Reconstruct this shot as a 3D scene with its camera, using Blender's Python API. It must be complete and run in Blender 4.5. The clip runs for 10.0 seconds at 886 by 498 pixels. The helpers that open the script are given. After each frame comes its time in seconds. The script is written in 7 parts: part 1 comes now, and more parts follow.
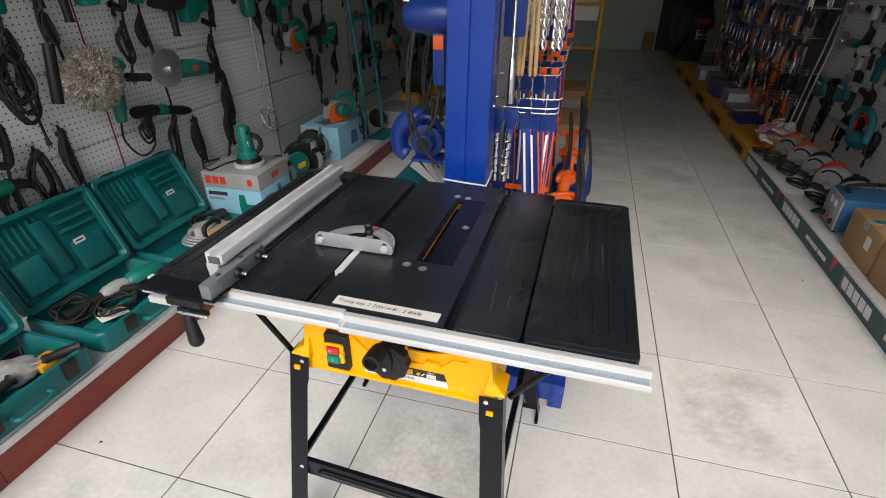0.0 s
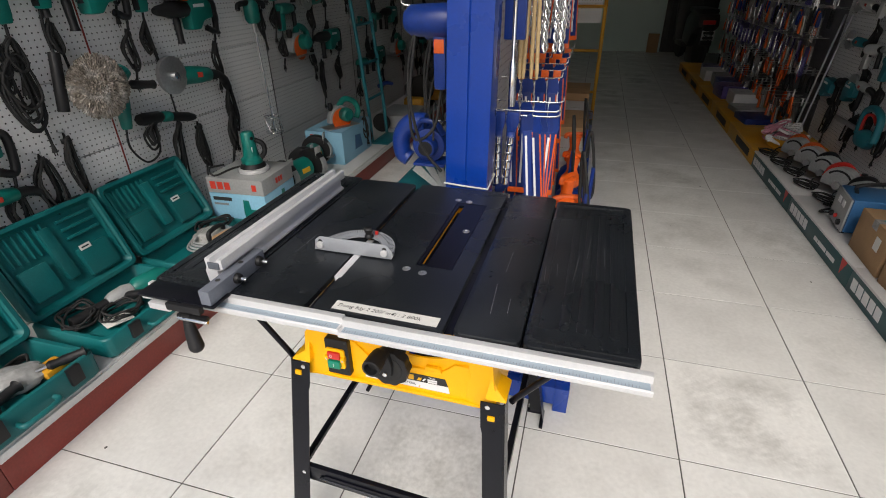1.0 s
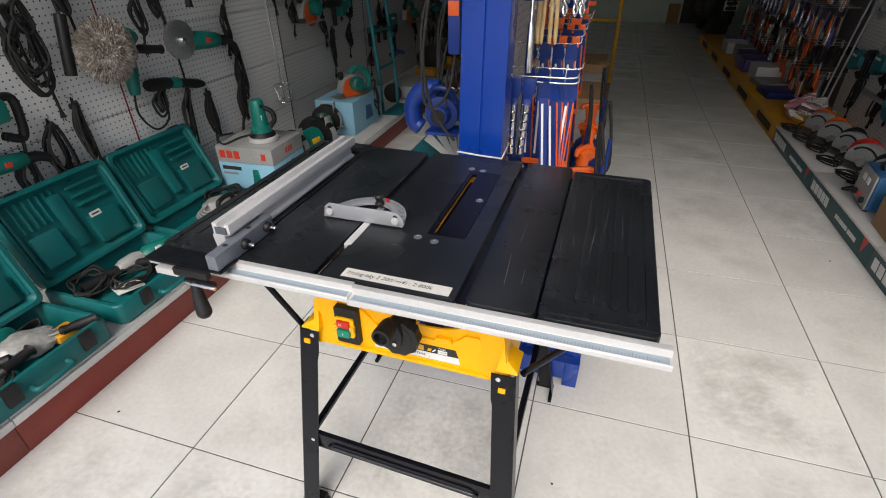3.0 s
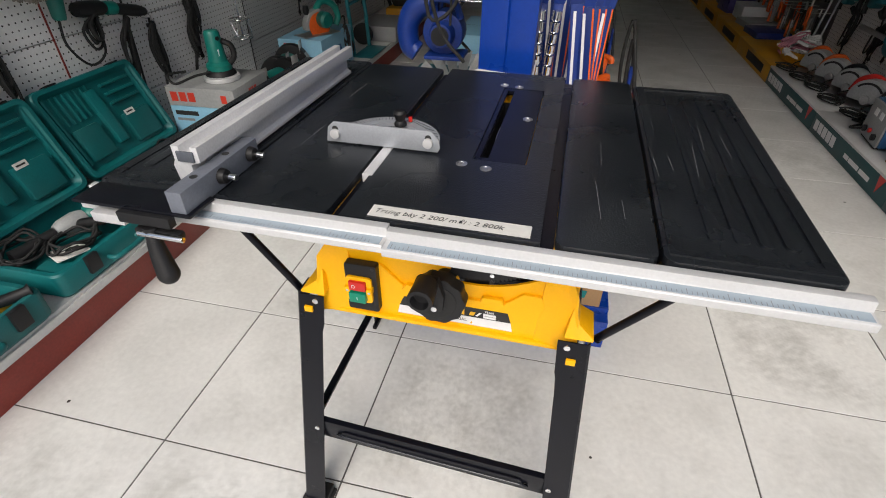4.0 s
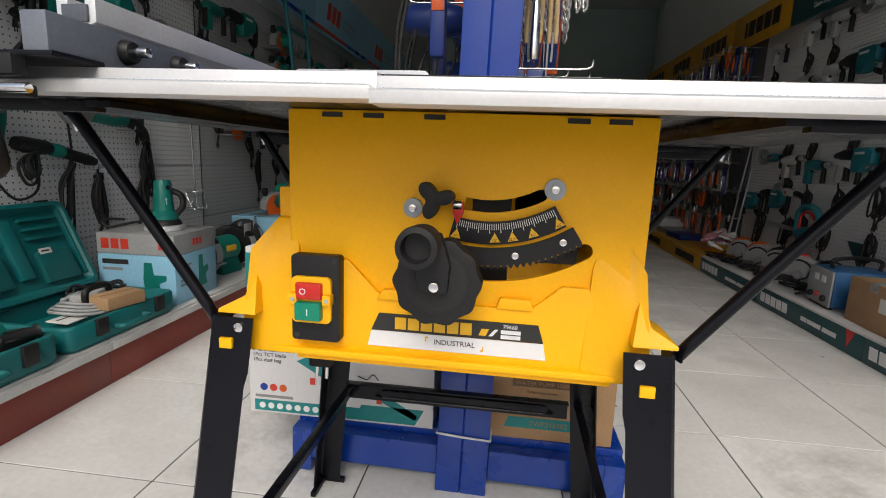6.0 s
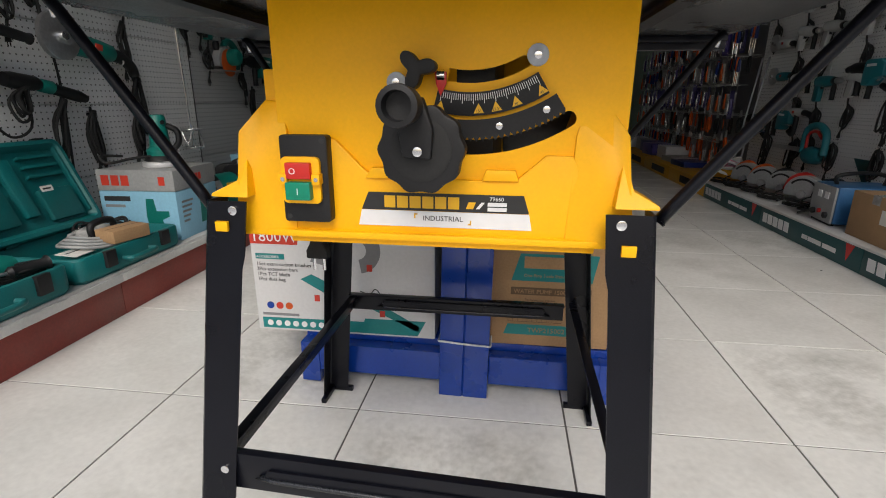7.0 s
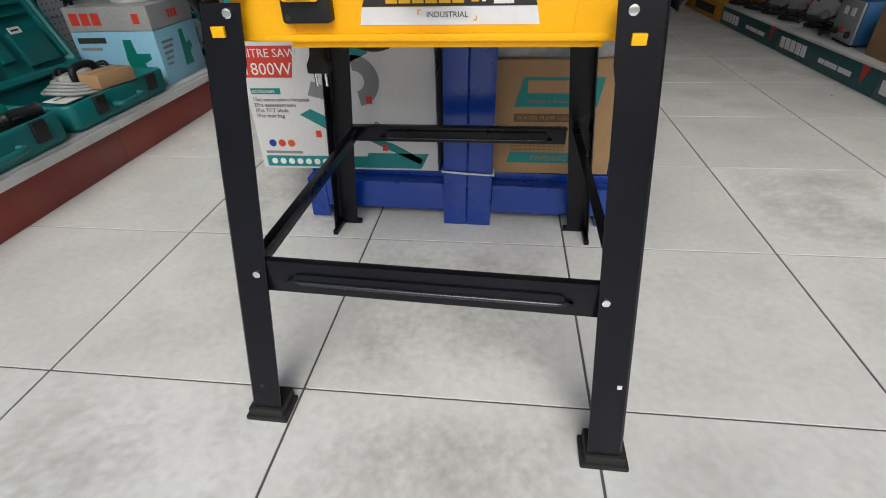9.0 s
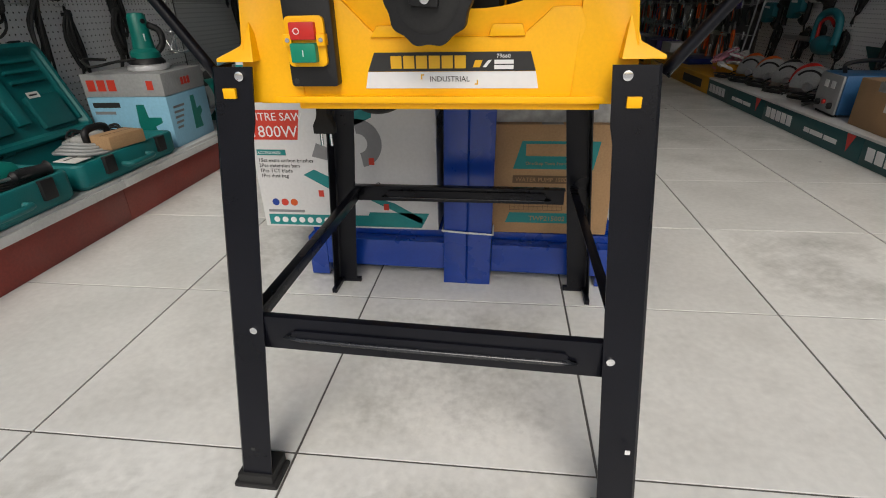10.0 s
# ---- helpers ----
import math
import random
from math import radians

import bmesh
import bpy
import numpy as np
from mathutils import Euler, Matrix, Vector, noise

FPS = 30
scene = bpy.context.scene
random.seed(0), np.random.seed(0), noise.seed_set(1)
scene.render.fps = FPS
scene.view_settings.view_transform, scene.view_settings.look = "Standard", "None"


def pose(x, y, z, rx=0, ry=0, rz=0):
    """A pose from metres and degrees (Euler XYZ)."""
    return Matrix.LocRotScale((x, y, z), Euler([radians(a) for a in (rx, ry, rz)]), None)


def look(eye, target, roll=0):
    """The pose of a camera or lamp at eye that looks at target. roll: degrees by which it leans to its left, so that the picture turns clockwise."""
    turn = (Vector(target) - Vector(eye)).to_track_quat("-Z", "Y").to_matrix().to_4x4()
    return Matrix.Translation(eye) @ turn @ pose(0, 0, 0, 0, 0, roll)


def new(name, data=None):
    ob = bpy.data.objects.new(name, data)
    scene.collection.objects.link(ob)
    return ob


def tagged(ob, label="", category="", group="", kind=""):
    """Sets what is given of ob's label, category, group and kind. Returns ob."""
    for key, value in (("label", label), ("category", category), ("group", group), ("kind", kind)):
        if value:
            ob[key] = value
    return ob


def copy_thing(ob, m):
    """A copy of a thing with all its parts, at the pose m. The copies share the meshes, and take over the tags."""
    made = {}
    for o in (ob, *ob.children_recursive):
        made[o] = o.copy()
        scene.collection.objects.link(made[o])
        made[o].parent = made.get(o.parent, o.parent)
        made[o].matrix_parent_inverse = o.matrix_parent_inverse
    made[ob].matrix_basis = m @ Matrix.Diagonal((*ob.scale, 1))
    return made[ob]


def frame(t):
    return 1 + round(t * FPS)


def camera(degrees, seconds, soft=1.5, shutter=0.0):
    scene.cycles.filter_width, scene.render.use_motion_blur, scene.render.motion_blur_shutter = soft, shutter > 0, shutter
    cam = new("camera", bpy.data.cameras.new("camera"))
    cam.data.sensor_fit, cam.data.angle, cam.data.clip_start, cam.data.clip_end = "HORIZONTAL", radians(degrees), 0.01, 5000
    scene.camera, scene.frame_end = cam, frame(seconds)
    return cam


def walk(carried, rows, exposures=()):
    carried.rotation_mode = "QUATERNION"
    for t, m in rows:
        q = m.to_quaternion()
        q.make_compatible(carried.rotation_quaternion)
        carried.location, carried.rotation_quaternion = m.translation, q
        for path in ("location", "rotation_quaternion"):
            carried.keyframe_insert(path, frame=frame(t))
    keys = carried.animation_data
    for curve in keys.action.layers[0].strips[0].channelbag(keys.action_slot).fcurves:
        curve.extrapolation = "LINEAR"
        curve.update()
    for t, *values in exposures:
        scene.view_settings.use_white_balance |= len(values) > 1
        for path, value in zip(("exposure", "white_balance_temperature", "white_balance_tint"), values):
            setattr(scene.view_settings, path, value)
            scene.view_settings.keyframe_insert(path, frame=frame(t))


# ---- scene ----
cam = camera(83.6, 10.0, 1.0)
PATH = [
    (0, (0.317, -0.744, 1.381), (-0.149, 0.937, 0.401), -0.1),
    (0.5, (0.327, -0.734, 1.378), (-0.159, 0.948, 0.411), -0.7),
    (1, (0.328, -0.736, 1.379), (-0.164, 0.944, 0.413), -0.9),
    (1.5, (0.33, -0.735, 1.375), (-0.164, 0.943, 0.404), -1.1),
    (2, (0.327, -0.746, 1.372), (-0.168, 0.929, 0.397), -1.1),
    (2.5, (0.326, -0.74, 1.364), (-0.206, 0.911, 0.368), -0.7),
    (3.8, (0.196, -0.617, 1.243), (-0.22, 0.953, 0.076), 0.2),
    (4, (0.137, -0.575, 1.187), (-0.224, 0.997, 0.005), 0.2),
    (4.5, (0.072, -0.535, 1.096), (-0.17, 1.115, -0.009), 1.4),
    (5, (0.06, -0.522, 0.984), (-0.194, 1.277, 0.148), 1.9),
    (6.3, (0.071, -0.497, 0.785), (-0.148, 1.465, 0.465), 1.9),
    (6.5, (0.08, -0.51, 0.781), (-0.135, 1.445, 0.416), 1.5),
    (7, (0.089, -0.524, 0.733), (-0.154, 1.376, 0.157), 0.2),
    (7.5, (0.074, -0.543, 0.69), (-0.184, 1.235, -0.188), -0.8),
    (8, (0.077, -0.532, 0.654), (-0.158, 1.134, -0.428), -1.2),
    (8.5, (0.079, -0.547, 0.655), (-0.133, 1.079, -0.491), -1.2),
    (9, (0.083, -0.566, 0.69), (-0.134, 1.086, -0.416), -1.9),
    (9.5, (0.088, -0.562, 0.681), (-0.137, 1.136, -0.352), -2.3),
    (10, (0.08, -0.568, 0.683), (-0.14, 1.208, -0.209), -1.3),
]
walk(cam, [(t, look(eye, target, roll)) for t, eye, target, roll in PATH], exposures=[(0.0, -0.02, 6500, 10), (2.5, -0.02, 6500, 10), (4.5, -0.16, 6500, 10), (6.5, -0.22, 6500, 10), (7.2, -0.24, 6400, 9), (8.0, -0.18, 5850, 7), (8.5, -0.30, 6050, 8), (9.0, -0.40, 6250, 7), (10.0, -0.42, 6550, 8)])

# ---- light: an overcast street outside the open shop front ----
world = bpy.data.worlds.new("sky")
scene.world = world
world.use_nodes = True
sky = world.node_tree.nodes.new("ShaderNodeTexSky")
sky.sky_type, sky.sun_disc = "NISHITA", False
sky.sun_elevation, sky.sun_rotation = radians(45), radians(175)
sky.dust_density = 4.0
world.node_tree.links.new(sky.outputs[0], world.node_tree.nodes["Background"].inputs[0])
world.node_tree.nodes["Background"].inputs[1].default_value = 0.15
sun = new("sun", bpy.data.lights.new("sun", "SUN"))
sun.data.energy, sun.data.angle, sun.data.color = 2.1, radians(35), (1.0, 0.97, 0.93)
sun.matrix_world = look((0.5, -6, 6.0), (0, 0, 0))

# ---- materials ----


def mat(name, col, rough=0.5, metal=0.0, var=0.12, scale=8.0, bump=0.05, fine=120.0, coat=0.0, spec=0.5, dirt=0.0, dirt_col=(0.2, 0.18, 0.15)):
    """A surface with slow stains, fine grain and fine relief, in metres."""
    m = bpy.data.materials.new(name)
    m.use_nodes = True
    nt = m.node_tree
    n, l = nt.nodes, nt.links
    b = n["Principled BSDF"]
    tc = n.new("ShaderNodeTexCoord")
    big, small = n.new("ShaderNodeTexNoise"), n.new("ShaderNodeTexNoise")
    big.inputs["Scale"].default_value, big.inputs["Detail"].default_value = scale, 5.0
    small.inputs["Scale"].default_value, small.inputs["Detail"].default_value = fine, 3.0
    for t in (big, small):
        l.new(tc.outputs["Object"], t.inputs["Vector"])
    add = n.new("ShaderNodeMath")
    add.operation = "ADD"
    l.new(big.outputs["Fac"], add.inputs[0])
    l.new(small.outputs["Fac"], add.inputs[1])
    mr = n.new("ShaderNodeMapRange")
    mr.inputs[1].default_value, mr.inputs[2].default_value = 0.7, 1.3
    mr.inputs[3].default_value, mr.inputs[4].default_value = 1 - var, 1 + var
    l.new(add.outputs[0], mr.inputs[0])
    mul = n.new("ShaderNodeVectorMath")
    mul.operation = "SCALE"
    mul.inputs[0].default_value = col
    l.new(mr.outputs[0], mul.inputs["Scale"])
    out = mul.outputs[0]
    if dirt:
        dn = n.new("ShaderNodeTexNoise")
        dn.inputs["Scale"].default_value, dn.inputs["Detail"].default_value = scale * 0.6, 8.0
        l.new(tc.outputs["Object"], dn.inputs["Vector"])
        dr = n.new("ShaderNodeMapRange")
        dr.inputs[1].default_value, dr.inputs[2].default_value = 0.5, 0.75
        dr.inputs[4].default_value = dirt
        l.new(dn.outputs["Fac"], dr.inputs[0])
        mx = n.new("ShaderNodeMix")
        mx.data_type = "RGBA"
        mx.inputs[7].default_value = (*dirt_col, 1)
        l.new(dr.outputs[0], mx.inputs[0])
        l.new(out, mx.inputs[6])
        out = mx.outputs[2]
    l.new(out, b.inputs["Base Color"])
    rr = n.new("ShaderNodeMapRange")
    rr.inputs[3].default_value, rr.inputs[4].default_value = max(rough - 0.1, 0.03), min(rough + 0.1, 1)
    l.new(big.outputs["Fac"], rr.inputs[0])
    l.new(rr.outputs[0], b.inputs["Roughness"])
    b.inputs["Metallic"].default_value = metal
    b.inputs["Coat Weight"].default_value = coat
    b.inputs["Specular IOR Level"].default_value = spec
    if bump:
        bp = n.new("ShaderNodeBump")
        bp.inputs["Strength"].default_value, bp.inputs["Distance"].default_value = bump, 0.002
        l.new(small.outputs["Fac"], bp.inputs["Height"])
        l.new(bp.outputs[0], b.inputs["Normal"])
    return m


def vary(m, low, high):
    """Lets the brightness of a material differ from object to object."""
    n, l = m.node_tree.nodes, m.node_tree.links
    b = n["Principled BSDF"]
    src = b.inputs["Base Color"].links[0].from_socket
    oi, mr, sc = n.new("ShaderNodeObjectInfo"), n.new("ShaderNodeMapRange"), n.new("ShaderNodeVectorMath")
    sc.operation = "SCALE"
    mr.inputs[3].default_value, mr.inputs[4].default_value = low, high
    l.new(oi.outputs["Random"], mr.inputs[0])
    l.new(src, sc.inputs[0])
    l.new(mr.outputs[0], sc.inputs["Scale"])
    l.new(sc.outputs[0], b.inputs["Base Color"])
    return m


def pegboard(name, col):
    """Painted steel pegboard: round holes 25 mm apart in the local y-z plane."""
    m = mat(name, col, 0.5, 0.0, 0.06, 3.0, 0.02)
    n, l = m.node_tree.nodes, m.node_tree.links
    b = n["Principled BSDF"]
    src = b.inputs["Base Color"].links[0].from_socket
    tc, sep = n.new("ShaderNodeTexCoord"), n.new("ShaderNodeSeparateXYZ")
    l.new(tc.outputs["Object"], sep.inputs[0])
    sq = []
    for k in (1, 2):
        d = n.new("ShaderNodeMath"); d.operation = "PINGPONG"; d.inputs[1].default_value = 0.0125
        l.new(sep.outputs[k], d.inputs[0])
        p = n.new("ShaderNodeMath"); p.operation = "POWER"; p.inputs[1].default_value = 2.0
        l.new(d.outputs[0], p.inputs[0])
        sq.append(p)
    s = n.new("ShaderNodeMath")
    l.new(sq[0].outputs[0], s.inputs[0]); l.new(sq[1].outputs[0], s.inputs[1])
    h = n.new("ShaderNodeMath"); h.operation = "LESS_THAN"; h.inputs[1].default_value = 0.0033 ** 2
    l.new(s.outputs[0], h.inputs[0])
    mx = n.new("ShaderNodeMix"); mx.data_type = "RGBA"; mx.inputs[7].default_value = (0.02, 0.02, 0.02, 1)
    l.new(h.outputs[0], mx.inputs[0]); l.new(src, mx.inputs[6]); l.new(mx.outputs[2], b.inputs["Base Color"])
    return m


def tile_material():
    """Glazed floor tile, cream white, worn grey in the middle where feet tread, paler along its edges."""
    m = mat("tile_glaze", (0.73, 0.73, 0.705), 0.22, 0.0, 0.07, 5.0, 0.02, 60.0)
    n, l = m.node_tree.nodes, m.node_tree.links
    b = n["Principled BSDF"]
    src = b.inputs["Base Color"].links[0].from_socket
    tc, sep, oi = n.new("ShaderNodeTexCoord"), n.new("ShaderNodeSeparateXYZ"), n.new("ShaderNodeObjectInfo")
    l.new(tc.outputs["Object"], sep.inputs[0])

    def op(kind, a_, b_=None):
        k = n.new("ShaderNodeMath")
        k.operation = kind
        for i, v in enumerate((a_, b_)):
            if v is None:
                continue
            if isinstance(v, (int, float)):
                k.inputs[i].default_value = v
            else:
                l.new(v, k.inputs[i])
        return k.outputs[0]

    ex, ey = op("PINGPONG", sep.outputs[0], 0.25), op("PINGPONG", sep.outputs[1], 0.25)
    edge = op("MINIMUM", ex, ey)
    geo = n.new("ShaderNodeNewGeometry")
    stain = n.new("ShaderNodeTexNoise")
    stain.inputs["Scale"].default_value, stain.inputs["Detail"].default_value, stain.inputs["Roughness"].default_value = 3.4, 9.0, 0.66
    l.new(geo.outputs["Position"], stain.inputs["Vector"])
    speck = n.new("ShaderNodeTexNoise")
    speck.inputs["Scale"].default_value, speck.inputs["Detail"].default_value = 55.0, 4.0
    l.new(geo.outputs["Position"], speck.inputs["Vector"])
    worn = n.new("ShaderNodeMapRange")
    worn.inputs[1].default_value, worn.inputs[2].default_value = 0.0, 0.09
    l.new(edge, worn.inputs[0])
    fac = n.new("ShaderNodeMapRange")
    fac.inputs[1].default_value, fac.inputs[2].default_value, fac.inputs[4].default_value = 0.42, 0.70, 0.88
    l.new(op("ADD", stain.outputs["Fac"], op("MULTIPLY", op("SUBTRACT", speck.outputs["Fac"], 0.5), 0.22)), fac.inputs[0])
    wear = op("MULTIPLY", fac.outputs[0], op("ADD", op("MULTIPLY", worn.outputs[0], 0.75), 0.25))
    wear = op("MULTIPLY", wear, op("ADD", op("MULTIPLY", op("POWER", oi.outputs["Random"], 2.5), 0.75), 0.18))
    mx = n.new("ShaderNodeMix")
    mx.data_type = "RGBA"
    mx.inputs[7].default_value = (0.29, 0.29, 0.262, 1)
    l.new(wear, mx.inputs[0])
    l.new(src, mx.inputs[6])
    l.new(mx.outputs[2], b.inputs["Base Color"])
    # small black scuffs
    dots = n.new("ShaderNodeTexVoronoi")
    dots.inputs["Scale"].default_value = 5.5
    l.new(geo.outputs["Position"], dots.inputs["Vector"])
    near = op("LESS_THAN", op("ADD", dots.outputs["Distance"], op("MULTIPLY", speck.outputs["Fac"], 0.05)), 0.052)
    mk = n.new("ShaderNodeMix")
    mk.data_type = "RGBA"
    mk.inputs[7].default_value = (0.06, 0.055, 0.05, 1)
    l.new(near, mk.inputs[0])
    l.new(mx.outputs[2], mk.inputs[6])
    l.new(mk.outputs[2], b.inputs["Base Color"])
    return vary(m, 0.93, 1.04)


TILE = tile_material()
GROUT = mat("grout", (0.10, 0.095, 0.09), 0.9)
WALLP = mat("wall_paint", (0.74, 0.77, 0.74), 0.7, 0, 0.06, 1.5, 0.05)
CEIL = mat("ceiling_paint", (0.8, 0.8, 0.79), 0.8, 0, 0.05, 1.5)
GREENW = mat("green_paint", (0.50, 0.62, 0.57), 0.5, 0, 0.06, 1.5)
PEG = pegboard("pegboard_white", (0.80, 0.80, 0.79))
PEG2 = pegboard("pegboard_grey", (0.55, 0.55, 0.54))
CONC = mat("street_concrete", (0.42, 0.41, 0.39), 0.9, 0, 0.2, 2.0, 0.3)
WHITE = mat("white_enamel", (0.62, 0.62, 0.61), 0.4, 0, 0.08, 5.0, 0.02, dirt=0.3)
RED = mat("red_kickboard", (0.24, 0.032, 0.022), 0.45, 0, 0.15, 6.0, 0.04, dirt=0.2)
BLACKP = mat("black_plastic", (0.011, 0.011, 0.012), 0.5, 0, 0.2, 20, 0.1, 400, spec=0.35)
RUBBER = mat("black_rubber", (0.012, 0.012, 0.012), 0.75, 0, 0.25, 20, 0.1, 300)
BSTEEL = mat("black_powder_coat", (0.005, 0.0055, 0.009), 0.30, 0, 0.25, 10, 0.08, 600, spec=0.22)
# paler, glossier black than the bars, only for the highlight along their grooves
GLOSSB = mat("groove_highlight_black", (0.02, 0.022, 0.026), 0.2, 0.15, 0.3, 14, 0.05, 300, spec=0.7)
TOPB = mat("black_table_enamel", (0.010, 0.012, 0.015), 0.28, 0, 0.3, 6, 0.30, 420, dirt=0.4, dirt_col=(0.045, 0.05, 0.055))
YEL = mat("yellow_plastic", (0.95, 0.47, 0.001), 0.45, 0, 0.04, 8, 0.04, 300, spec=0.35)
YELD = mat("yellow_shelf", (0.62, 0.30, 0.01), 0.5, 0, 0.12, 6, 0.05, dirt=0.3)
ALU = mat("brushed_aluminium", (0.74, 0.74, 0.75), 0.42, 0.45, 0.08, 12, 0.03, 300)
ALUW = mat("white_anodised", (0.66, 0.66, 0.66), 0.4, 0.35, 0.05, 12, 0.02, 300)
GREYM = mat("grey_painted_steel", (0.36, 0.38, 0.41), 0.4, 0.3, 0.08, 14, 0.05, 300)
BRKT = mat("blue_grey_bracket_paint", (0.17, 0.185, 0.22), 0.4, 0.2, 0.1, 14, 0.05, 300)
DGREY = mat("dark_grey_bracket", (0.10, 0.11, 0.13), 0.4, 0.2, 0.12, 14, 0.05, 300)
CHROME = mat("chrome", (0.8, 0.8, 0.8), 0.15, 1.0, 0.05, 20, 0.0)
STEEL = mat("steel", (0.55, 0.55, 0.55), 0.32, 0.9, 0.12, 30, 0.03)
TEAL = vary(mat("teal_plastic", (0.003, 0.16, 0.13), 0.42, 0, 0.12, 10, 0.05, 300), 0.8, 1.25)
CASE = vary(mat("teal_case_plastic", (0.001, 0.115, 0.118), 0.5, 0, 0.15, 8, 0.12, 250, dirt=0.12, dirt_col=(0.1, 0.14, 0.13)), 0.85, 1.2)
TURQ = vary(mat("turquoise_plastic", (0.01, 0.14, 0.17), 0.42, 0, 0.12, 10, 0.05, 300), 0.8, 1.3)
SIGNG = mat("dark_green_print", (0.008, 0.07, 0.075), 0.4, 0, 0.06, 5, 0.02)
BLUE = mat("blue_enamel", (0.002, 0.036, 0.27), 0.28, 0, 0.1, 6, 0.03, coat=0.1)
BLUEP = vary(mat("blue_plastic", (0.003, 0.024, 0.17), 0.4, 0, 0.12, 8, 0.05), 0.8, 1.2)
SKYB = mat("light_blue_print", (0.25, 0.50, 0.66), 0.45, 0, 0.08, 6, 0.03)
ORANGE = vary(mat("orange_plastic", (0.72, 0.11, 0.01), 0.45, 0, 0.12, 10, 0.05), 0.8, 1.15)
REDP = mat("red_plastic", (0.55, 0.02, 0.015), 0.35, 0, 0.06, 10, 0.02)
GREENP = mat("green_button", (0.0, 0.22, 0.13), 0.35, 0, 0.06, 10, 0.02)
CARD = mat("brown_cardboard", (0.36, 0.22, 0.11), 0.85, 0, 0.12, 12, 0.15, 200)
CARDW = mat("white_printed_card", (0.62, 0.62, 0.62), 0.4, 0, 0.05, 6, 0.03)
PAPER = mat("paper", (0.68, 0.67, 0.63), 0.6, 0, 0.05, 20, 0.05)
INK = mat("black_ink", (0.02, 0.02, 0.02), 0.6, 0, 0.1, 20, 0.0)
INKW = mat("white_ink", (0.75, 0.75, 0.75), 0.5, 0, 0.03, 20, 0.0)
INKY = mat("yellow_ink", (0.78, 0.43, 0.01), 0.45, 0, 0.03, 20, 0.0)
INKT = mat("teal_ink", (0.005, 0.20, 0.20), 0.5, 0, 0.05, 20, 0.0)
INKR = mat("red_ink", (0.55, 0.04, 0.02), 0.5, 0, 0.05, 20, 0.0)
INKB = mat("scale_blue", (0.33, 0.40, 0.46), 0.45, 0, 0.05, 20, 0.0)
INKG = mat("grey_ink", (0.22, 0.22, 0.23), 0.5, 0, 0.05, 20, 0.0)
INKBR = mat("brown_ink", (0.12, 0.07, 0.03), 0.6, 0, 0.1, 20, 0.0)
PURPLE = vary(mat("purple_pack", (0.06, 0.045, 0.19), 0.3, 0, 0.3, 15, 0.15, 60), 0.6, 1.6)
FILMP = mat("clear_film", (0.33, 0.33, 0.32), 0.14, 0, 0.25, 30, 0.6, 45)
FUZZ = mat("wool_in_bubble_wrap", (0.25, 0.22, 0.185), 0.16, 0, 0.55, 30, 1.0, 90, dirt=0.7, dirt_col=(0.58, 0.56, 0.53))
PINK = mat("pink_cloth", (0.6, 0.25, 0.32), 0.8, 0, 0.2, 30, 0.2)
CLOTH = mat("white_cloth", (0.66, 0.66, 0.64), 0.8, 0, 0.1, 30, 0.2)
WOOD = mat("pale_wood", (0.50, 0.36, 0.18), 0.6, 0, 0.15, 20, 0.1)
GREYL = vary(mat("light_grey_plastic", (0.50, 0.51, 0.50), 0.4, 0, 0.12, 12, 0.05), 0.7, 1.15)
GREYC = mat("grey_plastic", (0.30, 0.31, 0.31), 0.45, 0, 0.12, 12, 0.05)
BLUEC = mat("mid_blue_paint", (0.03, 0.13, 0.30), 0.4, 0, 0.12, 12, 0.05)
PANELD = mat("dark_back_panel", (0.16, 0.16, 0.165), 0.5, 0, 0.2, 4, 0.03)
DARK = mat("dark_paint", (0.02, 0.018, 0.017), 0.5, 0, 0.2, 6, 0.05)

# ---- mesh helpers ----


def box(bm, x0, x1, y0, y1, z0, z1, bevel=0.0, m=None):
    """A box between two corners, its edges rounded by bevel, turned by m."""
    q = bmesh.new()
    bmesh.ops.create_cube(q, size=1)
    for v in q.verts:
        v.co = ((x0 + x1) / 2 + v.co.x * (x1 - x0), (y0 + y1) / 2 + v.co.y * (y1 - y0), (z0 + z1) / 2 + v.co.z * (z1 - z0))
    if bevel:
        bmesh.ops.bevel(q, geom=q.edges[:], offset=bevel, segments=2, profile=0.6, affect="EDGES")
    return merge(bm, q, m)


def merge(bm, q, m=None):
    if m is not None:
        bmesh.ops.transform(q, matrix=m, verts=q.verts)
    tmp = bpy.data.meshes.new("tmp")
    q.to_mesh(tmp)
    q.free()
    bm.from_mesh(tmp)
    bpy.data.meshes.remove(tmp)
    return bm


def cyl(bm, p0, p1, r0, r1=None, seg=16, bevel=0.0):
    """A cylinder or cone from p0 to p1."""
    p0, p1 = Vector(p0), Vector(p1)
    q = bmesh.new()
    bmesh.ops.create_cone(q, cap_ends=True, segments=seg, radius1=r0, radius2=r0 if r1 is None else r1, depth=(p1 - p0).length)
    if bevel:
        es = [e for e in q.edges if len(e.link_faces) == 2 and max(len(f.verts) for f in e.link_faces) > 4]
        bmesh.ops.bevel(q, geom=es, offset=bevel, segments=2, profile=0.6, affect="EDGES")
    turn = (p1 - p0).to_track_quat("Z", "Y").to_matrix().to_4x4()
    return merge(bm, q, Matrix.Translation((p0 + p1) / 2) @ turn)


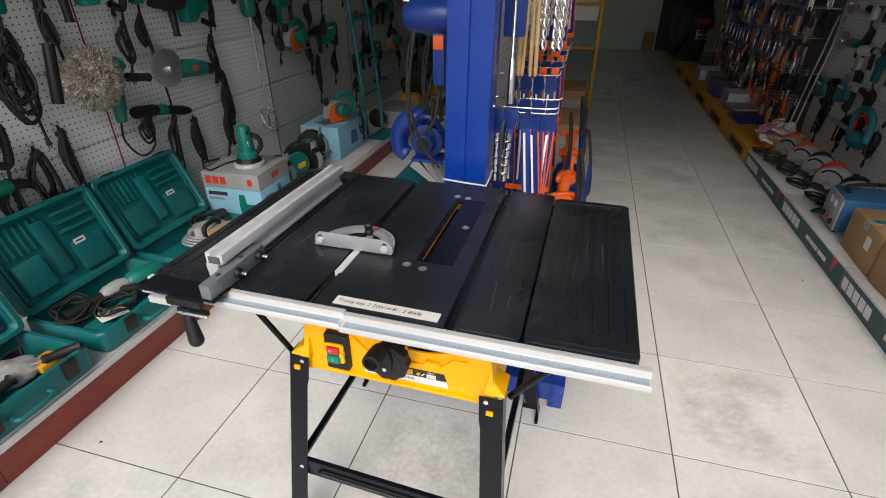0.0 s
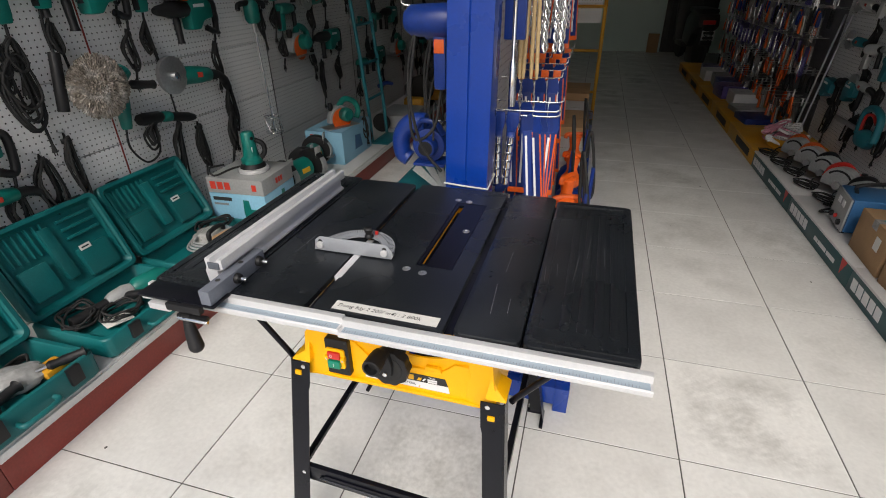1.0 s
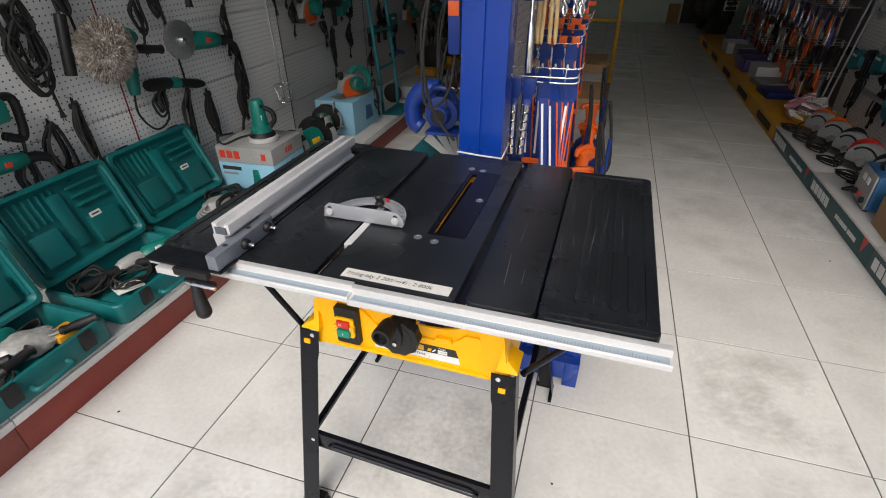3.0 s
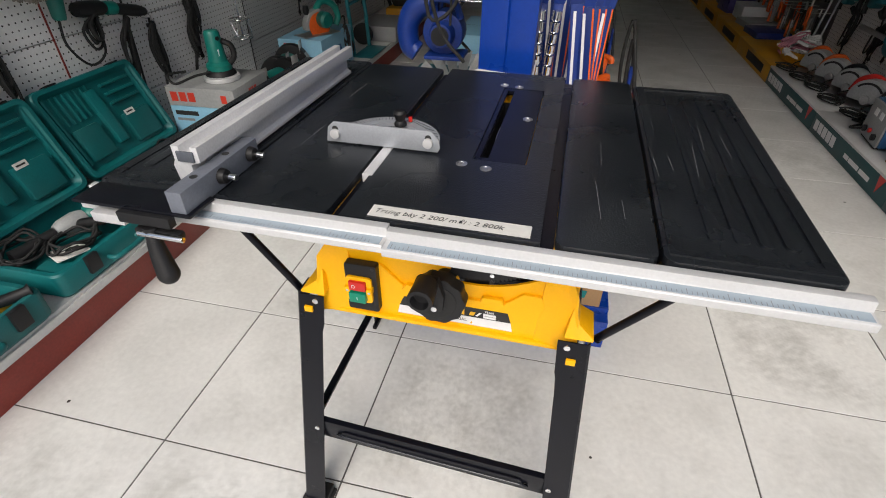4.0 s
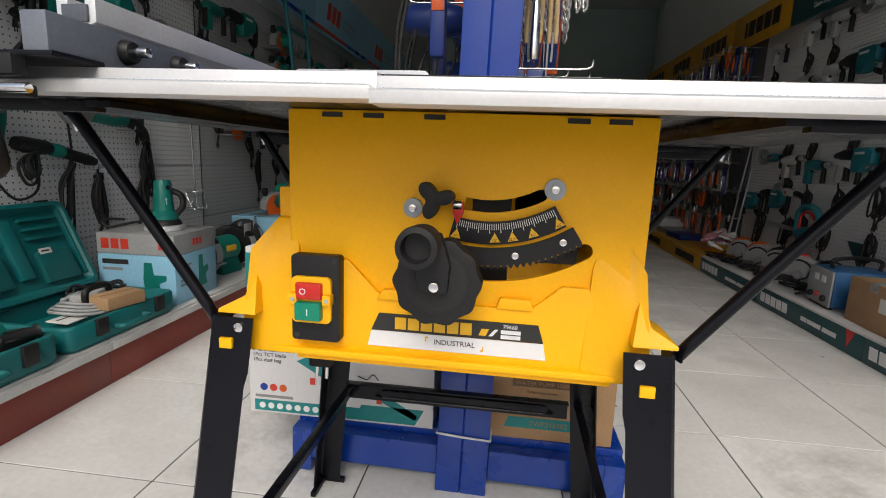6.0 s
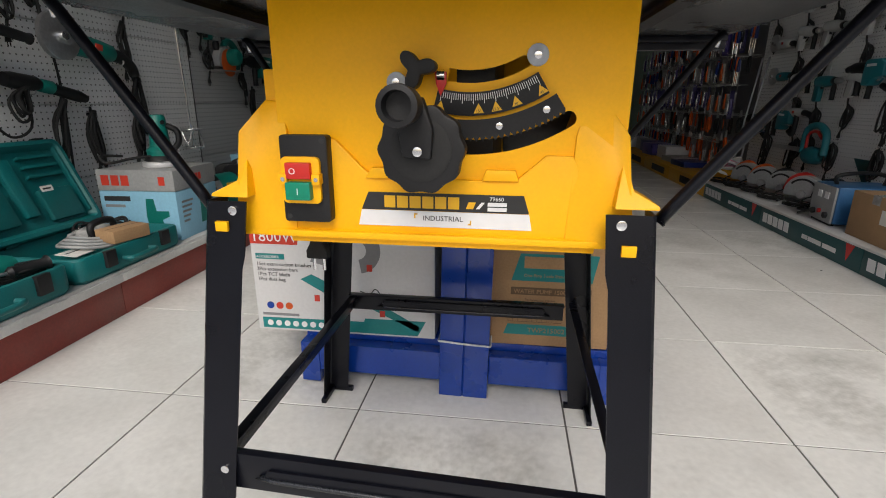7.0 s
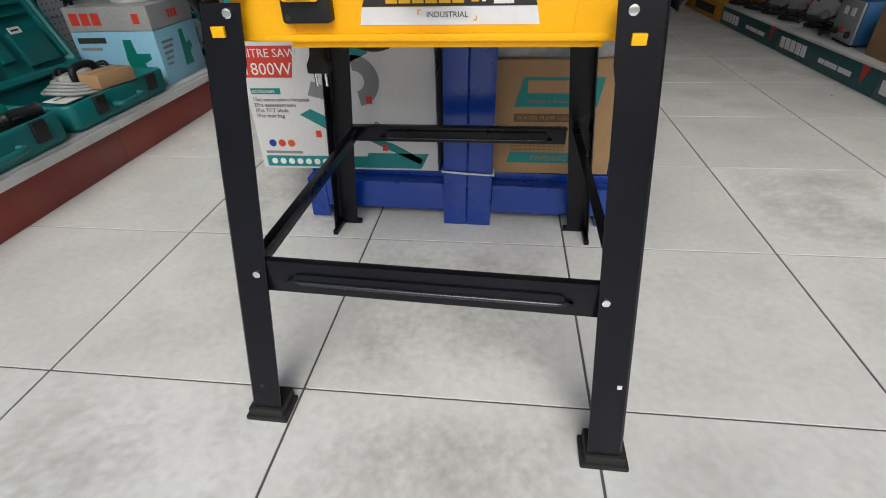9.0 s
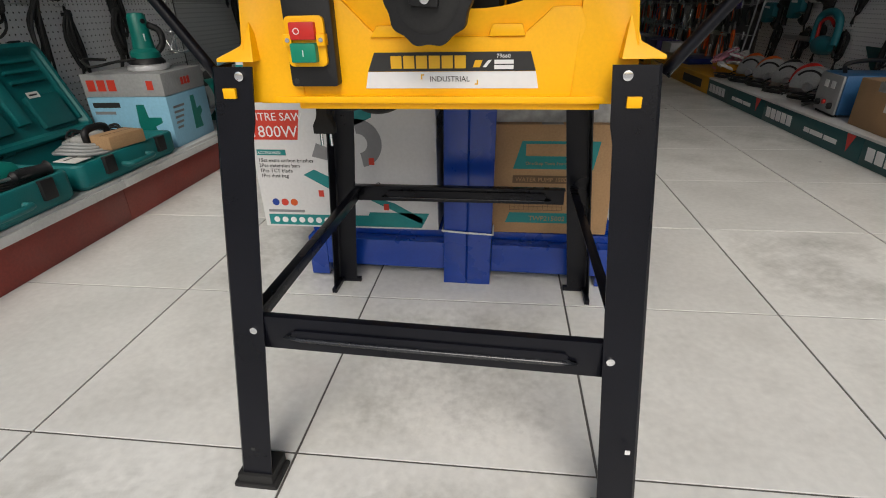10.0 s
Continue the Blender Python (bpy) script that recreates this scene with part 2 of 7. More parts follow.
def prism(bm, pts, a, b, axis="y", bevel=0.0, m=None):
    """A polygon of (u, v) points drawn out from a to b along an axis; x: u, v are y, z; y: x, z; z: x, y."""
    q = bmesh.new()
    put = {"x": lambda u, v, w: (w, u, v), "y": lambda u, v, w: (u, w, v), "z": lambda u, v, w: (u, v, w)}[axis]
    r0, r1 = [q.verts.new(put(u, v, a)) for u, v in pts], [q.verts.new(put(u, v, b)) for u, v in pts]
    q.faces.new(r0)
    q.faces.new(r1[::-1])
    for k in range(len(pts)):
        q.faces.new((r0[k - 1], r0[k], r1[k], r1[k - 1]))
    bmesh.ops.recalc_face_normals(q, faces=q.faces)
    if bevel:
        bmesh.ops.bevel(q, geom=q.edges[:], offset=bevel, segments=2, profile=0.6, affect="EDGES")
    return merge(bm, q, m)


def smooth_path(pts, steps=6):
    """Points along a smooth curve through pts."""
    p = [Vector(a) for a in pts]
    p = [2 * p[0] - p[1]] + p + [2 * p[-1] - p[-2]]
    out = []
    for i in range(1, len(p) - 2):
        for k in range(steps):
            t = k / steps
            out.append(0.5 * (2 * p[i] + (p[i + 1] - p[i - 1]) * t + (2 * p[i - 1] - 5 * p[i] + 4 * p[i + 1] - p[i + 2]) * t * t + (3 * p[i] - p[i - 1] - 3 * p[i + 1] + p[i + 2]) * t ** 3))
    return out + [p[-2]]


def tube(bm, pts, r, seg=6, steps=5, r1=None):
    """A round cable or rod along pts."""
    p = smooth_path(pts, steps) if steps > 1 else [Vector(a) for a in pts]
    rings, up = [], Vector((0.31, 0.17, 0.93))
    for i, c in enumerate(p):
        d = (p[min(i + 1, len(p) - 1)] - p[max(i - 1, 0)]).normalized()
        u = d.cross(up)
        u = u.normalized() if u.length > 1e-4 else d.orthogonal().normalized()
        v = d.cross(u)
        up = u.cross(d) if abs(d.dot(up)) < 0.98 else up
        rr = r if r1 is None else r + (r1 - r) * i / (len(p) - 1)
        rings.append([bm.verts.new(c + rr * (math.cos(2 * math.pi * k / seg) * u + math.sin(2 * math.pi * k / seg) * v)) for k in range(seg)])
    for a, b in zip(rings, rings[1:]):
        for k in range(seg):
            bm.faces.new((a[k - 1], a[k], b[k], b[k - 1]))
    bm.faces.new(rings[0])
    bm.faces.new(rings[-1][::-1])
    return bm


def lathe(bm, prof, m=None, seg=20):
    """A turned shape: (radius, height) points about z, placed by m."""
    q = bmesh.new()
    rings = [[q.verts.new((r * math.cos(2 * math.pi * k / seg), r * math.sin(2 * math.pi * k / seg), h)) for k in range(seg)] for r, h in prof]
    for a, b in zip(rings, rings[1:]):
        for k in range(seg):
            q.faces.new((a[k - 1], a[k], b[k], b[k - 1]))
    q.faces.new(rings[0])
    q.faces.new(rings[-1])
    bmesh.ops.recalc_face_normals(q, faces=q.faces)
    return merge(bm, q, m)


def arc(cx, cz, r, a0, a1, n=16):
    return [(cx + r * math.cos(radians(a0 + (a1 - a0) * k / n)), cz + r * math.sin(radians(a0 + (a1 - a0) * k / n))) for k in range(n + 1)]


def part(name, bm, material, parent=None, label="", flat=False):
    """Links a bmesh as one mesh object under its thing; its sharp edges stay sharp."""
    me = bpy.data.meshes.new(name)
    if not flat:
        for f in bm.faces:
            f.smooth = True
        for e in bm.edges:
            if len(e.link_faces) == 2 and e.calc_face_angle(0) > radians(38):
                e.smooth = False
    bm.to_mesh(me)
    bm.free()
    me.materials.append(material)
    ob = new(name, me)
    if parent is not None:
        ob.parent = parent
    return tagged(ob, label)


def thing(name, m, label, category, group="", kind=""):
    ob = new(name)
    ob.empty_display_size = 0.1
    ob.matrix_basis = m
    return tagged(ob, label, category, group, kind)


def one(name, material, fn, *args, **kw):
    """A part made of a single shape: one(name, material, box, ..., parent=...)."""
    parent, label = kw.pop("parent", None), kw.pop("label", "")
    return part(name, fn(bmesh.new(), *args, **kw), material, parent, label)


def words(name, body, size, m, material, parent, align="LEFT", depth=0.0003, label=""):
    """Raised lettering in the built-in font; m places the baseline, the text reads along its x."""
    cu = bpy.data.curves.new("tmp", "FONT")
    cu.body, cu.size, cu.align_x, cu.extrude, cu.resolution_u = body, size, align, depth, 2
    ob = new("tmp", cu)
    me = bpy.data.meshes.new_from_object(ob)
    bpy.data.objects.remove(ob)
    bpy.data.curves.remove(cu)
    me.materials.append(material)
    me.name = name
    o = new(name, me)
    o.matrix_basis = m
    o.parent = parent
    return tagged(o, label)


def on_front(x, y, z, size=0):
    """A pose for print on a face that looks towards -y."""
    return pose(x, y, z, 90, 0, 0)


def bars(bm, x, y, z, width, h, rows, rng, gap=1.7):
    """Plain bars in place of print too small to read, on a face that looks towards -y."""
    for k in range(rows):
        box(bm, x, x + width * rng.uniform(0.6, 1.0), y - 0.0006, y, z - k * h * gap - h, z - k * h * gap)
    return bm

# ---- the shop: shell ----
XL, XR, YF, YB, HC = -1.76, 2.22, -0.62, 10.5, 3.9
part("ground", box(bmesh.new(), -300, 300, -300, 300, -0.35, -0.30), CONC)
tagged(bpy.data.objects["ground"], "grey concrete street outside the shop front", "ground", kind="structure")
floor = part("floor", box(bmesh.new(), XL - 0.2, 3.1, -2.0, YB + 0.1, -0.30, -0.0022), GROUT)
tagged(floor, "cream glazed tiles with dark joints, scuffed by traffic", "floor", kind="structure")
tagged(part("wall_left", box(bmesh.new(), XL - 0.22, XL - 0.02, YF, YB + 0.1, 0, HC), WALLP), "pale grey painted side wall", "wall", kind="structure")
tagged(part("wall_right", box(bmesh.new(), XR + 0.04, XR + 0.24, YF, 7.7, 0, HC), WALLP), "pale grey painted side wall", "wall", kind="structure")
tagged(part("wall_right_back", box(bmesh.new(), 2.9, 3.1, 7.7, YB + 0.1, 0, HC), WALLP), "pale painted wall of the rear bay", "wall", kind="structure")
tagged(part("wall_jog", box(bmesh.new(), XR + 0.24, 3.1, 7.5, 7.7, 0, HC), WALLP), "pale painted return of the side wall", "wall", kind="structure")
bm = bmesh.new()
box(bm, XL - 0.02, 1.55, YB, YB + 0.1, 0, HC)
box(bm, 1.55, 2.45, YB, YB + 0.1, 2.1, HC)
box(bm, 2.45, 2.9, YB, YB + 0.1, 0, HC)
tagged(part("wall_back", bm, GREENW), "pale green painted back wall", "wall", kind="structure")
door = tagged(part("door_1", box(bmesh.new(), 1.55, 2.45, YB + 0.03, YB + 0.07, 0, 2.1), DARK), "dark brown door in the back wall", "door", kind="structure")
for zz in (0.15, 1.15):
    one("door_panel", DARK, box, 1.65, 2.35, YB + 0.015, YB + 0.03, zz, zz + 0.8, 0.004, parent=door)
tagged(part("ceiling", box(bmesh.new(), XL - 0.22, 3.1, YF, YB + 0.1, HC, HC + 0.2), CEIL), "plain off-white ceiling", "ceiling", kind="structure")

# unseen header, added so that less sky and sun reach the deep floor
tagged(part("wall_front", box(bmesh.new(), XL - 0.02, XR + 0.04, YF, YF + 0.25, 2.95, HC), WALLP), "unseen plain header added over the open shop front to cut the skylight", "wall", kind="structure")


def panels(wall, side, x, spans, z_rows, materials, prefix):
    """Pegboard panels with narrow dark joints, each a sheet of its own."""
    for (y0, y1), m in zip(spans, materials):
        for z0, z1 in z_rows:
            o = part("peg_panel", box(bmesh.new(), -0.006, 0.006, -(y1 - y0) / 2 + 0.003, (y1 - y0) / 2 - 0.003, -(z1 - z0) / 2 + 0.002, (z1 - z0) / 2 - 0.002), m, wall)
            o.location = (x, (y0 + y1) / 2, (z0 + z1) / 2)


def shelf_back(name, x, label, spans, z_rows, mats_, post_mat):
    w = thing(name, Matrix.Identity(4), label, "wall panel", kind="structure")
    panels(w, 0, x, spans, z_rows, mats_, name)
    return w


ROWS_L = [(0.16, 0.40), (0.40, 0.71), (0.71, 1.025), (1.025, 1.34), (1.34, 1.66), (1.66, 1.85)]
left_spans = [(-0.6, -0.25)] + [(-0.25 + 1.28 * k, 1.03 + 1.28 * k) for k in range(8)]
# first three spans white, the six further in a greyer pegboard
pl = shelf_back("pegboard_left", XL, "steel pegboard panels on the side wall, white near, darker further in", left_spans, ROWS_L, [PEG, PEG, PEG] + [PEG2] * 6, DARK)
for y0, y1 in left_spans[1:]:
    one("upright", RED if y0 < 2.0 else DARK, box, XL - 0.002, XL + 0.0075, y0 - 0.004, y0 + 0.004, 0.16, 1.85, parent=pl)
# the last three spans take a plain dark grey without holes
pr = shelf_back("pegboard_right", XR, "steel pegboard panels on the side wall, white near, darker further in", [(-0.62 + 0.98 * k, -0.62 + 0.98 * (k + 1)) for k in range(8)], [(0.12, 0.62), (0.62, 1.1), (1.1, 1.6), (1.6, 1.98)], [PEG] * 5 + [PANELD] * 3, DARK)

# low display plinths along both walls
for k in range(9):
    y0 = -0.16 + 1.105 * (k - 1) + 0.0
    s = thing("shelf_plinth", Matrix.Identity(4), "low white shelf with a red kickboard along the wall", "shelf", "plinths along the wall")
    one("kickboard", RED, box, -1.255, -1.235, y0 + 0.001, y0 + 1.104, 0.0, 0.118, 0.002, parent=s)
    one("deck", WHITE, box, XL + 0.008, -1.230, y0 + 0.001, y0 + 1.104, 0.118, 0.16, 0.004, parent=s)
    one("lip", WHITE, box, -1.230, -1.220, y0 + 0.001, y0 + 1.104, 0.122, 0.150, 0.003, parent=s)
XK = 1.655
for k in range(10):
    y0 = -1.02 + 0.93 * k
    green = y0 + 0.5 < 3.6
    s = thing("shelf_plinth", Matrix.Identity(4), "low shelf with a dark green printed kickboard" if green else "low yellow shelf with a printed yellow kickboard", "shelf", "plinths along the wall")
    one("kickboard", SIGNG if green else YELD, box, XK, XK + 0.02, y0 + 0.001, y0 + 0.929, 0.0, 0.112, 0.002, parent=s)
    one("deck", WHITE if green else YELD, box, XK - 0.004, XR - 0.008, y0 + 0.001, y0 + 0.929, 0.112, 0.125, 0.003, parent=s)
    if green:
        for j in range(5):
            one("logo_bar", INKW, prism, [(y0 + 0.60 + 0.06 * j + 0.006, 0.085), (y0 + 0.60 + 0.06 * j + 0.054, 0.085), (y0 + 0.60 + 0.06 * j + 0.048, 0.030), (y0 + 0.60 + 0.06 * j, 0.030)], XK - 0.002, XK, "x", parent=s)
        for j in range(3):
            one("address_bar", INKW, box, XK - 0.002, XK, y0 + 0.18 + 0.118 * j, y0 + 0.18 + 0.118 * j + (0.105, 0.11, 0.05)[j], 0.040, 0.062, parent=s)
        one("corner_mark", REDP, prism, [(y0 + 0.06, 0.11), (y0 + 0.12, 0.11), (y0 + 0.10, 0.03)], XK - 0.002, XK, "x", parent=s)
    else:
        one("logo_bar", INK, box, XK - 0.002, XK, y0 + 0.15, y0 + 0.6, 0.028, 0.09, parent=s)

# sign boards above the shelves
for k in range(4):
    y0 = 2.1 + 1.6 * k
    s = thing("sign_board", pose(XL + 0.16, y0, 1.84, 0, 8, 0), "light blue header sign with plain red mark and small print", "sign", "header signs")
    one("board", SKYB, box, -0.01, 0.01, 0.002, 1.595, 0, 0.44, 0.003, parent=s)
    one("stripe", INKR, box, 0.0105, 0.013, 0.002, 0.8, 0.02, 0.05, parent=s)
    one("stripe", BLUE, box, 0.0105, 0.013, 0.8, 1.595, 0.02, 0.05, parent=s)
    for j in range(3):
        one("logo_bar", INKR, box, 0.0105, 0.013, 0.25 + 0.12 * j, 0.25 + 0.12 * j + 0.085, 0.13, 0.27, parent=s)
    words("small_print", "PROFESSIONAL\nPOWER TOOLS", 0.06, pose(0.0108, 0.68, 0.2, 90, 0, 90), INKG, s)
    one("bracket", DARK, box, -0.19, -0.01, 0.05, 0.07, 0.1, 0.12, parent=s)
for k in range(9):
    y0 = -1.15 + 0.98 * k
    green = y0 + 0.5 < 3.75
    s = thing("sign_board", pose(XR - 0.10, y0, 1.88), "dark green header sign with plain white mark" if green else "yellow header sign with plain black lettering bars", "sign", "header signs")
    one("board", SIGNG if green else YELD, box, -0.012, 0.012, 0.003, 0.977, 0, 0.30, 0.003, parent=s)
    one("bracket", DARK, box, 0.012, 0.145, 0.45, 0.5, 0.1, 0.12, parent=s)
    if green:
        one("logo_bar", INKW, box, -0.014, -0.012, 0.25, 0.75, 0.12, 0.22, parent=s)
    else:
        for j in range(5):
            w_ = 0.04 if j == 4 else 0.11
            one("logo_bar", INK, box, -0.014, -0.012, 0.17 + 0.135 * j, 0.17 + 0.135 * j + w_, 0.08, 0.21, 0.0, parent=s)
    if green:
        words("small_print", "One-Stop Tools", 0.05, pose(-0.0125, 0.7, 0.05, 90, 0, -90), INKW, s)

# ---- the table saw ----
SAW = pose(-0.002, 0.166, 0, 0, 0, -0.9)
saw = thing("table_saw", SAW, "yellow and black table saw on folding black steel legs", "table saw")
ZT = 0.866


def rounded(x0, x1, y0, y1, r=0.012, n=4):
    """A rectangle with round corners."""
    out = []
    for cx, cy, a in ((x1 - r, y1 - r, 0), (x0 + r, y1 - r, 90), (x0 + r, y0 + r, 180), (x1 - r, y0 + r, 270)):
        out += [(cx + r * math.cos(radians(a + 90 * k / n)), cy + r * math.sin(radians(a + 90 * k / n))) for k in range(n + 1)]
    return out


# table tops, each a pressed sheet with a rolled edge
def top_sheet(name, x0, x1, y0, y1, ribs=()):
    bm = bmesh.new()
    prism(bm, rounded(x0, x1, y0, y1, 0.014), ZT - (0.014 if name == "table_top" else 0.024), ZT, "z", 0.004)
    o = part(name, bm, TOPB, saw)
    if name == "extension_table":
        q = bmesh.new()
        for a, b, c, d in ((x0 + 0.006, x0 + 0.020, y0 + 0.012, y1 - 0.012), (x1 - 0.020, x1 - 0.006, y0 + 0.012, y1 - 0.012), (x0 + 0.020, x1 - 0.020, y0 + 0.012, y0 + 0.024), (x0 + 0.020, x1 - 0.020, y1 - 0.024, y1 - 0.012)):
            box(q, a, b, c, d, ZT - 0.001, ZT + 0.0018)
        part("rim", q, TOPB, o)
    for xr_ in ribs:
        one("rib", TOPB, prism, rounded(xr_ - 0.008, xr_ + 0.008, y0 + 0.05, y1 - 0.05, 0.0075), ZT - 0.001, ZT + 0.0022, "z", 0.001, parent=o)
    return o


G1, G2, GW = -0.102, 0.156, 0.0080
YN, YR = -0.2755, 0.335
top_sheet("extension_table", -0.446, -0.279, YN, YR + 0.01, (-0.407, -0.362, -0.317))
top_sheet("extension_table", 0.280, 0.460, YN, YR - 0.018, (0.340, 0.368, 0.394, 0.420))
top_sheet("table_top", -0.2765, G1 - GW, YN, YR)
top_sheet("table_top", G2 + GW, 0.2765, YN, YR)
# the middle sheet is cut open under the throat plate
PX0, PX1, PY0, PY1 = 0.034, 0.112, -0.088, 0.238
bm = bmesh.new()
for a, b, c, d in ((G1 + GW, G2 - GW, YN, PY0), (G1 + GW, G2 - GW, PY1, YR), (G1 + GW, PX0, PY0, PY1), (PX1, G2 - GW, PY0, PY1)):
    box(bm, a, b, c, d, ZT - 0.014, ZT)
bmesh.ops.remove_doubles(bm, verts=bm.verts, dist=0.0002)
part("table_top", bm, TOPB, saw)
for g in (G1, G2):
    one("mitre_slot", BSTEEL, box, g - GW, g + GW, YN + 0.002, YR - 0.003, ZT - 0.0145, ZT - 0.0125, parent=saw)
    one("slot_end", YEL, box, g - GW, g + GW, YN - 0.0005, YN + 0.0015, ZT - 0.0145, ZT - 0.008, parent=saw)
for x in (-0.278, 0.278):
    one("gap_seal", BSTEEL, box, x - 0.012, x + 0.012, YN + 0.004, YR - 0.022, ZT - 0.030, ZT - 0.0245, parent=saw)
# throat plate with the blade slot
SX0, SX1, SY0, SY1 = 0.043, 0.056, -0.078, 0.224
bm = bmesh.new()
e = 0.0015
for a, b, c, d in ((PX0 + e, SX0, PY0 + e, PY1 - e), (SX1, PX1 - e, PY0 + e, PY1 - e), (SX0, SX1, PY0 + e, SY0), (SX0, SX1, SY1, PY1 - e)):
    box(bm, a, b, c, d, ZT - 0.006, ZT - 0.0005)
bmesh.ops.remove_doubles(bm, verts=bm.verts, dist=0.0002)
part("throat_plate", bm, BSTEEL, saw, "flat black insert with a long slot")
one("blade", STEEL, cyl, (0.048, 0.075, ZT - 0.150), (0.051, 0.075, ZT - 0.150), 0.127, None, 48, parent=saw)
for x, y in ((0.058, -0.113), (0.0217, -0.1057), (0.032, 0.254), (0.062, 0.249), (0.096, 0.085)):
    s = one("screw", STEEL, lathe, [(0.0085, 0), (0.0085, 0.001), (0.004, 0.0022), (0.0035, 0.0012), (0.0, 0.0012)], Matrix.Translation((x, y, ZT - 0.0004)), 14, parent=saw)

rs = random.Random(12)
for k, (x0, x1) in enumerate(((0.29, 0.45),) * 6 + ((-0.25, -0.11),) * 3 + ((0.18, 0.27),) * 3):
    x, y, ln = rs.uniform(x0, x1), rs.uniform(-0.22, 0.15), rs.uniform(0.03, 0.12)
    one("scratch", INKG, box, -0.0003, 0.0003, 0, ln, ZT + 0.0024 if x0 > 0.28 else ZT, ZT + (0.0026 if x0 > 0.28 else 0.0003), 0, pose(x, y, 0, 0, 0, rs.uniform(-4, 4)), parent=saw)

# front rails: stepped aluminium profile with a ruler in the lower step
def rail(x0, x1, dy, dz):
    prof = [(-0.3085, 0.842), (-0.3085, 0.8510), (-0.3065, 0.8525), (-0.2895, 0.8525), (-0.288, 0.864), (-0.2765, 0.864), (-0.2765, 0.842)]
    bm = prism(bmesh.new(), [(u + dy, v + dz) for u, v in prof], x0, x1, "x", 0.0008)
    r = part("front_rail", bm, ALUW, saw, "silver-white aluminium guide rail")
    part("ruler", box(bmesh.new(), x0 + 0.006, x1 - 0.004, -0.3055 + dy, -0.2915 + dy, 0.8524 + dz, 0.8530 + dz), INKB, r, "pale blue measuring strip")
    bm = bmesh.new()
    n = int((x1 - x0 - 0.02) / 0.005)
    for k in range(n):
        x = x0 + 0.010 + 0.005 * k
        deep = 0.009 if k % 4 == 0 else 0.005
        box(bm, x - 0.0003, x + 0.0003, -0.305 + dy, -0.305 + deep + dy, 0.8530 + dz, 0.8533 + dz)
    tagged(part("graduation", bm, INKG, r), kind="stuff")


rail(-0.445, -0.028, -0.001, 0.0015)
rail(-0.028, 0.476, -0.003, -0.0015)
one("rear_rail", BSTEEL, box, -0.445, 0.460, YR - 0.022, YR - 0.004, 0.820, 0.840, 0.002, parent=saw)

# handwritten price strip
st = thing("price_label", SAW @ pose(0.0385, -0.2575, ZT + 0.0004, 0, 0, -0.6), "white strip with handwritten prices taped on the table", "label")
one("tape", PAPER, box, -0.098, 0.098, -0.0125, 0.0125, 0, 0.0005, parent=st)
words("handwriting", "Trưng bày 2 200/ mới : 2 800k", 0.0128, pose(-0.093, -0.004, 0.0008) @ Matrix.Identity(4), INK, st, depth=0.0001).data.transform(Matrix(((1, 0.25, 0, 0), (0, 1, 0, 0), (0, 0, 1, 0), (0, 0, 0, 1))))

# rip fence
fence = thing("rip_fence", SAW, "silver aluminium rip fence clamped across the table", "rip fence")
FX = -0.297
prof = [(-0.020, 0), (0.004, 0), (0.010, 0.003), (0.010, 0.008), (0.003, 0.012), (0.003, 0.032), (0.017, 0.037), (0.017, 0.057), (0.007, 0.057), (0.007, 0.044), (-0.009, 0.044), (-0.009, 0.057), (-0.020, 0.057), (-0.020, 0.037), (-0.024, 0.030)]
one("fence_profile", ALU, prism, [(FX + u, ZT + 0.003 + v) for u, v in prof], -0.264, 0.234, "y", 0.0008, parent=fence)
part("end_cap", box(bmesh.new(), FX - 0.013, FX + 0.011, -0.267, -0.264, ZT + 0.040, ZT + 0.054, 0.001), DGREY, fence)
br = one("bracket", BRKT, box, FX + 0.0105, FX + 0.0325, -0.327, -0.163, ZT + 0.001, ZT + 0.033, 0.002, parent=fence, label="grey steel clamping bracket")
for y in (-0.185, -0.252):
    k = one("knob", BLACKP, cyl, (FX + 0.0325, y, ZT + 0.018), (FX + 0.041, y, ZT + 0.018), 0.011, 0.009, 18, 0.001, parent=br)
    one("stud", CHROME, cyl, (FX + 0.041, y, ZT + 0.018), (FX + 0.055, y, ZT + 0.018), 0.0045, None, 12, 0.001, parent=br)
    one("hole", INK, cyl, (FX + 0.0215, y - 0.035, ZT + 0.0328), (FX + 0.0215, y - 0.035, ZT + 0.0334), 0.005, None, 14, parent=br)
one("clamp_body", BSTEEL, box, FX - 0.140, FX + 0.030, -0.350, -0.302, 0.8660, ZT + 0.0045, 0.0012, parent=fence, label="black clamp over the front rail")
one("clamp_plate", BLACKP, box, FX - 0.070, FX + 0.004, -0.358, -0.346, 0.852, 0.867, 0.002, parent=fence)
one("clamp_jaw", BLACKP, box, FX - 0.052, FX + 0.012, -0.358, -0.346, 0.836, 0.846, 0.003, parent=fence)
one("pivot_pin", CHROME, cyl, (FX - 0.044, -0.361, 0.842), (FX + 0.020, -0.361, 0.842), 0.0038, None, 12, 0.001, parent=fence)
bm = tube(bmesh.new(), [(FX - 0.030, -0.354, 0.848), (FX - 0.029, -0.356, 0.838), (FX - 0.026, -0.359, 0.828)], 0.009, 12)
tube(bm, [(FX - 0.027, -0.358, 0.832), (FX - 0.023, -0.362, 0.812), (FX - 0.016, -0.367, 0.788)], 0.0095, 14, 6, 0.0140)
bmesh.ops.create_uvsphere(bm, u_segments=14, v_segments=8, radius=0.0139, matrix=Matrix.Translation((FX - 0.016, -0.367, 0.788)))
part("lever_handle", bm, BLACKP, fence, "black clamp lever")
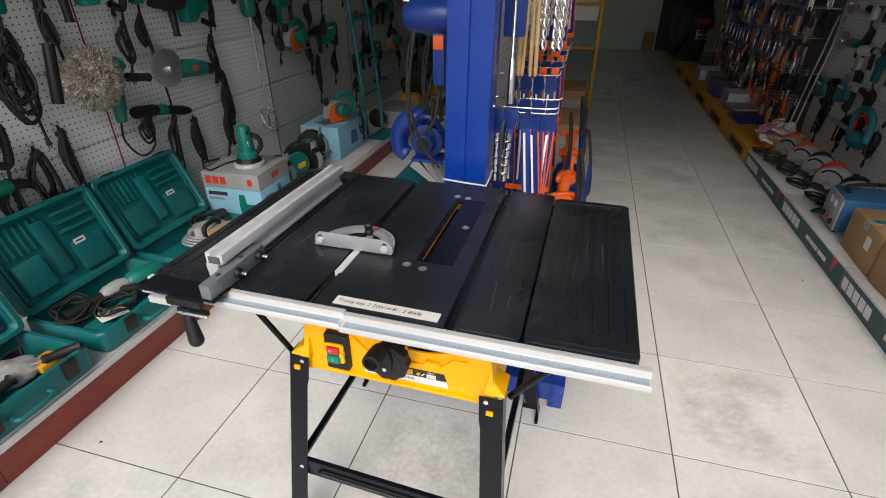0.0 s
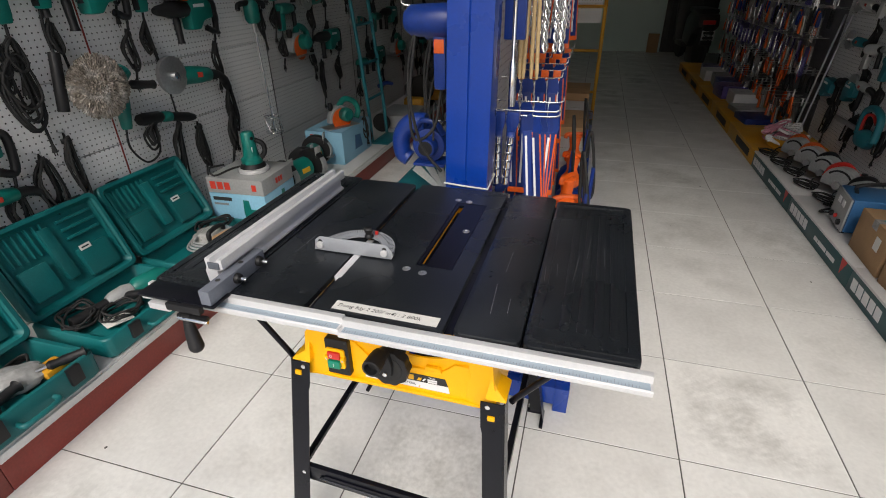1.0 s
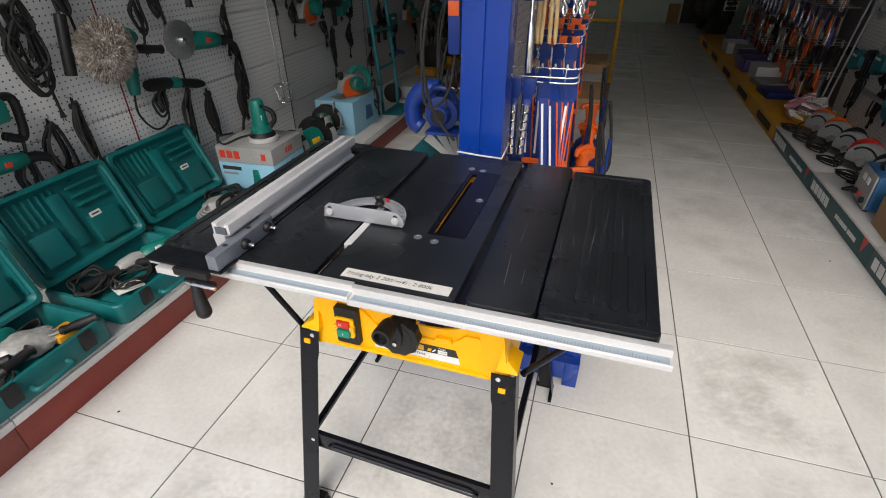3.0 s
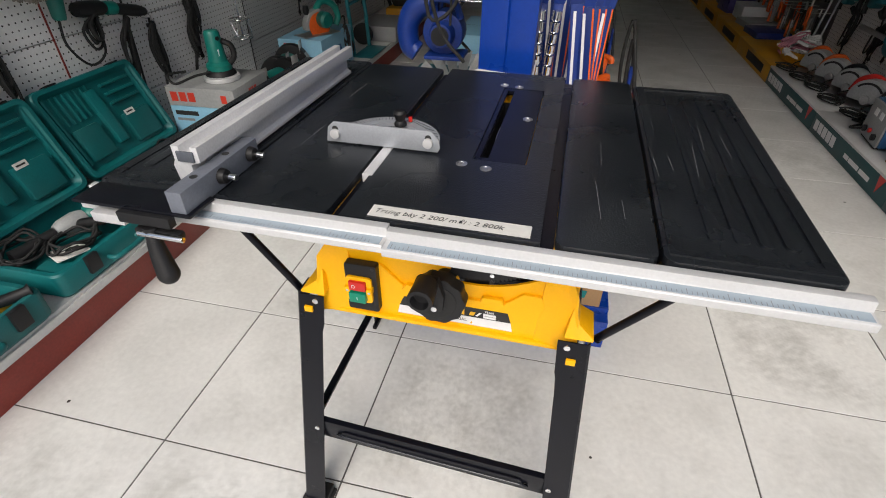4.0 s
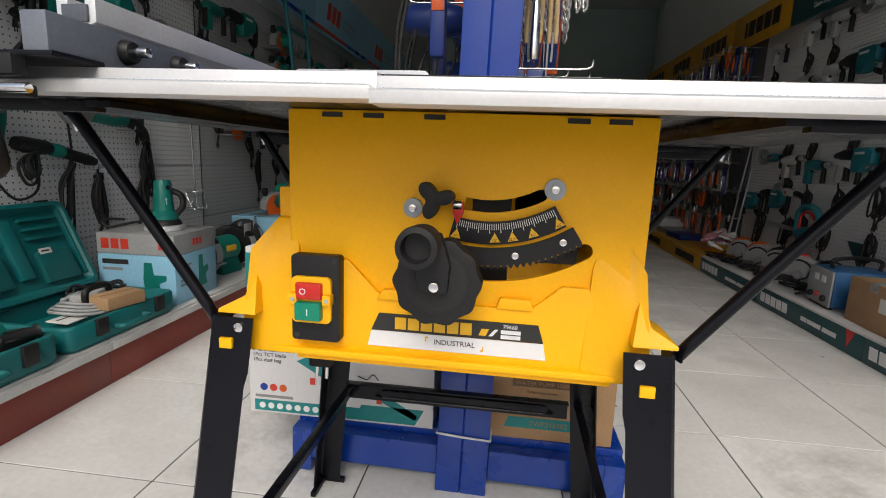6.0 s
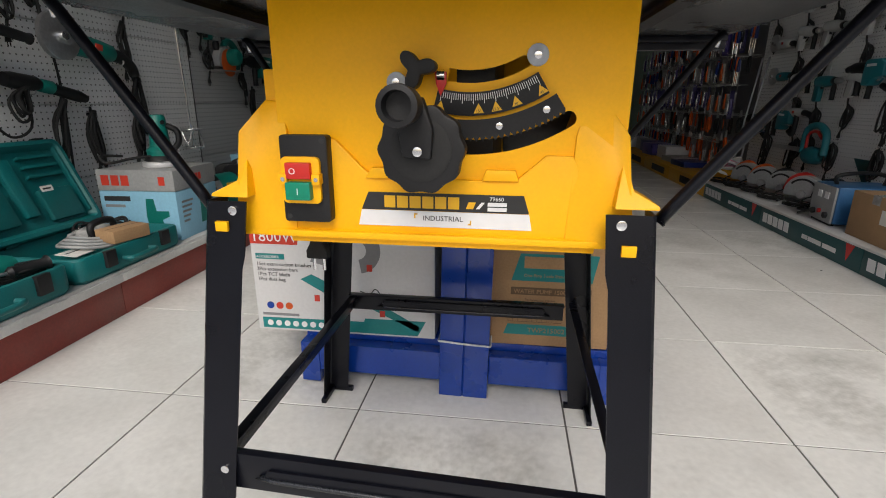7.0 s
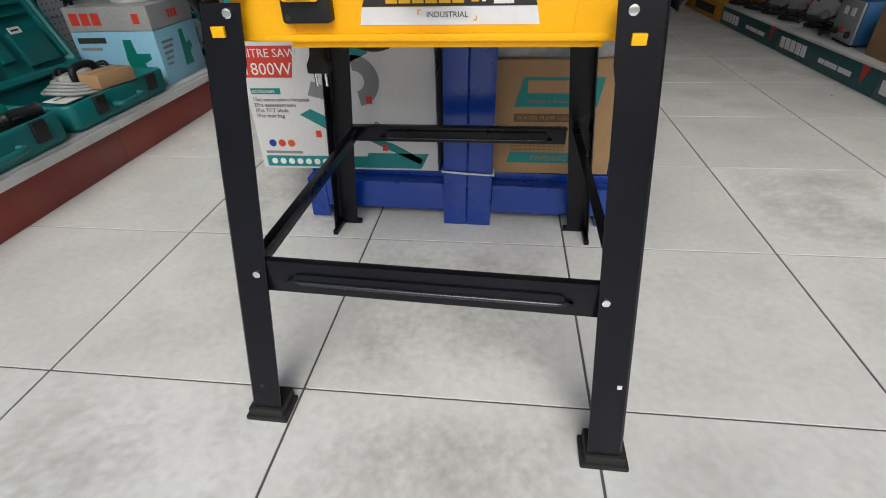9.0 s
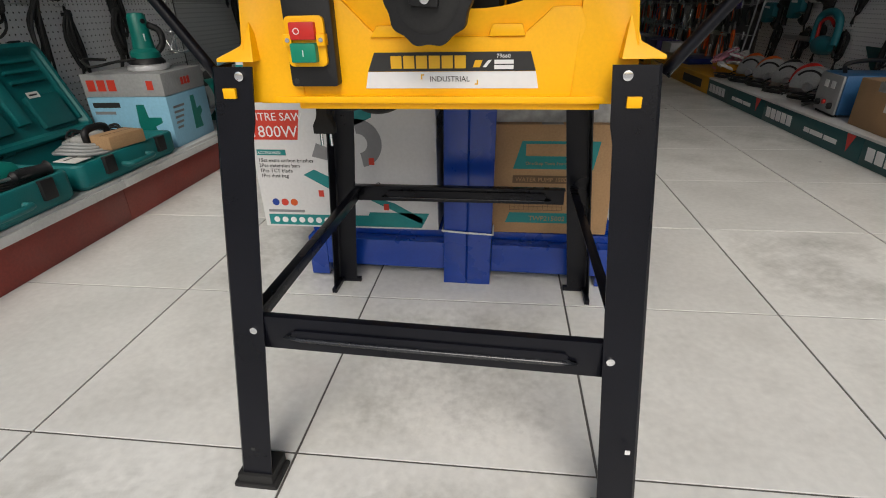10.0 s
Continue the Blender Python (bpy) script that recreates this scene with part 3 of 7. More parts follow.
one("rail_end", ALUW, box, FX - 0.118, FX - 0.07, -0.352, -0.334, 0.842, 0.856, 0.002, parent=fence)

for o in fence.children:
    if o.name.split(".")[0] in ("clamp_body", "clamp_plate", "clamp_jaw", "pivot_pin", "lever_handle", "rail_end"):
        o.location = (0.008, 0.020, 0)

# mitre gauge
gauge = thing("mitre_gauge", SAW @ pose(-0.007, 0.018, 0), "grey steel mitre gauge lying in a table slot", "mitre gauge")
one("bar", ALU, box, G1 + 0.0045, G1 + 0.0195, -0.190, -0.03, ZT - 0.012, ZT + 0.0012, 0.001, parent=gauge)
HY = -0.104
fp = [(-0.188, ZT + 0.003), (-0.012, ZT + 0.003), (-0.008, ZT + 0.010), (-0.010, ZT + 0.022), (-0.022, ZT + 0.035), (-0.174, ZT + 0.035), (-0.184, ZT + 0.026)]
face = one("face_plate", GREYM, prism, fp, HY, HY + 0.003, "y", 0.0006, parent=gauge)
half = [(-0.098 + 0.086 * math.cos(radians(a)), HY + 0.004 + 0.094 * math.sin(radians(a))) for a in range(0, 181, 12)]
inner = [(-0.098 + 0.058 * math.cos(radians(a)), HY + 0.006 + 0.066 * math.sin(radians(a))) for a in range(180, -1, -12)]
one("protractor", GREYM, prism, half + inner, ZT + 0.006, ZT + 0.012, "z", parent=gauge, label="half-round grey angle scale")
one("base_web", GREYM, box, -0.184, -0.012, HY + 0.003, HY + 0.018, ZT + 0.004, ZT + 0.007, parent=gauge)
b2 = bmesh.new()
for a in range(12, 171, 4):
    c_, s_ = math.cos(radians(a)), math.sin(radians(a))
    box(b2, 0, 0.012, -0.0004, 0.0004, ZT + 0.012, ZT + 0.0123, 0, Matrix.Translation((-0.098 + 0.070 * c_, HY + 0.006 + 0.078 * s_, 0)) @ Matrix.Rotation(radians(a), 4, "Z"))
tagged(part("graduation", b2, INK, gauge), kind="stuff")
for x in (-0.172, -0.026):
    one("bolt", ALUW, cyl, (x, HY - 0.006, ZT + 0.017), (x, HY, ZT + 0.017), 0.0075, None, 16, 0.001, parent=gauge)
    one("bolt_slot", INK, cyl, (x, HY - 0.0005, ZT + 0.024), (x, HY, ZT + 0.024), 0.005, None, 12, parent=gauge)
one("lock_knob", BLACKP, lathe, [(0.010, 0), (0.010, 0.004), (0.007, 0.008), (0.009, 0.014), (0.011, 0.020), (0.008, 0.024), (0, 0.025)], Matrix.Translation((G1 + 0.012, HY + 0.066, ZT + 0.012)), 14, parent=gauge)
one("pointer", REDP, box, G1 + 0.022, G1 + 0.028, HY + 0.076, HY + 0.081, ZT + 0.014, ZT + 0.022, 0.001, parent=gauge)

# yellow body
YF0 = -0.175
bm = bmesh.new()
CX, CZ = 0.049, 0.866


def band(r0, r1, a0, a1, n=20, ends=False):
    """A ring sector about the tilt axis; ends: rounded like a milled slot."""
    out, inn = arc(CX, CZ, r0, a0, a1, n), arc(CX, CZ, r1, a1, a0, n)
    if not ends:
        return out + inn
    rm, hr = (r0 + r1) / 2, (r1 - r0) / 2
    e1 = [(2 * (CX + rm * math.cos(radians(a1))) - u, 2 * (CZ + rm * math.sin(radians(a1))) - v) for u, v in arc(CX + rm * math.cos(radians(a1)), CZ + rm * math.sin(radians(a1)), hr, a1, a1 - 180, 8)]
    return out + e1[1:-1] + inn


body_box = box(bmesh.new(), -0.169, 0.214, YF0, 0.235, 0.573, 0.8420, 0.003)
hull = part("body", body_box, YEL, saw, "moulded yellow plastic motor housing")
cutters = []
for cut in (box(bmesh.new(), -0.164, 0.209, YF0 + 0.005, 0.230, 0.5, 0.9), prism(bmesh.new(), band(0.112, 0.125, -101, -62, 20, True), YF0 - 0.02, YF0 + 0.02, "y"), prism(bmesh.new(), band(0.183, 0.199, -96, -57, 20, True), YF0 - 0.02, YF0 + 0.02, "y")):
    me = bpy.data.meshes.new("cutter")
    cut.to_mesh(me)
    cut.free()
    c = new("cutter", me)
    cutters.append(c)
    mod = hull.modifiers.new("cut", "BOOLEAN")
    mod.object, mod.solver = c, "EXACT"
hull.parent = None
hull.data = bpy.data.meshes.new_from_object(hull.evaluated_get(bpy.context.evaluated_depsgraph_get()))
hull.modifiers.clear()
hull.parent = saw
for c in cutters:
    bpy.data.objects.remove(c)
one("motor", BLACKP, cyl, (0.08, 0.06, 0.70), (0.19, 0.06, 0.70), 0.055, None, 20, 0.006, parent=saw)
# added black box round the blade, so that the slot looks dark from above
bm = bmesh.new()
box(bm, 0.034, 0.038, -0.115, 0.236, 0.60, 0.838)
box(bm, 0.072, 0.076, -0.115, 0.236, 0.60, 0.838)
box(bm, 0.038, 0.072, -0.115, -0.111, 0.60, 0.838)
box(bm, 0.038, 0.072, 0.232, 0.236, 0.60, 0.838)
box(bm, 0.038, 0.072, -0.111, 0.232, 0.60, 0.604)
part("dust_shroud", bm, BLACKP, saw)
# raised lower pad of the front
one("front_pad", YEL, prism, [(-0.160, 0.682), (-0.100, 0.682), (-0.066, 0.648), (-0.05, 0.640), (0.10, 0.640), (0.118, 0.655), (0.132, 0.668), (0.16, 0.668), (0.19, 0.60), (0.19, 0.562), (-0.16, 0.562)], YF0 - 0.006, YF0 + 0.01, "y", 0.0025, parent=hull)
one("small_boss", YEL, prism, [(0.065, 0.640), (0.105, 0.640), (0.101, 0.652), (0.069, 0.652)], YF0 - 0.010, YF0, "y", 0.002, parent=hull)
one("small_boss", YEL, prism, [(-0.066, 0.640), (-0.025, 0.640), (-0.030, 0.652), (-0.058, 0.652)], YF0 - 0.010, YF0, "y", 0.002, parent=hull)
for s in (-1, 1):
    def mx(x):
        return 0.003 + s * (x - 0.003)
    def pg(pts):
        q = [(mx(u), v) for u, v in pts]
        return q
    def corner(pts, a, b, bev):
        bm = bmesh.new()
        n = len(pts)
        r0 = [bm.verts.new((mx(u), a[k], v)) for k, (u, v) in enumerate(pts)]
        r1 = [bm.verts.new((mx(u), b, v)) for u, v in pts]
        bm.faces.new(r0)
        bm.faces.new(r1[::-1])
        for k in range(n):
            bm.faces.new((r0[k - 1], r0[k], r1[k], r1[k - 1]))
        bmesh.ops.recalc_face_normals(bm, faces=bm.faces)
        bmesh.ops.bevel(bm, geom=bm.edges[:], offset=bev, segments=2, profile=0.6, affect="EDGES")
        return bm
    # bulging corner column, sloping forward towards the leg
    part("corner_column", corner([(-0.150, 0.571), (-0.222, 0.571), (-0.207, 0.690), (-0.186, 0.724), (-0.166, 0.722), (-0.156, 0.690)], [YF0 - 0.008, YF0 - 0.020, YF0 - 0.018, YF0 + 0.01, YF0 + 0.01, YF0 - 0.006], -0.05, 0.003), YEL, hull)
    part("corner_column", corner([(-0.150, 0.571), (-0.222, 0.571), (-0.207, 0.690), (-0.186, 0.724), (-0.166, 0.722), (-0.156, 0.690)], [0.10] * 6, 0.245, 0.003), YEL, hull)
    part("side_fin", box(bmesh.new(), *sorted((mx(-0.188), mx(-0.172))), YF0 + 0.015, 0.02, 0.68, 0.757, 0.003), YEL, hull)
    part("leg_cap", corner([(-0.196, 0.618), (-0.240, 0.618), (-0.240, 0.622), (-0.217, 0.634), (-0.206, 0.67)], [-0.207, -0.207, -0.206, -0.19, -0.18], -0.140, 0.0015), YEL, hull)
    part("leg_cap", corner([(-0.196, 0.618), (-0.240, 0.618), (-0.240, 0.622), (-0.217, 0.634), (-0.206, 0.67)], [0.19] * 5, 0.257, 0.0015), YEL, hull)
one("bottom_lip", YEL, prism, [(-0.204, 0.578), (0.222, 0.578), (0.222, 0.570), (-0.204, 0.570)], YF0 - 0.014, YF0 + 0.02, "y", 0.002, parent=hull)
for x in (-0.13, -0.085, -0.02, 0.125, 0.165):
    one("vent_notch", DARK, box, x, x + 0.022, YF0 - 0.0015, YF0 + 0.002, 0.834, 0.839, parent=hull)
# tilt scale
FY = YF0
sc = one("tilt_scale", BLACKP, prism, band(0.134, 0.158, -104, -58.5), FY - 0.006, FY - 0.001, "y", 0.0008, parent=saw, label="black curved angle scale with white marks")
b2 = bmesh.new()
for k in range(46):
    a = radians(-102 + 0.93 * k)
    ln = 0.010 if k % 5 == 0 else 0.0065
    box(b2, 0, ln, -0.0008, 0, -0.0003, 0.0003, 0, Matrix.Translation((CX + 0.136 * math.cos(a), FY - 0.006, CZ + 0.136 * math.sin(a))) @ Matrix.Rotation(-a, 4, "Y"))
tagged(part("graduation", b2, INKW, sc), kind="stuff")
for a, tx in ((-101.5, "0°"), (-86, "15°"), (-79, "22.5°"), (-71, "30°"), (-60.5, "45°")):
    a = radians(a)
    px, pz = CX + 0.151 * math.cos(a), CZ + 0.151 * math.sin(a)
    tri = one("angle_mark", INKY, prism, [(-0.0055, -0.0045), (0.0055, -0.0045), (0, 0.0055)], -0.0008, 0, "y", 0, Matrix.Translation((px, FY - 0.006, pz)) @ Matrix.Rotation(-(a + math.pi / 2), 4, "Y"), parent=sc)
    words("numeral", tx, 0.0042, Matrix.Translation((px, FY - 0.0072, pz)) @ Matrix.Rotation(-(a + math.pi / 2), 4, "Y") @ pose(0, 0, -0.0038, 90), INK, sc, "CENTER", 0.0001)
gr = band(0.162, 0.182, -101, -56.5)
teeth = []
for k in range(43):
    a = -56.5 - 44.5 * k / 42
    teeth.append((CX + (0.185 if k % 2 else 0.180) * math.cos(radians(a)), CZ + (0.185 if k % 2 else 0.180) * math.sin(radians(a))))
gp = one("tilt_rack", BLACKP, prism, arc(CX, CZ, 0.162, -101, -56.5, 24) + teeth, FY - 0.006, FY - 0.001, "y", parent=saw, label="black toothed tilt rack")
for a in (-79, -62):
    one("screw", CHROME, cyl, (CX + 0.171 * math.cos(radians(a)), FY - 0.009, CZ + 0.171 * math.sin(radians(a))), (CX + 0.171 * math.cos(radians(a)), FY - 0.006, CZ + 0.171 * math.sin(radians(a))), 0.0038, None, 12, 0.0006, parent=gp)
for x, z, r in ((-0.029, 0.742, 0.0105), (0.118, 0.768, 0.0110)):
    w = one("washer", GREYM, cyl, (x, FY - 0.003, z), (x, FY, z), r, None, 24, 0.0006, parent=saw)
    one("screw", CHROME, cyl, (x, FY - 0.006, z), (x, FY - 0.003, z), 0.0042, None, 12, 0.0008, parent=w)
# three-lobed lock knob
pts = []
for k in range(36):
    a = radians(10 * k)
    r = 0.0145 + 0.0065 * math.cos(3 * a - 0.6)
    pts.append((-0.003 + r * math.cos(a), 0.754 + r * math.sin(a)))
one("lock_knob", BLACKP, prism, pts, FY - 0.030, FY - 0.010, "y", 0.002, parent=saw, label="black three-lobed tilt lock knob")
one("knob_stud", CHROME, cyl, (0.016, FY - 0.008, 0.748), (0.024, FY - 0.008, 0.748), 0.006, None, 12, parent=saw)
one("tilt_pointer", REDP, prism, [(0.014, 0.752), (0.026, 0.752), (0.026, 0.740), (0.020, 0.728), (0.015, 0.740)], FY - 0.012, FY - 0.008, "y", 0.0008, parent=saw, label="red tilt pointer")

# hand wheel
hw = thing("tmp_wheel", Matrix.Identity(4), "black plastic hand wheel with a crank knob", "hand wheel")
hw.name = "hand_wheel"
hw.parent = saw
del hw["category"]
WX, WZ = 0.008, 0.677
pts = []
for k in range(72):
    a = radians(5 * k)
    r = 0.0425 + 0.0016 * math.cos(10 * a)
    pts.append((WX + r * math.cos(a), WZ + r * math.sin(a)))
one("rim", BLACKP, prism, pts, -0.238, -0.214, "y", 0.003, parent=hw)
one("dish", RUBBER, lathe, [(0.031, 0), (0.031, 0.001), (0.026, 0.003), (0.020, 0.0015), (0.014, 0.004), (0, 0.004)], pose(WX, -0.238, WZ, 90), 28, parent=hw)
one("axle", BLACKP, cyl, (WX, -0.214, WZ), (WX, YF0, WZ), 0.016, None, 18, parent=hw)
one("crank_arm", BLACKP, prism, [(WX - 0.016, WZ - 0.006), (WX + 0.012, WZ - 0.008), (WX + 0.014, WZ + 0.02), (WX + 0.004, WZ + 0.05), (WX - 0.024, WZ + 0.048)], -0.250, -0.236, "y", 0.003, parent=hw)
one("crank_knob", BLACKP, lathe, [(0.016, 0), (0.0175, 0.01), (0.019, 0.036), (0.0185, 0.041), (0.0135, 0.042), (0.0125, 0.028), (0, 0.027)], pose(WX - 0.011, -0.248, WZ + 0.042, 90), 24, parent=hw)
one("hub_screw", CHROME, cyl, (WX, -0.2555, WZ), (WX, -0.250, WZ), 0.0048, None, 14, 0.001, parent=hw)

# switch
sw = one("switch_plate", BLACKP, prism, rounded(-0.159, -0.104, 0.590, 0.687, 0.004), YF0 - 0.020, YF0 - 0.004, "y", 0.0015, parent=saw, label="black switch box")
one("switch_frame", YEL, prism, rounded(-0.157, -0.112, 0.612, 0.664, 0.006), YF0 - 0.025, YF0 - 0.019, "y", 0.0015, parent=sw)
for x in (-0.1565, -0.1185):
    one("clip", YEL, box, x - 0.0015, x + 0.008, YF0 - 0.031, YF0 - 0.019, 0.634, 0.646, 0.0015, parent=sw)
    one("screw", CHROME, cyl, (x + 0.004, YF0 - 0.032, 0.640), (x + 0.004, YF0 - 0.030, 0.640), 0.0025, None, 10, parent=sw)
rb = one("stop_button", REDP, box, -0.150, -0.121, YF0 - 0.031, YF0 - 0.02, 0.640, 0.658, 0.002, parent=sw, label="red stop button")
gb = one("start_button", GREENP, box, -0.150, -0.121, YF0 - 0.034, YF0 - 0.02, 0.617, 0.637, 0.002, parent=sw, label="green start button")
words("stop_mark", "O", 0.010, on_front(-0.1415, YF0 - 0.0312, 0.6455), INKW, sw, "CENTER", 0.0002)
words("start_mark", "I", 0.010, on_front(-0.1355, YF0 - 0.0342, 0.6235), INKW, sw, "CENTER", 0.0002)
for x, z in ((-0.110, 0.681), (-0.153, 0.596)):
    one("screw_hole", INK, cyl, (x, YF0 - 0.0203, z), (x, YF0 - 0.0195, z), 0.003, None, 10, parent=sw)

# name plate with plain shapes for the maker's mark
BY = YF0 - 0.0065
npz = one("name_plate", INK, prism, [(-0.0715, 0.6045), (0.1175, 0.6045), (0.111, 0.6245), (-0.063, 0.6245)], BY - 0.0006, BY, "y", parent=saw, label="black and white maker's plate")
one("white_band", INKW, prism, [(-0.0755, 0.586), (0.121, 0.586), (0.1175, 0.604), (-0.0715, 0.604)], BY - 0.0006, BY, "y", parent=npz)
for k in range(6):
    x = -0.0445 + 0.0145 * k
    one("logo_bar", INKY, box, x, x + 0.0125, BY - 0.0014, BY - 0.0006, 0.6075, 0.6210, parent=npz)
b2 = bmesh.new()
prism(b2, [(0.048, 0.6085), (0.056, 0.6085), (0.059, 0.616), (0.051, 0.616)], BY - 0.0014, BY - 0.0006, "y")
part("logo_mark", b2, INKY, npz)
b2 = bmesh.new()
prism(b2, [(0.059, 0.6085), (0.063, 0.6085), (0.069, 0.616), (0.065, 0.616)], BY - 0.0014, BY - 0.0006, "y")
box(b2, 0.072, 0.093, BY - 0.0014, BY - 0.0006, 0.612, 0.6162)
box(b2, 0.072, 0.093, BY - 0.0014, BY - 0.0006, 0.6065, 0.6107)
part("logo_mark", b2, INKW, npz)
words("model_number", "79660", 0.0062, on_front(0.074, BY - 0.0008, 0.6180), INKW, npz)
words("plate_text", "INDUSTRIAL", 0.0082, on_front(0.022, BY - 0.0008, 0.5935), INK, npz, "CENTER")
b2 = bmesh.new()
box(b2, -0.0105, -0.0068, BY - 0.0014, BY - 0.0006, 0.600, 0.6014)
box(b2, -0.0105, -0.0091, BY - 0.0014, BY - 0.0006, 0.596, 0.6005)
box(b2, 0.0505, 0.0542, BY - 0.0014, BY - 0.0006, 0.590, 0.5914)
box(b2, 0.0528, 0.0542, BY - 0.0014, BY - 0.0006, 0.5905, 0.595)
part("plate_corner", b2, INKY, npz)

# legs: pressed angle steel, spreading towards the floor
def leg(sx, sy):
    y_t, y_b, xi_t, xi_b = {
        (-1, -1): (-0.176, -0.237, 0.201, 0.2565), (1, -1): (-0.180, -0.2665, 0.199, 0.2345),
        (-1, 1): (0.273, 0.405, 0.215, 0.305), (1, 1): (0.273, 0.410, 0.190, 0.257)}[sx, sy]
    xo_t, xo_b = xi_t + 0.047, xi_b + 0.050
    bm = bmesh.new()
    t = 0.0022
    def ring(z, f):
        xo, xi = xo_t + (xo_b - xo_t) * f, xi_t + (xi_b - xi_t) * f
        y = y_t + (y_b - y_t) * f
        if f == 0 or z > 0.555:
            xi -= 0.003
        yi = y - sy * 0.044
        pts = [(xi, y), (xo - 0.004, y), (xo, y - sy * 0.004), (xo, yi), (xo - t, yi), (xo - t, y - sy * (t + 0.003)), (xo - t - 0.003, y - sy * t), (xi, y - sy * t)]
        return [bm.verts.new((0.0 + sx * u, v, z)) for u, v in pts]
    zs = [0.622, 0.560, 0.543, 0.30, 0.012]
    rings = [ring(z, (0.612 - z) / 0.6) for z in zs]
    for a, b in zip(rings, rings[1:]):
        for k in range(len(a)):
            bm.faces.new((a[k - 1], a[k], b[k], b[k - 1]))
    bm.faces.new(rings[0])
    bm.faces.new(rings[-1])
    bmesh.ops.recalc_face_normals(bm, faces=bm.faces)
    g = part("leg", bm, BSTEEL, saw)
    def at(z, off):
        f = (0.612 - z) / 0.6
        return sx * (xi_t + (xi_b - xi_t) * f + off), y_t + (y_b - y_t) * f
    # rubber foot
    x, y = at(0.03, 0.027 if sy < 0 else 0.022)
    bm = bmesh.new()
    box(bm, x - 0.029, x + 0.029, y - 0.006 if sy < 0 else y - 0.045, y + 0.045 if sy < 0 else y + 0.012, 0.008, 0.025, 0.003)
    box(bm, x - 0.0355, x + 0.0355, y - 0.010 if sy < 0 else y - 0.044, y + 0.044 if sy < 0 else y + 0.014, 0.0, 0.009, 0.003)
    if sy > 0:
        bm.free()
        bm = bmesh.new()
        box(bm, x - 0.030, x + 0.022, y + 0.004, y + 0.016, 0.0, 0.012, 0.001) if sx > 0 else box(bm, x - 0.022, x + 0.030, y + 0.004, y + 0.016, 0.0, 0.012, 0.001)
        box(bm, *sorted((x + sx * 0.018, x + sx * 0.030)), y - 0.060, y + 0.016, 0.0, 0.012, 0.001)
        part("foot_plate", bm, BSTEEL, g, "flared black steel foot")
    else:
        part("rubber_foot", bm, RUBBER, g, "black rubber foot")
    for z, off in ((0.612, 0.012), (0.283, 0.014 if sx < 0 else 0.009)):
        x, y = at(z, off)
        one("bolt", CHROME, cyl, (x, y + sy * 0.003, z), (x, y - 0.001 * sy, z), 0.0056, None, 14, 0.0014, parent=g)
    if sy < 0:
        x, y = at(0.592, 0.024 if sx < 0 else 0.020)
        one("square_plug", YEL, box, x - 0.0075, x + 0.0075, y - 0.004, y + 0.002, *((0.588, 0.5995) if sx < 0 else (0.580, 0.5915)), 0.001, parent=g, label="yellow square plug")
        x, y = at(0.075, 0.028)
        one("hole", INK if sx < 0 else INKW, box, x - 0.003, x + 0.003, y - 0.0006, y + 0.001, 0.16 if sx > 0 else 0.07, 0.166 if sx > 0 else 0.076, parent=g)
    return g


for sx in (-1, 1):
    for sy in (-1, 1):
        leg(sx, sy)
# cross bars with a pressed groove
for sy, y in ((-1, -0.2135), (1, 0.352)):
    bm = bmesh.new()
    prism(bm, [(y, 0.252), (y + 0.0025, 0.252), (y + 0.0025, 0.301), (y + 0.012, 0.301), (y + 0.012, 0.304), (y, 0.304)] if sy < 0 else [(y, 0.262), (y - 0.0025, 0.262), (y - 0.0025, 0.300), (y - 0.018, 0.300), (y - 0.018, 0.303), (y, 0.303)], *((-0.231, 0.234) if sy < 0 else (-0.262, 0.226)), "x", 0.0006)
    yy = y if sy < 0 else y - 0.0025
    cb = part("cross_bar", bm, BSTEEL, saw)
    cb.matrix_basis = pose(0, 0, 0, 0, 0, -1.9 if sy < 0 else 0.6)
    one("groove_rib", BSTEEL, prism, rounded(-0.185, 0.185, 0.270 if sy < 0 else 0.272, 0.287 if sy < 0 else 0.289, 0.008), yy - 0.004, yy, "y", 0.0018, parent=cb)
    # added rod: the groove's highlight put into shape and a glossier, paler black
    part("groove_lip", tube(bmesh.new(), [(-0.178, yy - 0.001, 0.277), (-0.172, yy - 0.004, 0.2725), (0.172, yy - 0.004, 0.2715), (0.178, yy - 0.001, 0.276)], 0.0036 if sy < 0 else 0.0022, 8, 2), GLOSSB, cb)
for sx in (-1, 1):
    bm = bmesh.new()
    x = -0.262 if sx < 0 else 0.250
    prism(bm, [(x, 0.262), (x - sx * 0.0025, 0.262), (x - sx * 0.0025, 0.296), (x - sx * 0.016, 0.296), (x - sx * 0.016, 0.299), (x, 0.299)], -0.205, 0.345, "y", 0.0005)
    sb = part("side_bar", bm, BSTEEL, saw)
    one("groove_rib", BSTEEL, box, *sorted((x - sx * 0.0025, x - sx * 0.005)), -0.17, 0.31, 0.272, 0.287, 0.001, parent=sb)
# struts to the extension tables
for sx in (-1, 1):
    for ya, yb in ((-0.150, -0.165), (0.245, 0.25)):
        xs = -0.410 if sx < 0 else 0.432
        bm = tube(bmesh.new(), [(sx * 0.258, ya, 0.612), (sx * 0.268, ya, 0.628), (xs - sx * 0.015, yb, 0.824), (xs, yb, 0.836)], 0.0068, 10, 3)
        st_ = part("strut", bm, BSTEEL, saw)
        one("bolt", CHROME, cyl, (xs - sx * 0.006, yb, 0.836), (xs - sx * 0.010, yb, 0.818), 0.005, None, 12, 0.001, parent=st_)
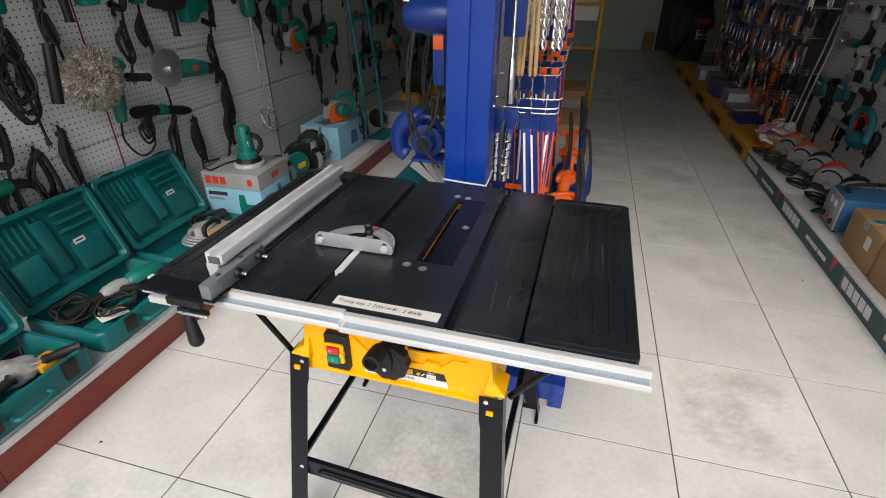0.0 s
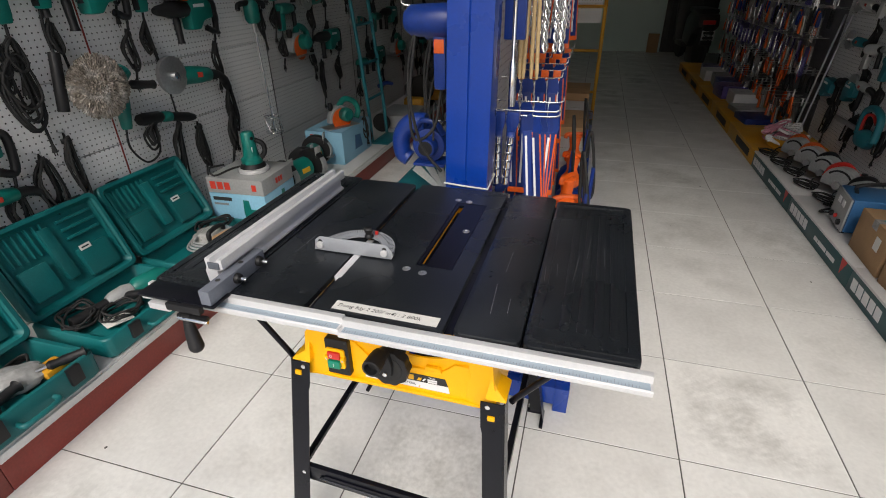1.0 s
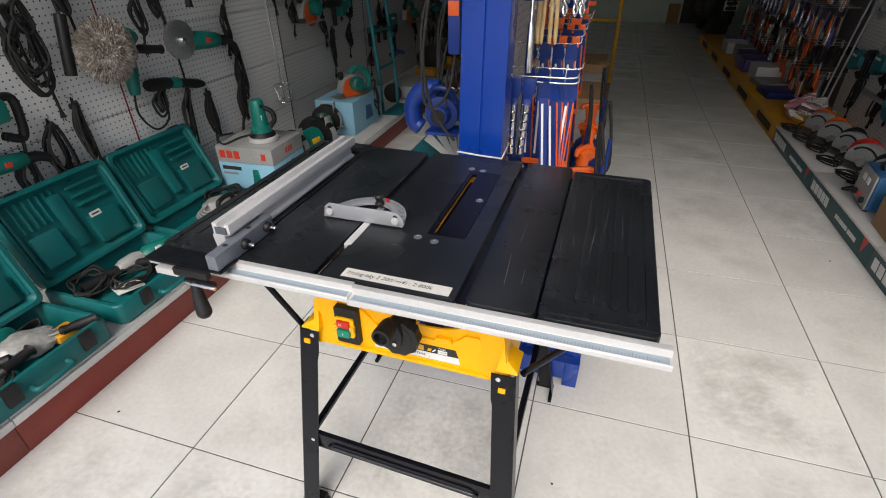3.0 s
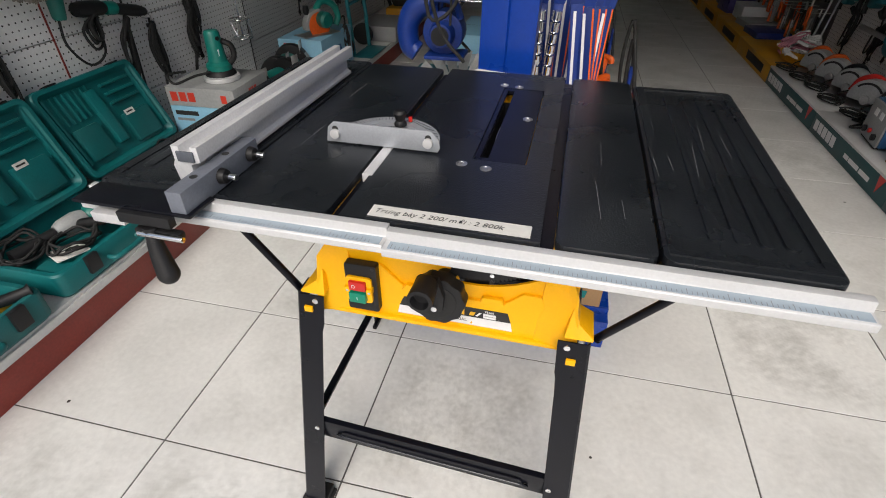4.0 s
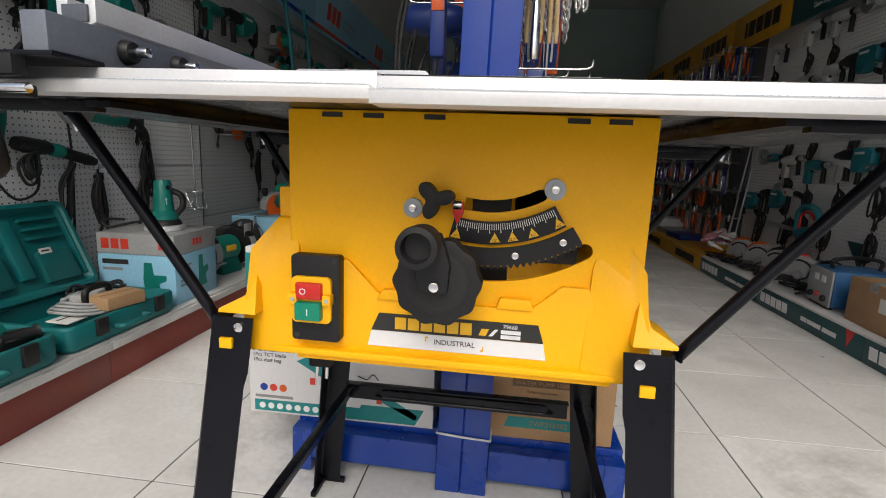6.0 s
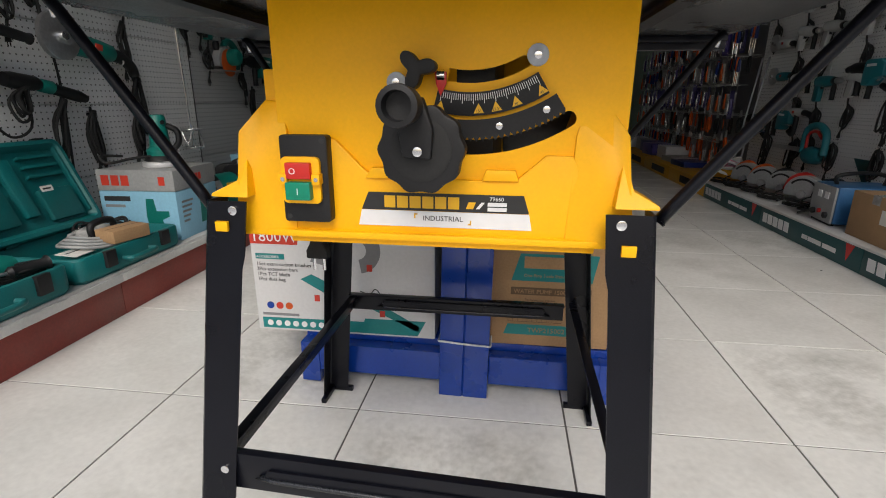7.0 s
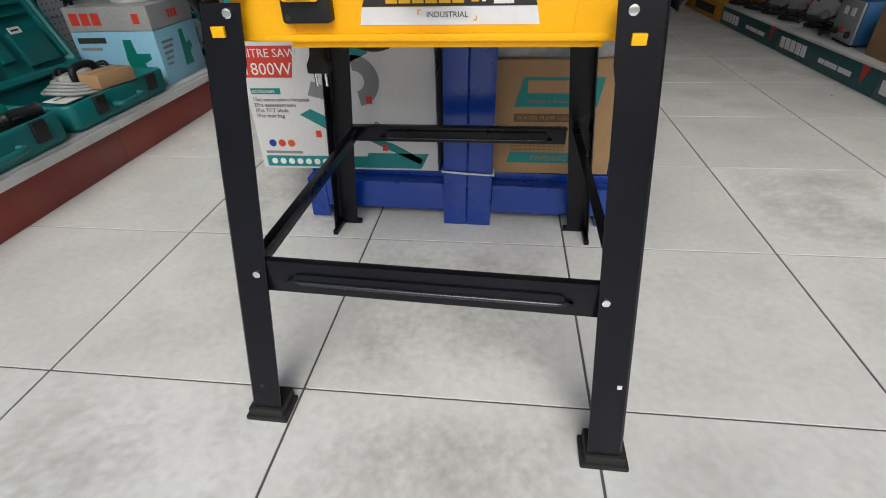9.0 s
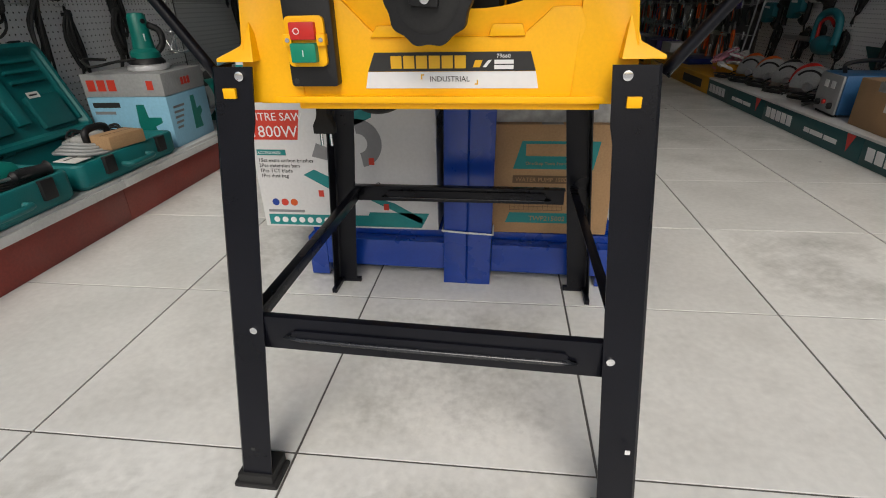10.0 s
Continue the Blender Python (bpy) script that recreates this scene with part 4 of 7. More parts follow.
# folds under the wings
for x0, x1 in ((-0.442, -0.283), (0.284, 0.456)):
    for y in (YN + 0.006, YR - 0.04):
        one("table_flange", BSTEEL, box, x0, x1, y, y + 0.012, 0.832, 0.842, 0.001, parent=saw)
# mains cable and plug hanging under the body
bm = tube(bmesh.new(), [(-0.10, 0.12, 0.60), (-0.13, 0.02, 0.575), (-0.17, -0.04, 0.565), (-0.175, -0.05, 0.60), (-0.16, -0.04, 0.57), (-0.17, -0.05, 0.545)], 0.004, 8)
tube(bm, [(-0.09, 0.02, 0.578), (-0.12, -0.03, 0.552), (-0.15, -0.05, 0.56), (-0.16, -0.04, 0.59)], 0.004, 8)
cb = part("mains_cable", bm, RUBBER, saw)
part("cable_loop", tube(bmesh.new(), [(-0.13, -0.03, 0.585), (-0.115, -0.045, 0.556), (-0.085, -0.04, 0.548), (-0.06, -0.03, 0.56), (-0.07, -0.03, 0.59)], 0.0045, 8), RUBBER, cb)
part("cable_loop", tube(bmesh.new(), [(-0.12, -0.02, 0.585), (-0.10, -0.03, 0.562), (-0.07, -0.03, 0.556), (-0.045, -0.02, 0.575)], 0.0045, 8), RUBBER, cb)
pg_ = one("plug", RUBBER, prism, [(-0.168 + u, 0.556 + v) for u, v in ((-0.007, 0.006), (0.007, 0.006), (0.009, -0.014), (0.0155, -0.026), (0.0155, -0.038), (-0.0155, -0.038), (-0.0155, -0.026), (-0.009, -0.014))], -0.058, -0.042, "y", 0.003, parent=cb)
for dx in (-0.007, 0.007):
    one("pin", CHROME, cyl, (-0.168 + dx, -0.05, 0.520), (-0.168 + dx, -0.05, 0.500), 0.0024, None, 8, parent=cb)

# the housing sits a little back from the legs
for o in saw.children:
    if o.name.split(".")[0] in ("body", "motor", "tilt_scale", "tilt_rack", "washer", "lock_knob", "knob_stud", "tilt_pointer", "hand_wheel", "switch_plate", "name_plate"):
        o.location = Vector(o.location) + Vector((0.002, 0.031, 0.009))

# ---- centre display rack behind the saw ----
rack = thing("display_rack", pose(0.013, 0.008, 0, 0, 1.0, 0), "blue steel display rack with a tall end column", "display rack")
col = part("end_column", prism(bmesh.new(), [(-0.076, 0.58), (-0.018, 0.58), (-0.0155, 0.584), (-0.013, 0.58), (0.047, 0.58), (0.047, 0.68), (-0.076, 0.68)], 0.0, 2.3, "z", 0.002), BLUE, rack, "glossy blue folded steel column")
bm = bmesh.new()
for z in (0.155, 0.842):
    tube(bm, [(-0.079, 0.578, z), (-0.015, 0.576, z - 0.003), (0.05, 0.578, z - 0.006), (0.05, 0.69, z), (-0.079, 0.69, z), (-0.079, 0.578, z)], 0.0028, 6, 1)
part("cable_tie", bm, CLOTH, rack, "white plastic tie round the column")
for x0, x1 in ((-0.448, -0.077), (0.048, 0.372)):
    one("base_beam", BLUE, box, x0, x1, 0.595, 0.635, 0.034, 0.112, 0.003, parent=rack)
    one("base_end", BLUE, box, *((x0, x0 + 0.05) if x0 < -0.1 else (x1 - 0.05, x1)), 0.592, 0.66, 0.0, 0.114, 0.003, parent=rack)
one("deck", BLUE, box, -0.448, 0.372, 0.637, 4.7, 0.105, 0.132, 0.003, parent=rack)
for x in (-0.445, 0.365):
    one("side_skirt", BLUE, box, x, x + 0.006, 0.662, 4.7, 0.01, 0.104, 0.001, parent=rack)
for k in range(4):
    one("back_panel", PEG2, box, -0.02, -0.012, 0.69 + k * 1.0, 1.68 + k * 1.0, 0.14, 2.2, 0.001, parent=rack)
    one("upright", BLUE, box, -0.04, 0.01, 1.68 + k * 1.0, 1.72 + k * 1.0, 0.133, 2.3, 0.002, parent=rack)

# printed cartons on the rack's base
def carton(name, m, w, d, h, material, label, cat_="box"):
    """A closed cardboard box with a flap seam, at its base centre front."""
    t = thing(name, m, label, cat_, "cartons")
    one("carton_body", material, box, 0, w, 0, d, 0, h, 0.003, parent=t)
    one("flap_seam", INKBR, box, 0.004, w - 0.004, d / 2 - 0.0012, d / 2 + 0.0012, h - 0.0003, h + 0.0004, parent=t)
    return t


mb = carton("mitre_saw_box", pose(-0.566, 0.640, 0.132), 0.486, 0.32, 0.44, CARDW, "white printed carton with a mitre saw picture")
f = -0.0008
one("top_band", INKT, prism, [(0.0, 0.338), (0.425, 0.338), (0.445, 0.425), (0.0, 0.425)], f, 0, "y", parent=mb)
one("brand_bar", INKW, box, 0.03, 0.20, f - 0.0008, f, 0.362, 0.41, parent=mb)
words("carton_text", "Tools Station", 0.020, on_front(0.235, f - 0.0006, 0.352), INKW, mb)
rb_ = one("red_panel", INKR, prism, [(0.0, 0.243), (0.128, 0.243), (0.142, 0.318), (0.0, 0.318)], f, 0, "y", parent=mb)
words("carton_text", "MITRE SAW", 0.028, on_front(0.004, f - 0.0005, 0.292), INKW, mb)
words("carton_text", "1800W", 0.042, on_front(0.004, f - 0.0005, 0.250), INKW, mb)
one("heading_bar", INKT, box, 0.012, 0.090, f, 0, 0.202, 0.217, parent=mb)
words("carton_text", "ACCESSORIES:", 0.010, on_front(0.014, f - 0.0005, 0.2055), INKW, mb)
words("carton_text", "1Set extra carbon brushes\n2Pcs extension bars\n1Pcs TCT blade\n1Pcs dust bag", 0.0140, on_front(0.012, f, 0.184), INK, mb)
for k, mm in enumerate((BLUE, INKR, ORANGE)):
    one("round_mark", mm, cyl, (0.040 + 0.026 * k, f, 0.072), (0.040 + 0.026 * k, 0, 0.072), 0.010, None, 16, parent=mb)
one("caption_bar", INKG, box, 0.016, 0.118, f, 0, 0.043, 0.050, parent=mb)
one("bottom_band", INKT, prism, [(0.014, 0.006), (0.44, 0.006), (0.462, 0.048), (0.30, 0.048), (0.296, 0.038), (0.014, 0.036)], f, 0, "y", parent=mb)
for k in range(7):
    one("symbol_mark", INKW, cyl, (0.035 + 0.024 * k, f - 0.0006, 0.021), (0.035 + 0.024 * k, f, 0.021), 0.0085, None, 12, parent=mb)
# the pictured saw, printed as flat shapes
PIC = (bmesh.new(), bmesh.new(), bmesh.new())
bm = PIC[0]
prism(bm, [(0.13, 0.150), (0.20, 0.110), (0.23, 0.05), (0.245, 0.05), (0.23, 0.13), (0.16, 0.165)], f, 0, "y")
prism(PIC[1], [(0.255, 0.09), (0.30, 0.085), (0.44, 0.018), (0.445, 0.032), (0.37, 0.075), (0.27, 0.105)], f, 0, "y")
prism(PIC[2], [(0.27, 0.33), (0.33, 0.36), (0.325, 0.30), (0.28, 0.28)], f, 0, "y")
for q in PIC:
    part("printed_shape", q, INKT, mb, "printed teal shape of a pictured saw")
one("printed_disc", INKG, prism, arc(0.285, 0.235, 0.062, -80, 95, 18) + arc(0.285, 0.235, 0.025, 95, -80, 10), f, 0, "y", parent=mb)
one("printed_motor", INKG, prism, [(0.16, 0.20), (0.20, 0.19), (0.215, 0.22), (0.175, 0.235)], f, 0, "y", parent=mb)
for x, z in ((0.165, 0.09), (0.31, 0.18), (0.34, 0.055)):
    one("printed_knob", INKR, prism, [(x, z), (x + 0.014, z), (x + 0.014, z + 0.018), (x, z + 0.018)], f - 0.0006, f, "y", parent=mb)
bm = tube(bmesh.new(), [(0.29, f, 0.125), (0.315, f, 0.118), (0.33, f, 0.132), (0.345, f, 0.118)], 0.0012, 5)
part("printed_cable", bm, INK, mb)
one("edge_tape", FILMP, box, 0.4865, 0.4872, 0.0, 0.32, 0.25, 0.30, parent=mb)

pb = carton("pump_box", pose(0.056, 0.640, 0.132), 0.30, 0.34, 0.285, CARD, "brown cardboard pump carton with teal print")
one("brand_panel", INKT, prism, [(0.055, 0.175), (0.25, 0.175), (0.262, 0.245), (0.075, 0.245)], f, 0, "y", parent=pb)
one("brand_bar", CARD, box, 0.085, 0.235, f - 0.0006, f, 0.208, 0.238, parent=pb)
words("carton_text", "One-Stop Tools Station", 0.011, on_front(0.085, f - 0.0004, 0.186), CARD, pb)
one("title_bar", INKBR, box, 0.055, 0.25, f, 0, 0.138, 0.158, parent=pb)
words("carton_text", "WATER PUMP 1500W", 0.015, on_front(0.062, f - 0.0004, 0.1425), CARD, pb)
words("carton_text", "Performance system", 0.009, on_front(0.09, f, 0.122), INKBR, pb)
bm = bmesh.new()
for k in range(12):
    box(bm, 0.05 + 0.012 * k, 0.0508 + 0.012 * k, f, 0, 0.065, 0.105)
for k in range(5):
    box(bm, 0.05, 0.183, f, 0, 0.065 + 0.01 * k, 0.0658 + 0.01 * k)
part("printed_chart", bm, INKBR, pb)
one("code_band", INKT, prism, [(0.04, 0.03), (0.25, 0.03), (0.255, 0.058), (0.05, 0.058)], f, 0, "y", parent=pb)
words("carton_text", "TWP215002", 0.018, on_front(0.10, f - 0.0004, 0.037), CARD, pb)
one("tape", FILMP, box, 0.12, 0.17, -0.0006, 0.34, 0.2852, 0.2858, parent=pb)
b3 = carton("brown_box", pose(0.062, 0.66, 0.418), 0.28, 0.30, 0.15, CARD, "plain brown carton stacked on another")
one("tape", FILMP, box, 0.0, 0.28, -0.0008, 0, 0.0, 0.05, parent=b3)
for k in range(4):
    carton("shelf_carton", pose(0.05, 2.1 + 0.55 * k, 0.132), 0.28, 0.5, 0.30 + 0.05 * (k % 2), CARD if k % 2 else CARDW, "carton standing on the rack base")
for k in range(1, 6):
    carton("shelf_carton", pose(-0.44, 1.1 + 0.55 * k, 0.132), 0.40, 0.5, 0.25 + 0.08 * (k % 3), (CARD, CARDW, SKYB)[k % 3], "carton standing on the rack base")


def hook(x, y, z, length, side, parent=None, group="display hooks"):
    """A chromed wire hook that stands out of the rack's panel, its tip turned up."""
    bm = tube(bmesh.new(), [(0, 0, 0), (side * length * 0.6, 0, 0), (side * (length - 0.01), 0, 0.002), (side * length, 0, 0.022)], 0.0028, 6, 3)
    box(bm, -0.004, 0.0, -0.015, 0.015, -0.012, 0.012, 0.001)
    o = part("display_hook", bm, CHROME)
    o.location = (x, y, z)
    return tagged(o, "chromed wire hook on the pegboard", "hook", group)


def socket_strip(m):
    """A blue hanger card with a row of chrome sockets under it."""
    t = thing("socket_set", m, "chrome sockets on a blue hanging rail", "socket set", "socket sets")
    one("hanger", BLUEP, prism, [(-0.018, 0), (0.018, 0), (0.02, -0.03), (0.012, -0.06), (-0.012, -0.06), (-0.02, -0.03)], -0.004, 0.004, "y", 0.002, parent=t)
    one("rail", BLUEP, box, -0.012, 0.012, -0.003, 0.003, -0.24, -0.06, 0.001, parent=t)
    for k in range(6):
        one("socket", CHROME, lathe, [(0.009, 0), (0.0115, 0.003), (0.0115, 0.022), (0.008, 0.024), (0.0, 0.024)], Matrix.Translation((0, -0.014, -0.095 - 0.026 * k)), 12, parent=t)
    return t


def blade_pack(m, dark=False):
    """A slim printed sleeve with an orange end."""
    t = thing("blade_pack", m, "slim blue and white blade sleeve with orange edge", "blade pack", "blade packs")
    one("hanger_card", BLUEP, prism, [(-0.018, 0), (0.014, 0.004), (0.022, -0.03), (0.014, -0.06), (-0.020, -0.05)], -0.0015, 0.0015, "y", parent=t)
    one("sleeve", BLUEP, box, -0.017, 0.012, -0.003, 0.003, -0.30, -0.045, 0.001, parent=t)
    one("print_stripe", INKW, box, -0.010, -0.003, -0.0036, -0.003, -0.28, -0.06, parent=t)
    one("edge", ORANGE, box, 0.012, 0.016, -0.003, 0.003, -0.31, -0.05, 0.001, parent=t)
    one("end", ORANGE, box, -0.018, 0.017, -0.0045, 0.0045, -0.318, -0.298, 0.002, parent=t)
    return t


def drill_bit(m):
    t = thing("drill_bit", m, "long spiral drill bit hanging in an orange holder", "drill bit", "drill bits")
    one("holder", ORANGE, box, -0.014, 0.014, -0.006, 0.006, -0.03, 0.005, 0.002, parent=t)
    bm = bmesh.new()
    for s in (0, math.pi):
        tube(bm, [(0.006 * math.cos(s + k * 0.9), 0.006 * math.sin(s + k * 0.9), -0.03 - 0.0085 * k) for k in range(24)], 0.004, 5, 1)
    part("spiral", bm, CHROME, t)
    return t


def wooden_handle(m):
    t = thing("wooden_handle", m, "pale wooden tool handle hanging on a hook", "tool handle", "wooden handles")
    one("stick", WOOD, lathe, [(0.004, -0.30), (0.0062, -0.28), (0.006, -0.1), (0.0045, -0.02), (0.003, 0)], None, 10, parent=t)
    one("ferrule", CHROME, cyl, (0, 0, -0.035), (0, 0, -0.010), 0.0062, None, 10, parent=t)
    return t


rr = random.Random(11)
RX = -0.012
# rows of hooks on the aisle side of the rack
def hang_row(z, y0, n, dy, makers, length=0.26):
    protos = {}
    for j in range(n):
        y = y0 + j * dy
        hook(RX + 0.004, y, z, length, 1)
        kk = makers[j % len(makers)]
        for i in range(4 if kk is not wooden_handle else 5):
            xo = RX + length - 0.025 - 0.045 * i
            m = pose(xo, y - 0.004, z - 0.004, 0, rr.uniform(-4, 4), rr.uniform(-12, 12))
            if kk not in protos:
                protos[kk] = kk(m)
            else:
                copy_thing(protos[kk], m)


for yh in (0.76, 0.80):
    hook(RX + 0.004, yh, 1.00 + (0.80 - yh) * 0.6, 0.26, 1)
sk = socket_strip(pose(0.075, 0.755, 1.02))
copy_thing(sk, pose(0.118, 0.755, 1.02, 0, 4, 0))
bp0 = blade_pack(pose(0.155, 0.795, 1.0, 0, -5, 8))
for i, xx in enumerate((0.178, 0.196, 0.214, 0.232)):
    copy_thing(bp0, pose(xx, 0.797 + 0.004 * i, 0.995, 0, -6 + 3 * i, -10 + 9 * i))
hang_row(1.01, 0.95, 1, 0.11, [blade_pack], 0.26)
hang_row(1.06, 1.10, 6, 0.16, [blade_pack, drill_bit], 0.24)
hook(RX + 0.004, 0.84, 1.41, 0.26, 1)
wh = wooden_handle(pose(0.095, 0.84, 1.40))
for i in range(5):
    copy_thing(wh, pose(0.108 + 0.013 * i, 0.842 + 0.004 * (i % 2), 1.40, 0, rr.uniform(-2, 2), 0))
db = drill_bit(pose(0.186, 0.845, 1.40))
for xx in (0.213, 0.240):
    copy_thing(db, pose(xx, 0.845, 1.40, 0, rr.uniform(-2, 2), 0))
hang_row(1.39, 1.0, 2, 0.12, [drill_bit], 0.25)
hang_row(1.42, 1.12, 6, 0.16, [drill_bit, blade_pack], 0.24)
hang_row(1.74, 0.85, 8, 0.2, [blade_pack, drill_bit], 0.22)
hang_row(0.72, 1.0, 6, 0.2, [blade_pack], 0.22)
# socket wrench
t = thing("torque_wrench", pose(0.11, 0.74, 1.36), "long chrome wrench hanging beside the column", "wrench")
one("shaft", CHROME, lathe, [(0.012, -0.32), (0.014, -0.30), (0.012, -0.20), (0.006, -0.19), (0.006, -0.02), (0.016, -0.015), (0.018, 0.012), (0, 0.014)], None, 14, parent=t)
one("grip", BLUEP, box, -0.03, 0.03, 0.004, 0.03, -0.14, 0.10, 0.004, parent=t)
hook(RX + 0.004, 0.74, 1.375, 0.2, 1)


def sprayer(m):
    t = thing("pressure_sprayer", m, "blue pump sprayer with an orange head and hose", "sprayer", "sprayers on the rack base")
    one("tank", BLUEP, lathe, [(0.070, 0), (0.078, 0.02), (0.078, 0.26), (0.060, 0.31), (0.034, 0.33), (0.034, 0.35)], None, 20, parent=t)
    one("head", ORANGE, lathe, [(0.034, 0.345), (0.046, 0.36), (0.048, 0.39), (0.030, 0.41), (0.024, 0.43), (0.03, 0.47), (0.034, 0.49), (0.02, 0.50), (0, 0.50)], None, 16, parent=t)
    part("handle", tube(bmesh.new(), [(-0.05, 0, 0.48), (-0.04, 0, 0.50), (0.04, 0, 0.50), (0.05, 0, 0.48)], 0.011, 8), ORANGE, t)
    part("hose", tube(bmesh.new(), [(0.04, -0.04, 0.37), (0.06, -0.09, 0.44), (0.02, -0.07, 0.7), (0.03, -0.05, 0.55), (0.05, -0.085, 0.25), (0.0, -0.09, 0.12)], 0.006, 7), RUBBER, t)
    one("wand", BLUEP, cyl, (0.03, -0.085, 0.15), (0.045, -0.085, 0.55), 0.008, None, 8, parent=t)
    return t


# sprayers stand on the rack's deck
sp = sprayer(pose(0.292, 1.07, 0.132, 0, 0, 20))
copy_thing(sp, pose(0.285, 1.30, 0.132, 0, 0, 60))
copy_thing(sp, pose(0.292, 1.60, 0.132, 0, 0, -30))
copy_thing(sp, pose(0.285, 1.95, 0.132, 0, 0, 10))

# the other side: blue blower, hung drills and looped leads
def blower(m):
    t = thing("leaf_blower", m, "blue electric blower hanging on the rack", "blower")
    bm = tube(bmesh.new(), [(-0.02, 0, 0.08), (-0.10, 0, 0.075), (-0.155, 0, 0.01), (-0.155, 0, -0.08), (-0.12, 0, -0.11)], 0.050, 14, 5, 0.042)
    part("nozzle", bm, BLUEP, t)
    one("fan_housing", BLUEP, cyl, (0.0, -0.05, -0.02), (0.0, 0.06, -0.02), 0.085, 0.08, 24, 0.012, parent=t)
    one("motor", BLUEP, cyl, (0.0, -0.10, -0.02), (0.0, -0.05, -0.02), 0.045, 0.055, 18, 0.006, parent=t)
    part("handle", tube(bmesh.new(), [(-0.06, -0.03, 0.06), (-0.02, -0.07, 0.11), (0.05, -0.07, 0.10), (0.07, -0.03, 0.04)], 0.014, 10), BLUEP, t)
    one("grille", BLACKP, cyl, (0.0, -0.104, -0.02), (0.0, -0.10, -0.02), 0.036, None, 18, parent=t)
    part("lead", tube(bmesh.new(), [(0.06, -0.04, 0.05), (0.02, -0.09, 0.16), (0.06, -0.07, 0.34), (0.07, -0.02, 0.10), (0.05, -0.09, 0.2), (0.04, -0.09, 0.02)], 0.005, 7), RUBBER, t)
    one("base_plate", BLUEP, box, -0.07, 0.09, -0.09, 0.05, -0.115, -0.10, 0.004, parent=t)
    return t


blower(pose(-0.22, 1.0, 0.845, 0, 0, 0) @ Matrix.Diagonal((0.74, 0.74, 0.74, 1)))
for y, z, l in ((1.0, 0.915, 0.26), (0.86, 1.30, 0.24), (1.10, 1.27, 0.24), (1.3, 1.3, 0.24)):
    hook(-0.021, y, z, l, -1)
bd = thing("breaker_drill", pose(-0.17, 0.84, 1.24, 0, 0, 0), "blue electric drill with an orange mark hanging on the rack", "drill")
one("body", BLUEP, lathe, [(0.03, -0.07), (0.045, -0.05), (0.05, 0.06), (0.04, 0.10), (0.02, 0.12)], pose(0, 0, 0.02, 0, 90, 0), 18, parent=bd)
one("handle", BLUEP, box, 0.02, 0.06, -0.022, 0.022, -0.18, 0.0, 0.01, parent=bd)
one("mark", ORANGE, box, 0.024, 0.056, -0.024, -0.021, -0.07, -0.03, 0.001, parent=bd)
part("lead", tube(bmesh.new(), [(0.04, 0, -0.18), (0.02, -0.03, -0.30), (-0.05, -0.04, -0.33), (-0.06, -0.03, -0.12), (-0.03, -0.04, -0.02), (-0.05, -0.05, -0.2), (-0.02, -0.04, -0.36), (0.05, -0.05, -0.44)], 0.005, 7), RUBBER, bd)
for k in range(6):
    copy_thing(bd, pose(-0.2, 1.1 + 0.45 * k, 1.2 + 0.25 * (k % 2), 0, 0, 15 * (k % 3)))

tb = thing("teal_tool_box", pose(-0.43, 1.04, 0.132), "tall teal tool box standing on the rack base", "tool box")
one("box_body", TURQ, box, 0, 0.33, 0, 0.44, 0, 0.40, 0.012, parent=tb)
one("lid", TURQ, box, -0.006, 0.336, -0.006, 0.446, 0.401, 0.46, 0.014, parent=tb)
one("brand_bar", INKW, box, 0.06, 0.26, -0.0075, -0.006, 0.42, 0.445, parent=tb)
fb = thing("blade_fan", pose(-0.20, 1.10, 0.592), "fanned pale steel blades on top of the tool box", "blades")
for k in range(6):
    one("blade", GREYL, prism, [(-0.008, 0), (0.008, 0), (0.020, 0.16), (-0.020, 0.16)], -0.002, 0.002, "y", 0, pose(0, 0.004 * k, 0, 0, -50 + 20 * k, 0), parent=fb)
one("clamp", TURQ, cyl, (0, -0.01, 0.006), (0, 0.03, 0.006), 0.016, None, 14, 0.002, parent=fb)

# ---- hung power tools; each is built with its back to the wall at y = 0, standing out towards -y ----
TOOLS = "power tools hung on the pegboard"


def cable_coil(bm, x, z, y=-0.03, w=0.045, h=0.11, loops=4, seed=0, tail=True):
    """A mains lead folded into hanging loops and tied."""
    r = random.Random(seed)
    pts = [(x, y, z)]
    for k in range(loops):
        s = w * r.uniform(0.5, 1.1)
        d = h * r.uniform(0.75, 1.15)
        yy = y + r.uniform(-0.018, 0.018)
        pts += [(x - s, yy, z - d * 0.5), (x - s * 0.4, yy - 0.01, z - d), (x + s * 0.6, yy, z - d * 0.85), (x + s * 0.5, yy + 0.01, z - d * 0.3), (x + r.uniform(-0.008, 0.008), y - 0.01, z - h * 0.08)]
    if tail:
        pts += [(x + 0.012, y, z - h * 0.6), (x + 0.02 * r.choice((-1, 1)), y, z - h * 1.35)]
    tube(bm, pts, 0.0055, 6, 4)
    if tail:
        px, py, pz = pts[-1]
        cyl(bm, (px, py, pz), (px, py, pz - 0.03), 0.006, 0.011, 8)
        for d in (-0.005, 0.005):
            cyl(bm, (px + d, py, pz - 0.03), (px + d, py, pz - 0.045), 0.002, None, 6)
    return bm


def peg_hook(t, x, z, reach=0.06):
    part("wall_hook", tube(bmesh.new(), [(x, 0.002, z), (x, -reach, z), (x, -reach - 0.006, z + 0.014)], 0.0025, 6, 2), STEEL, t)


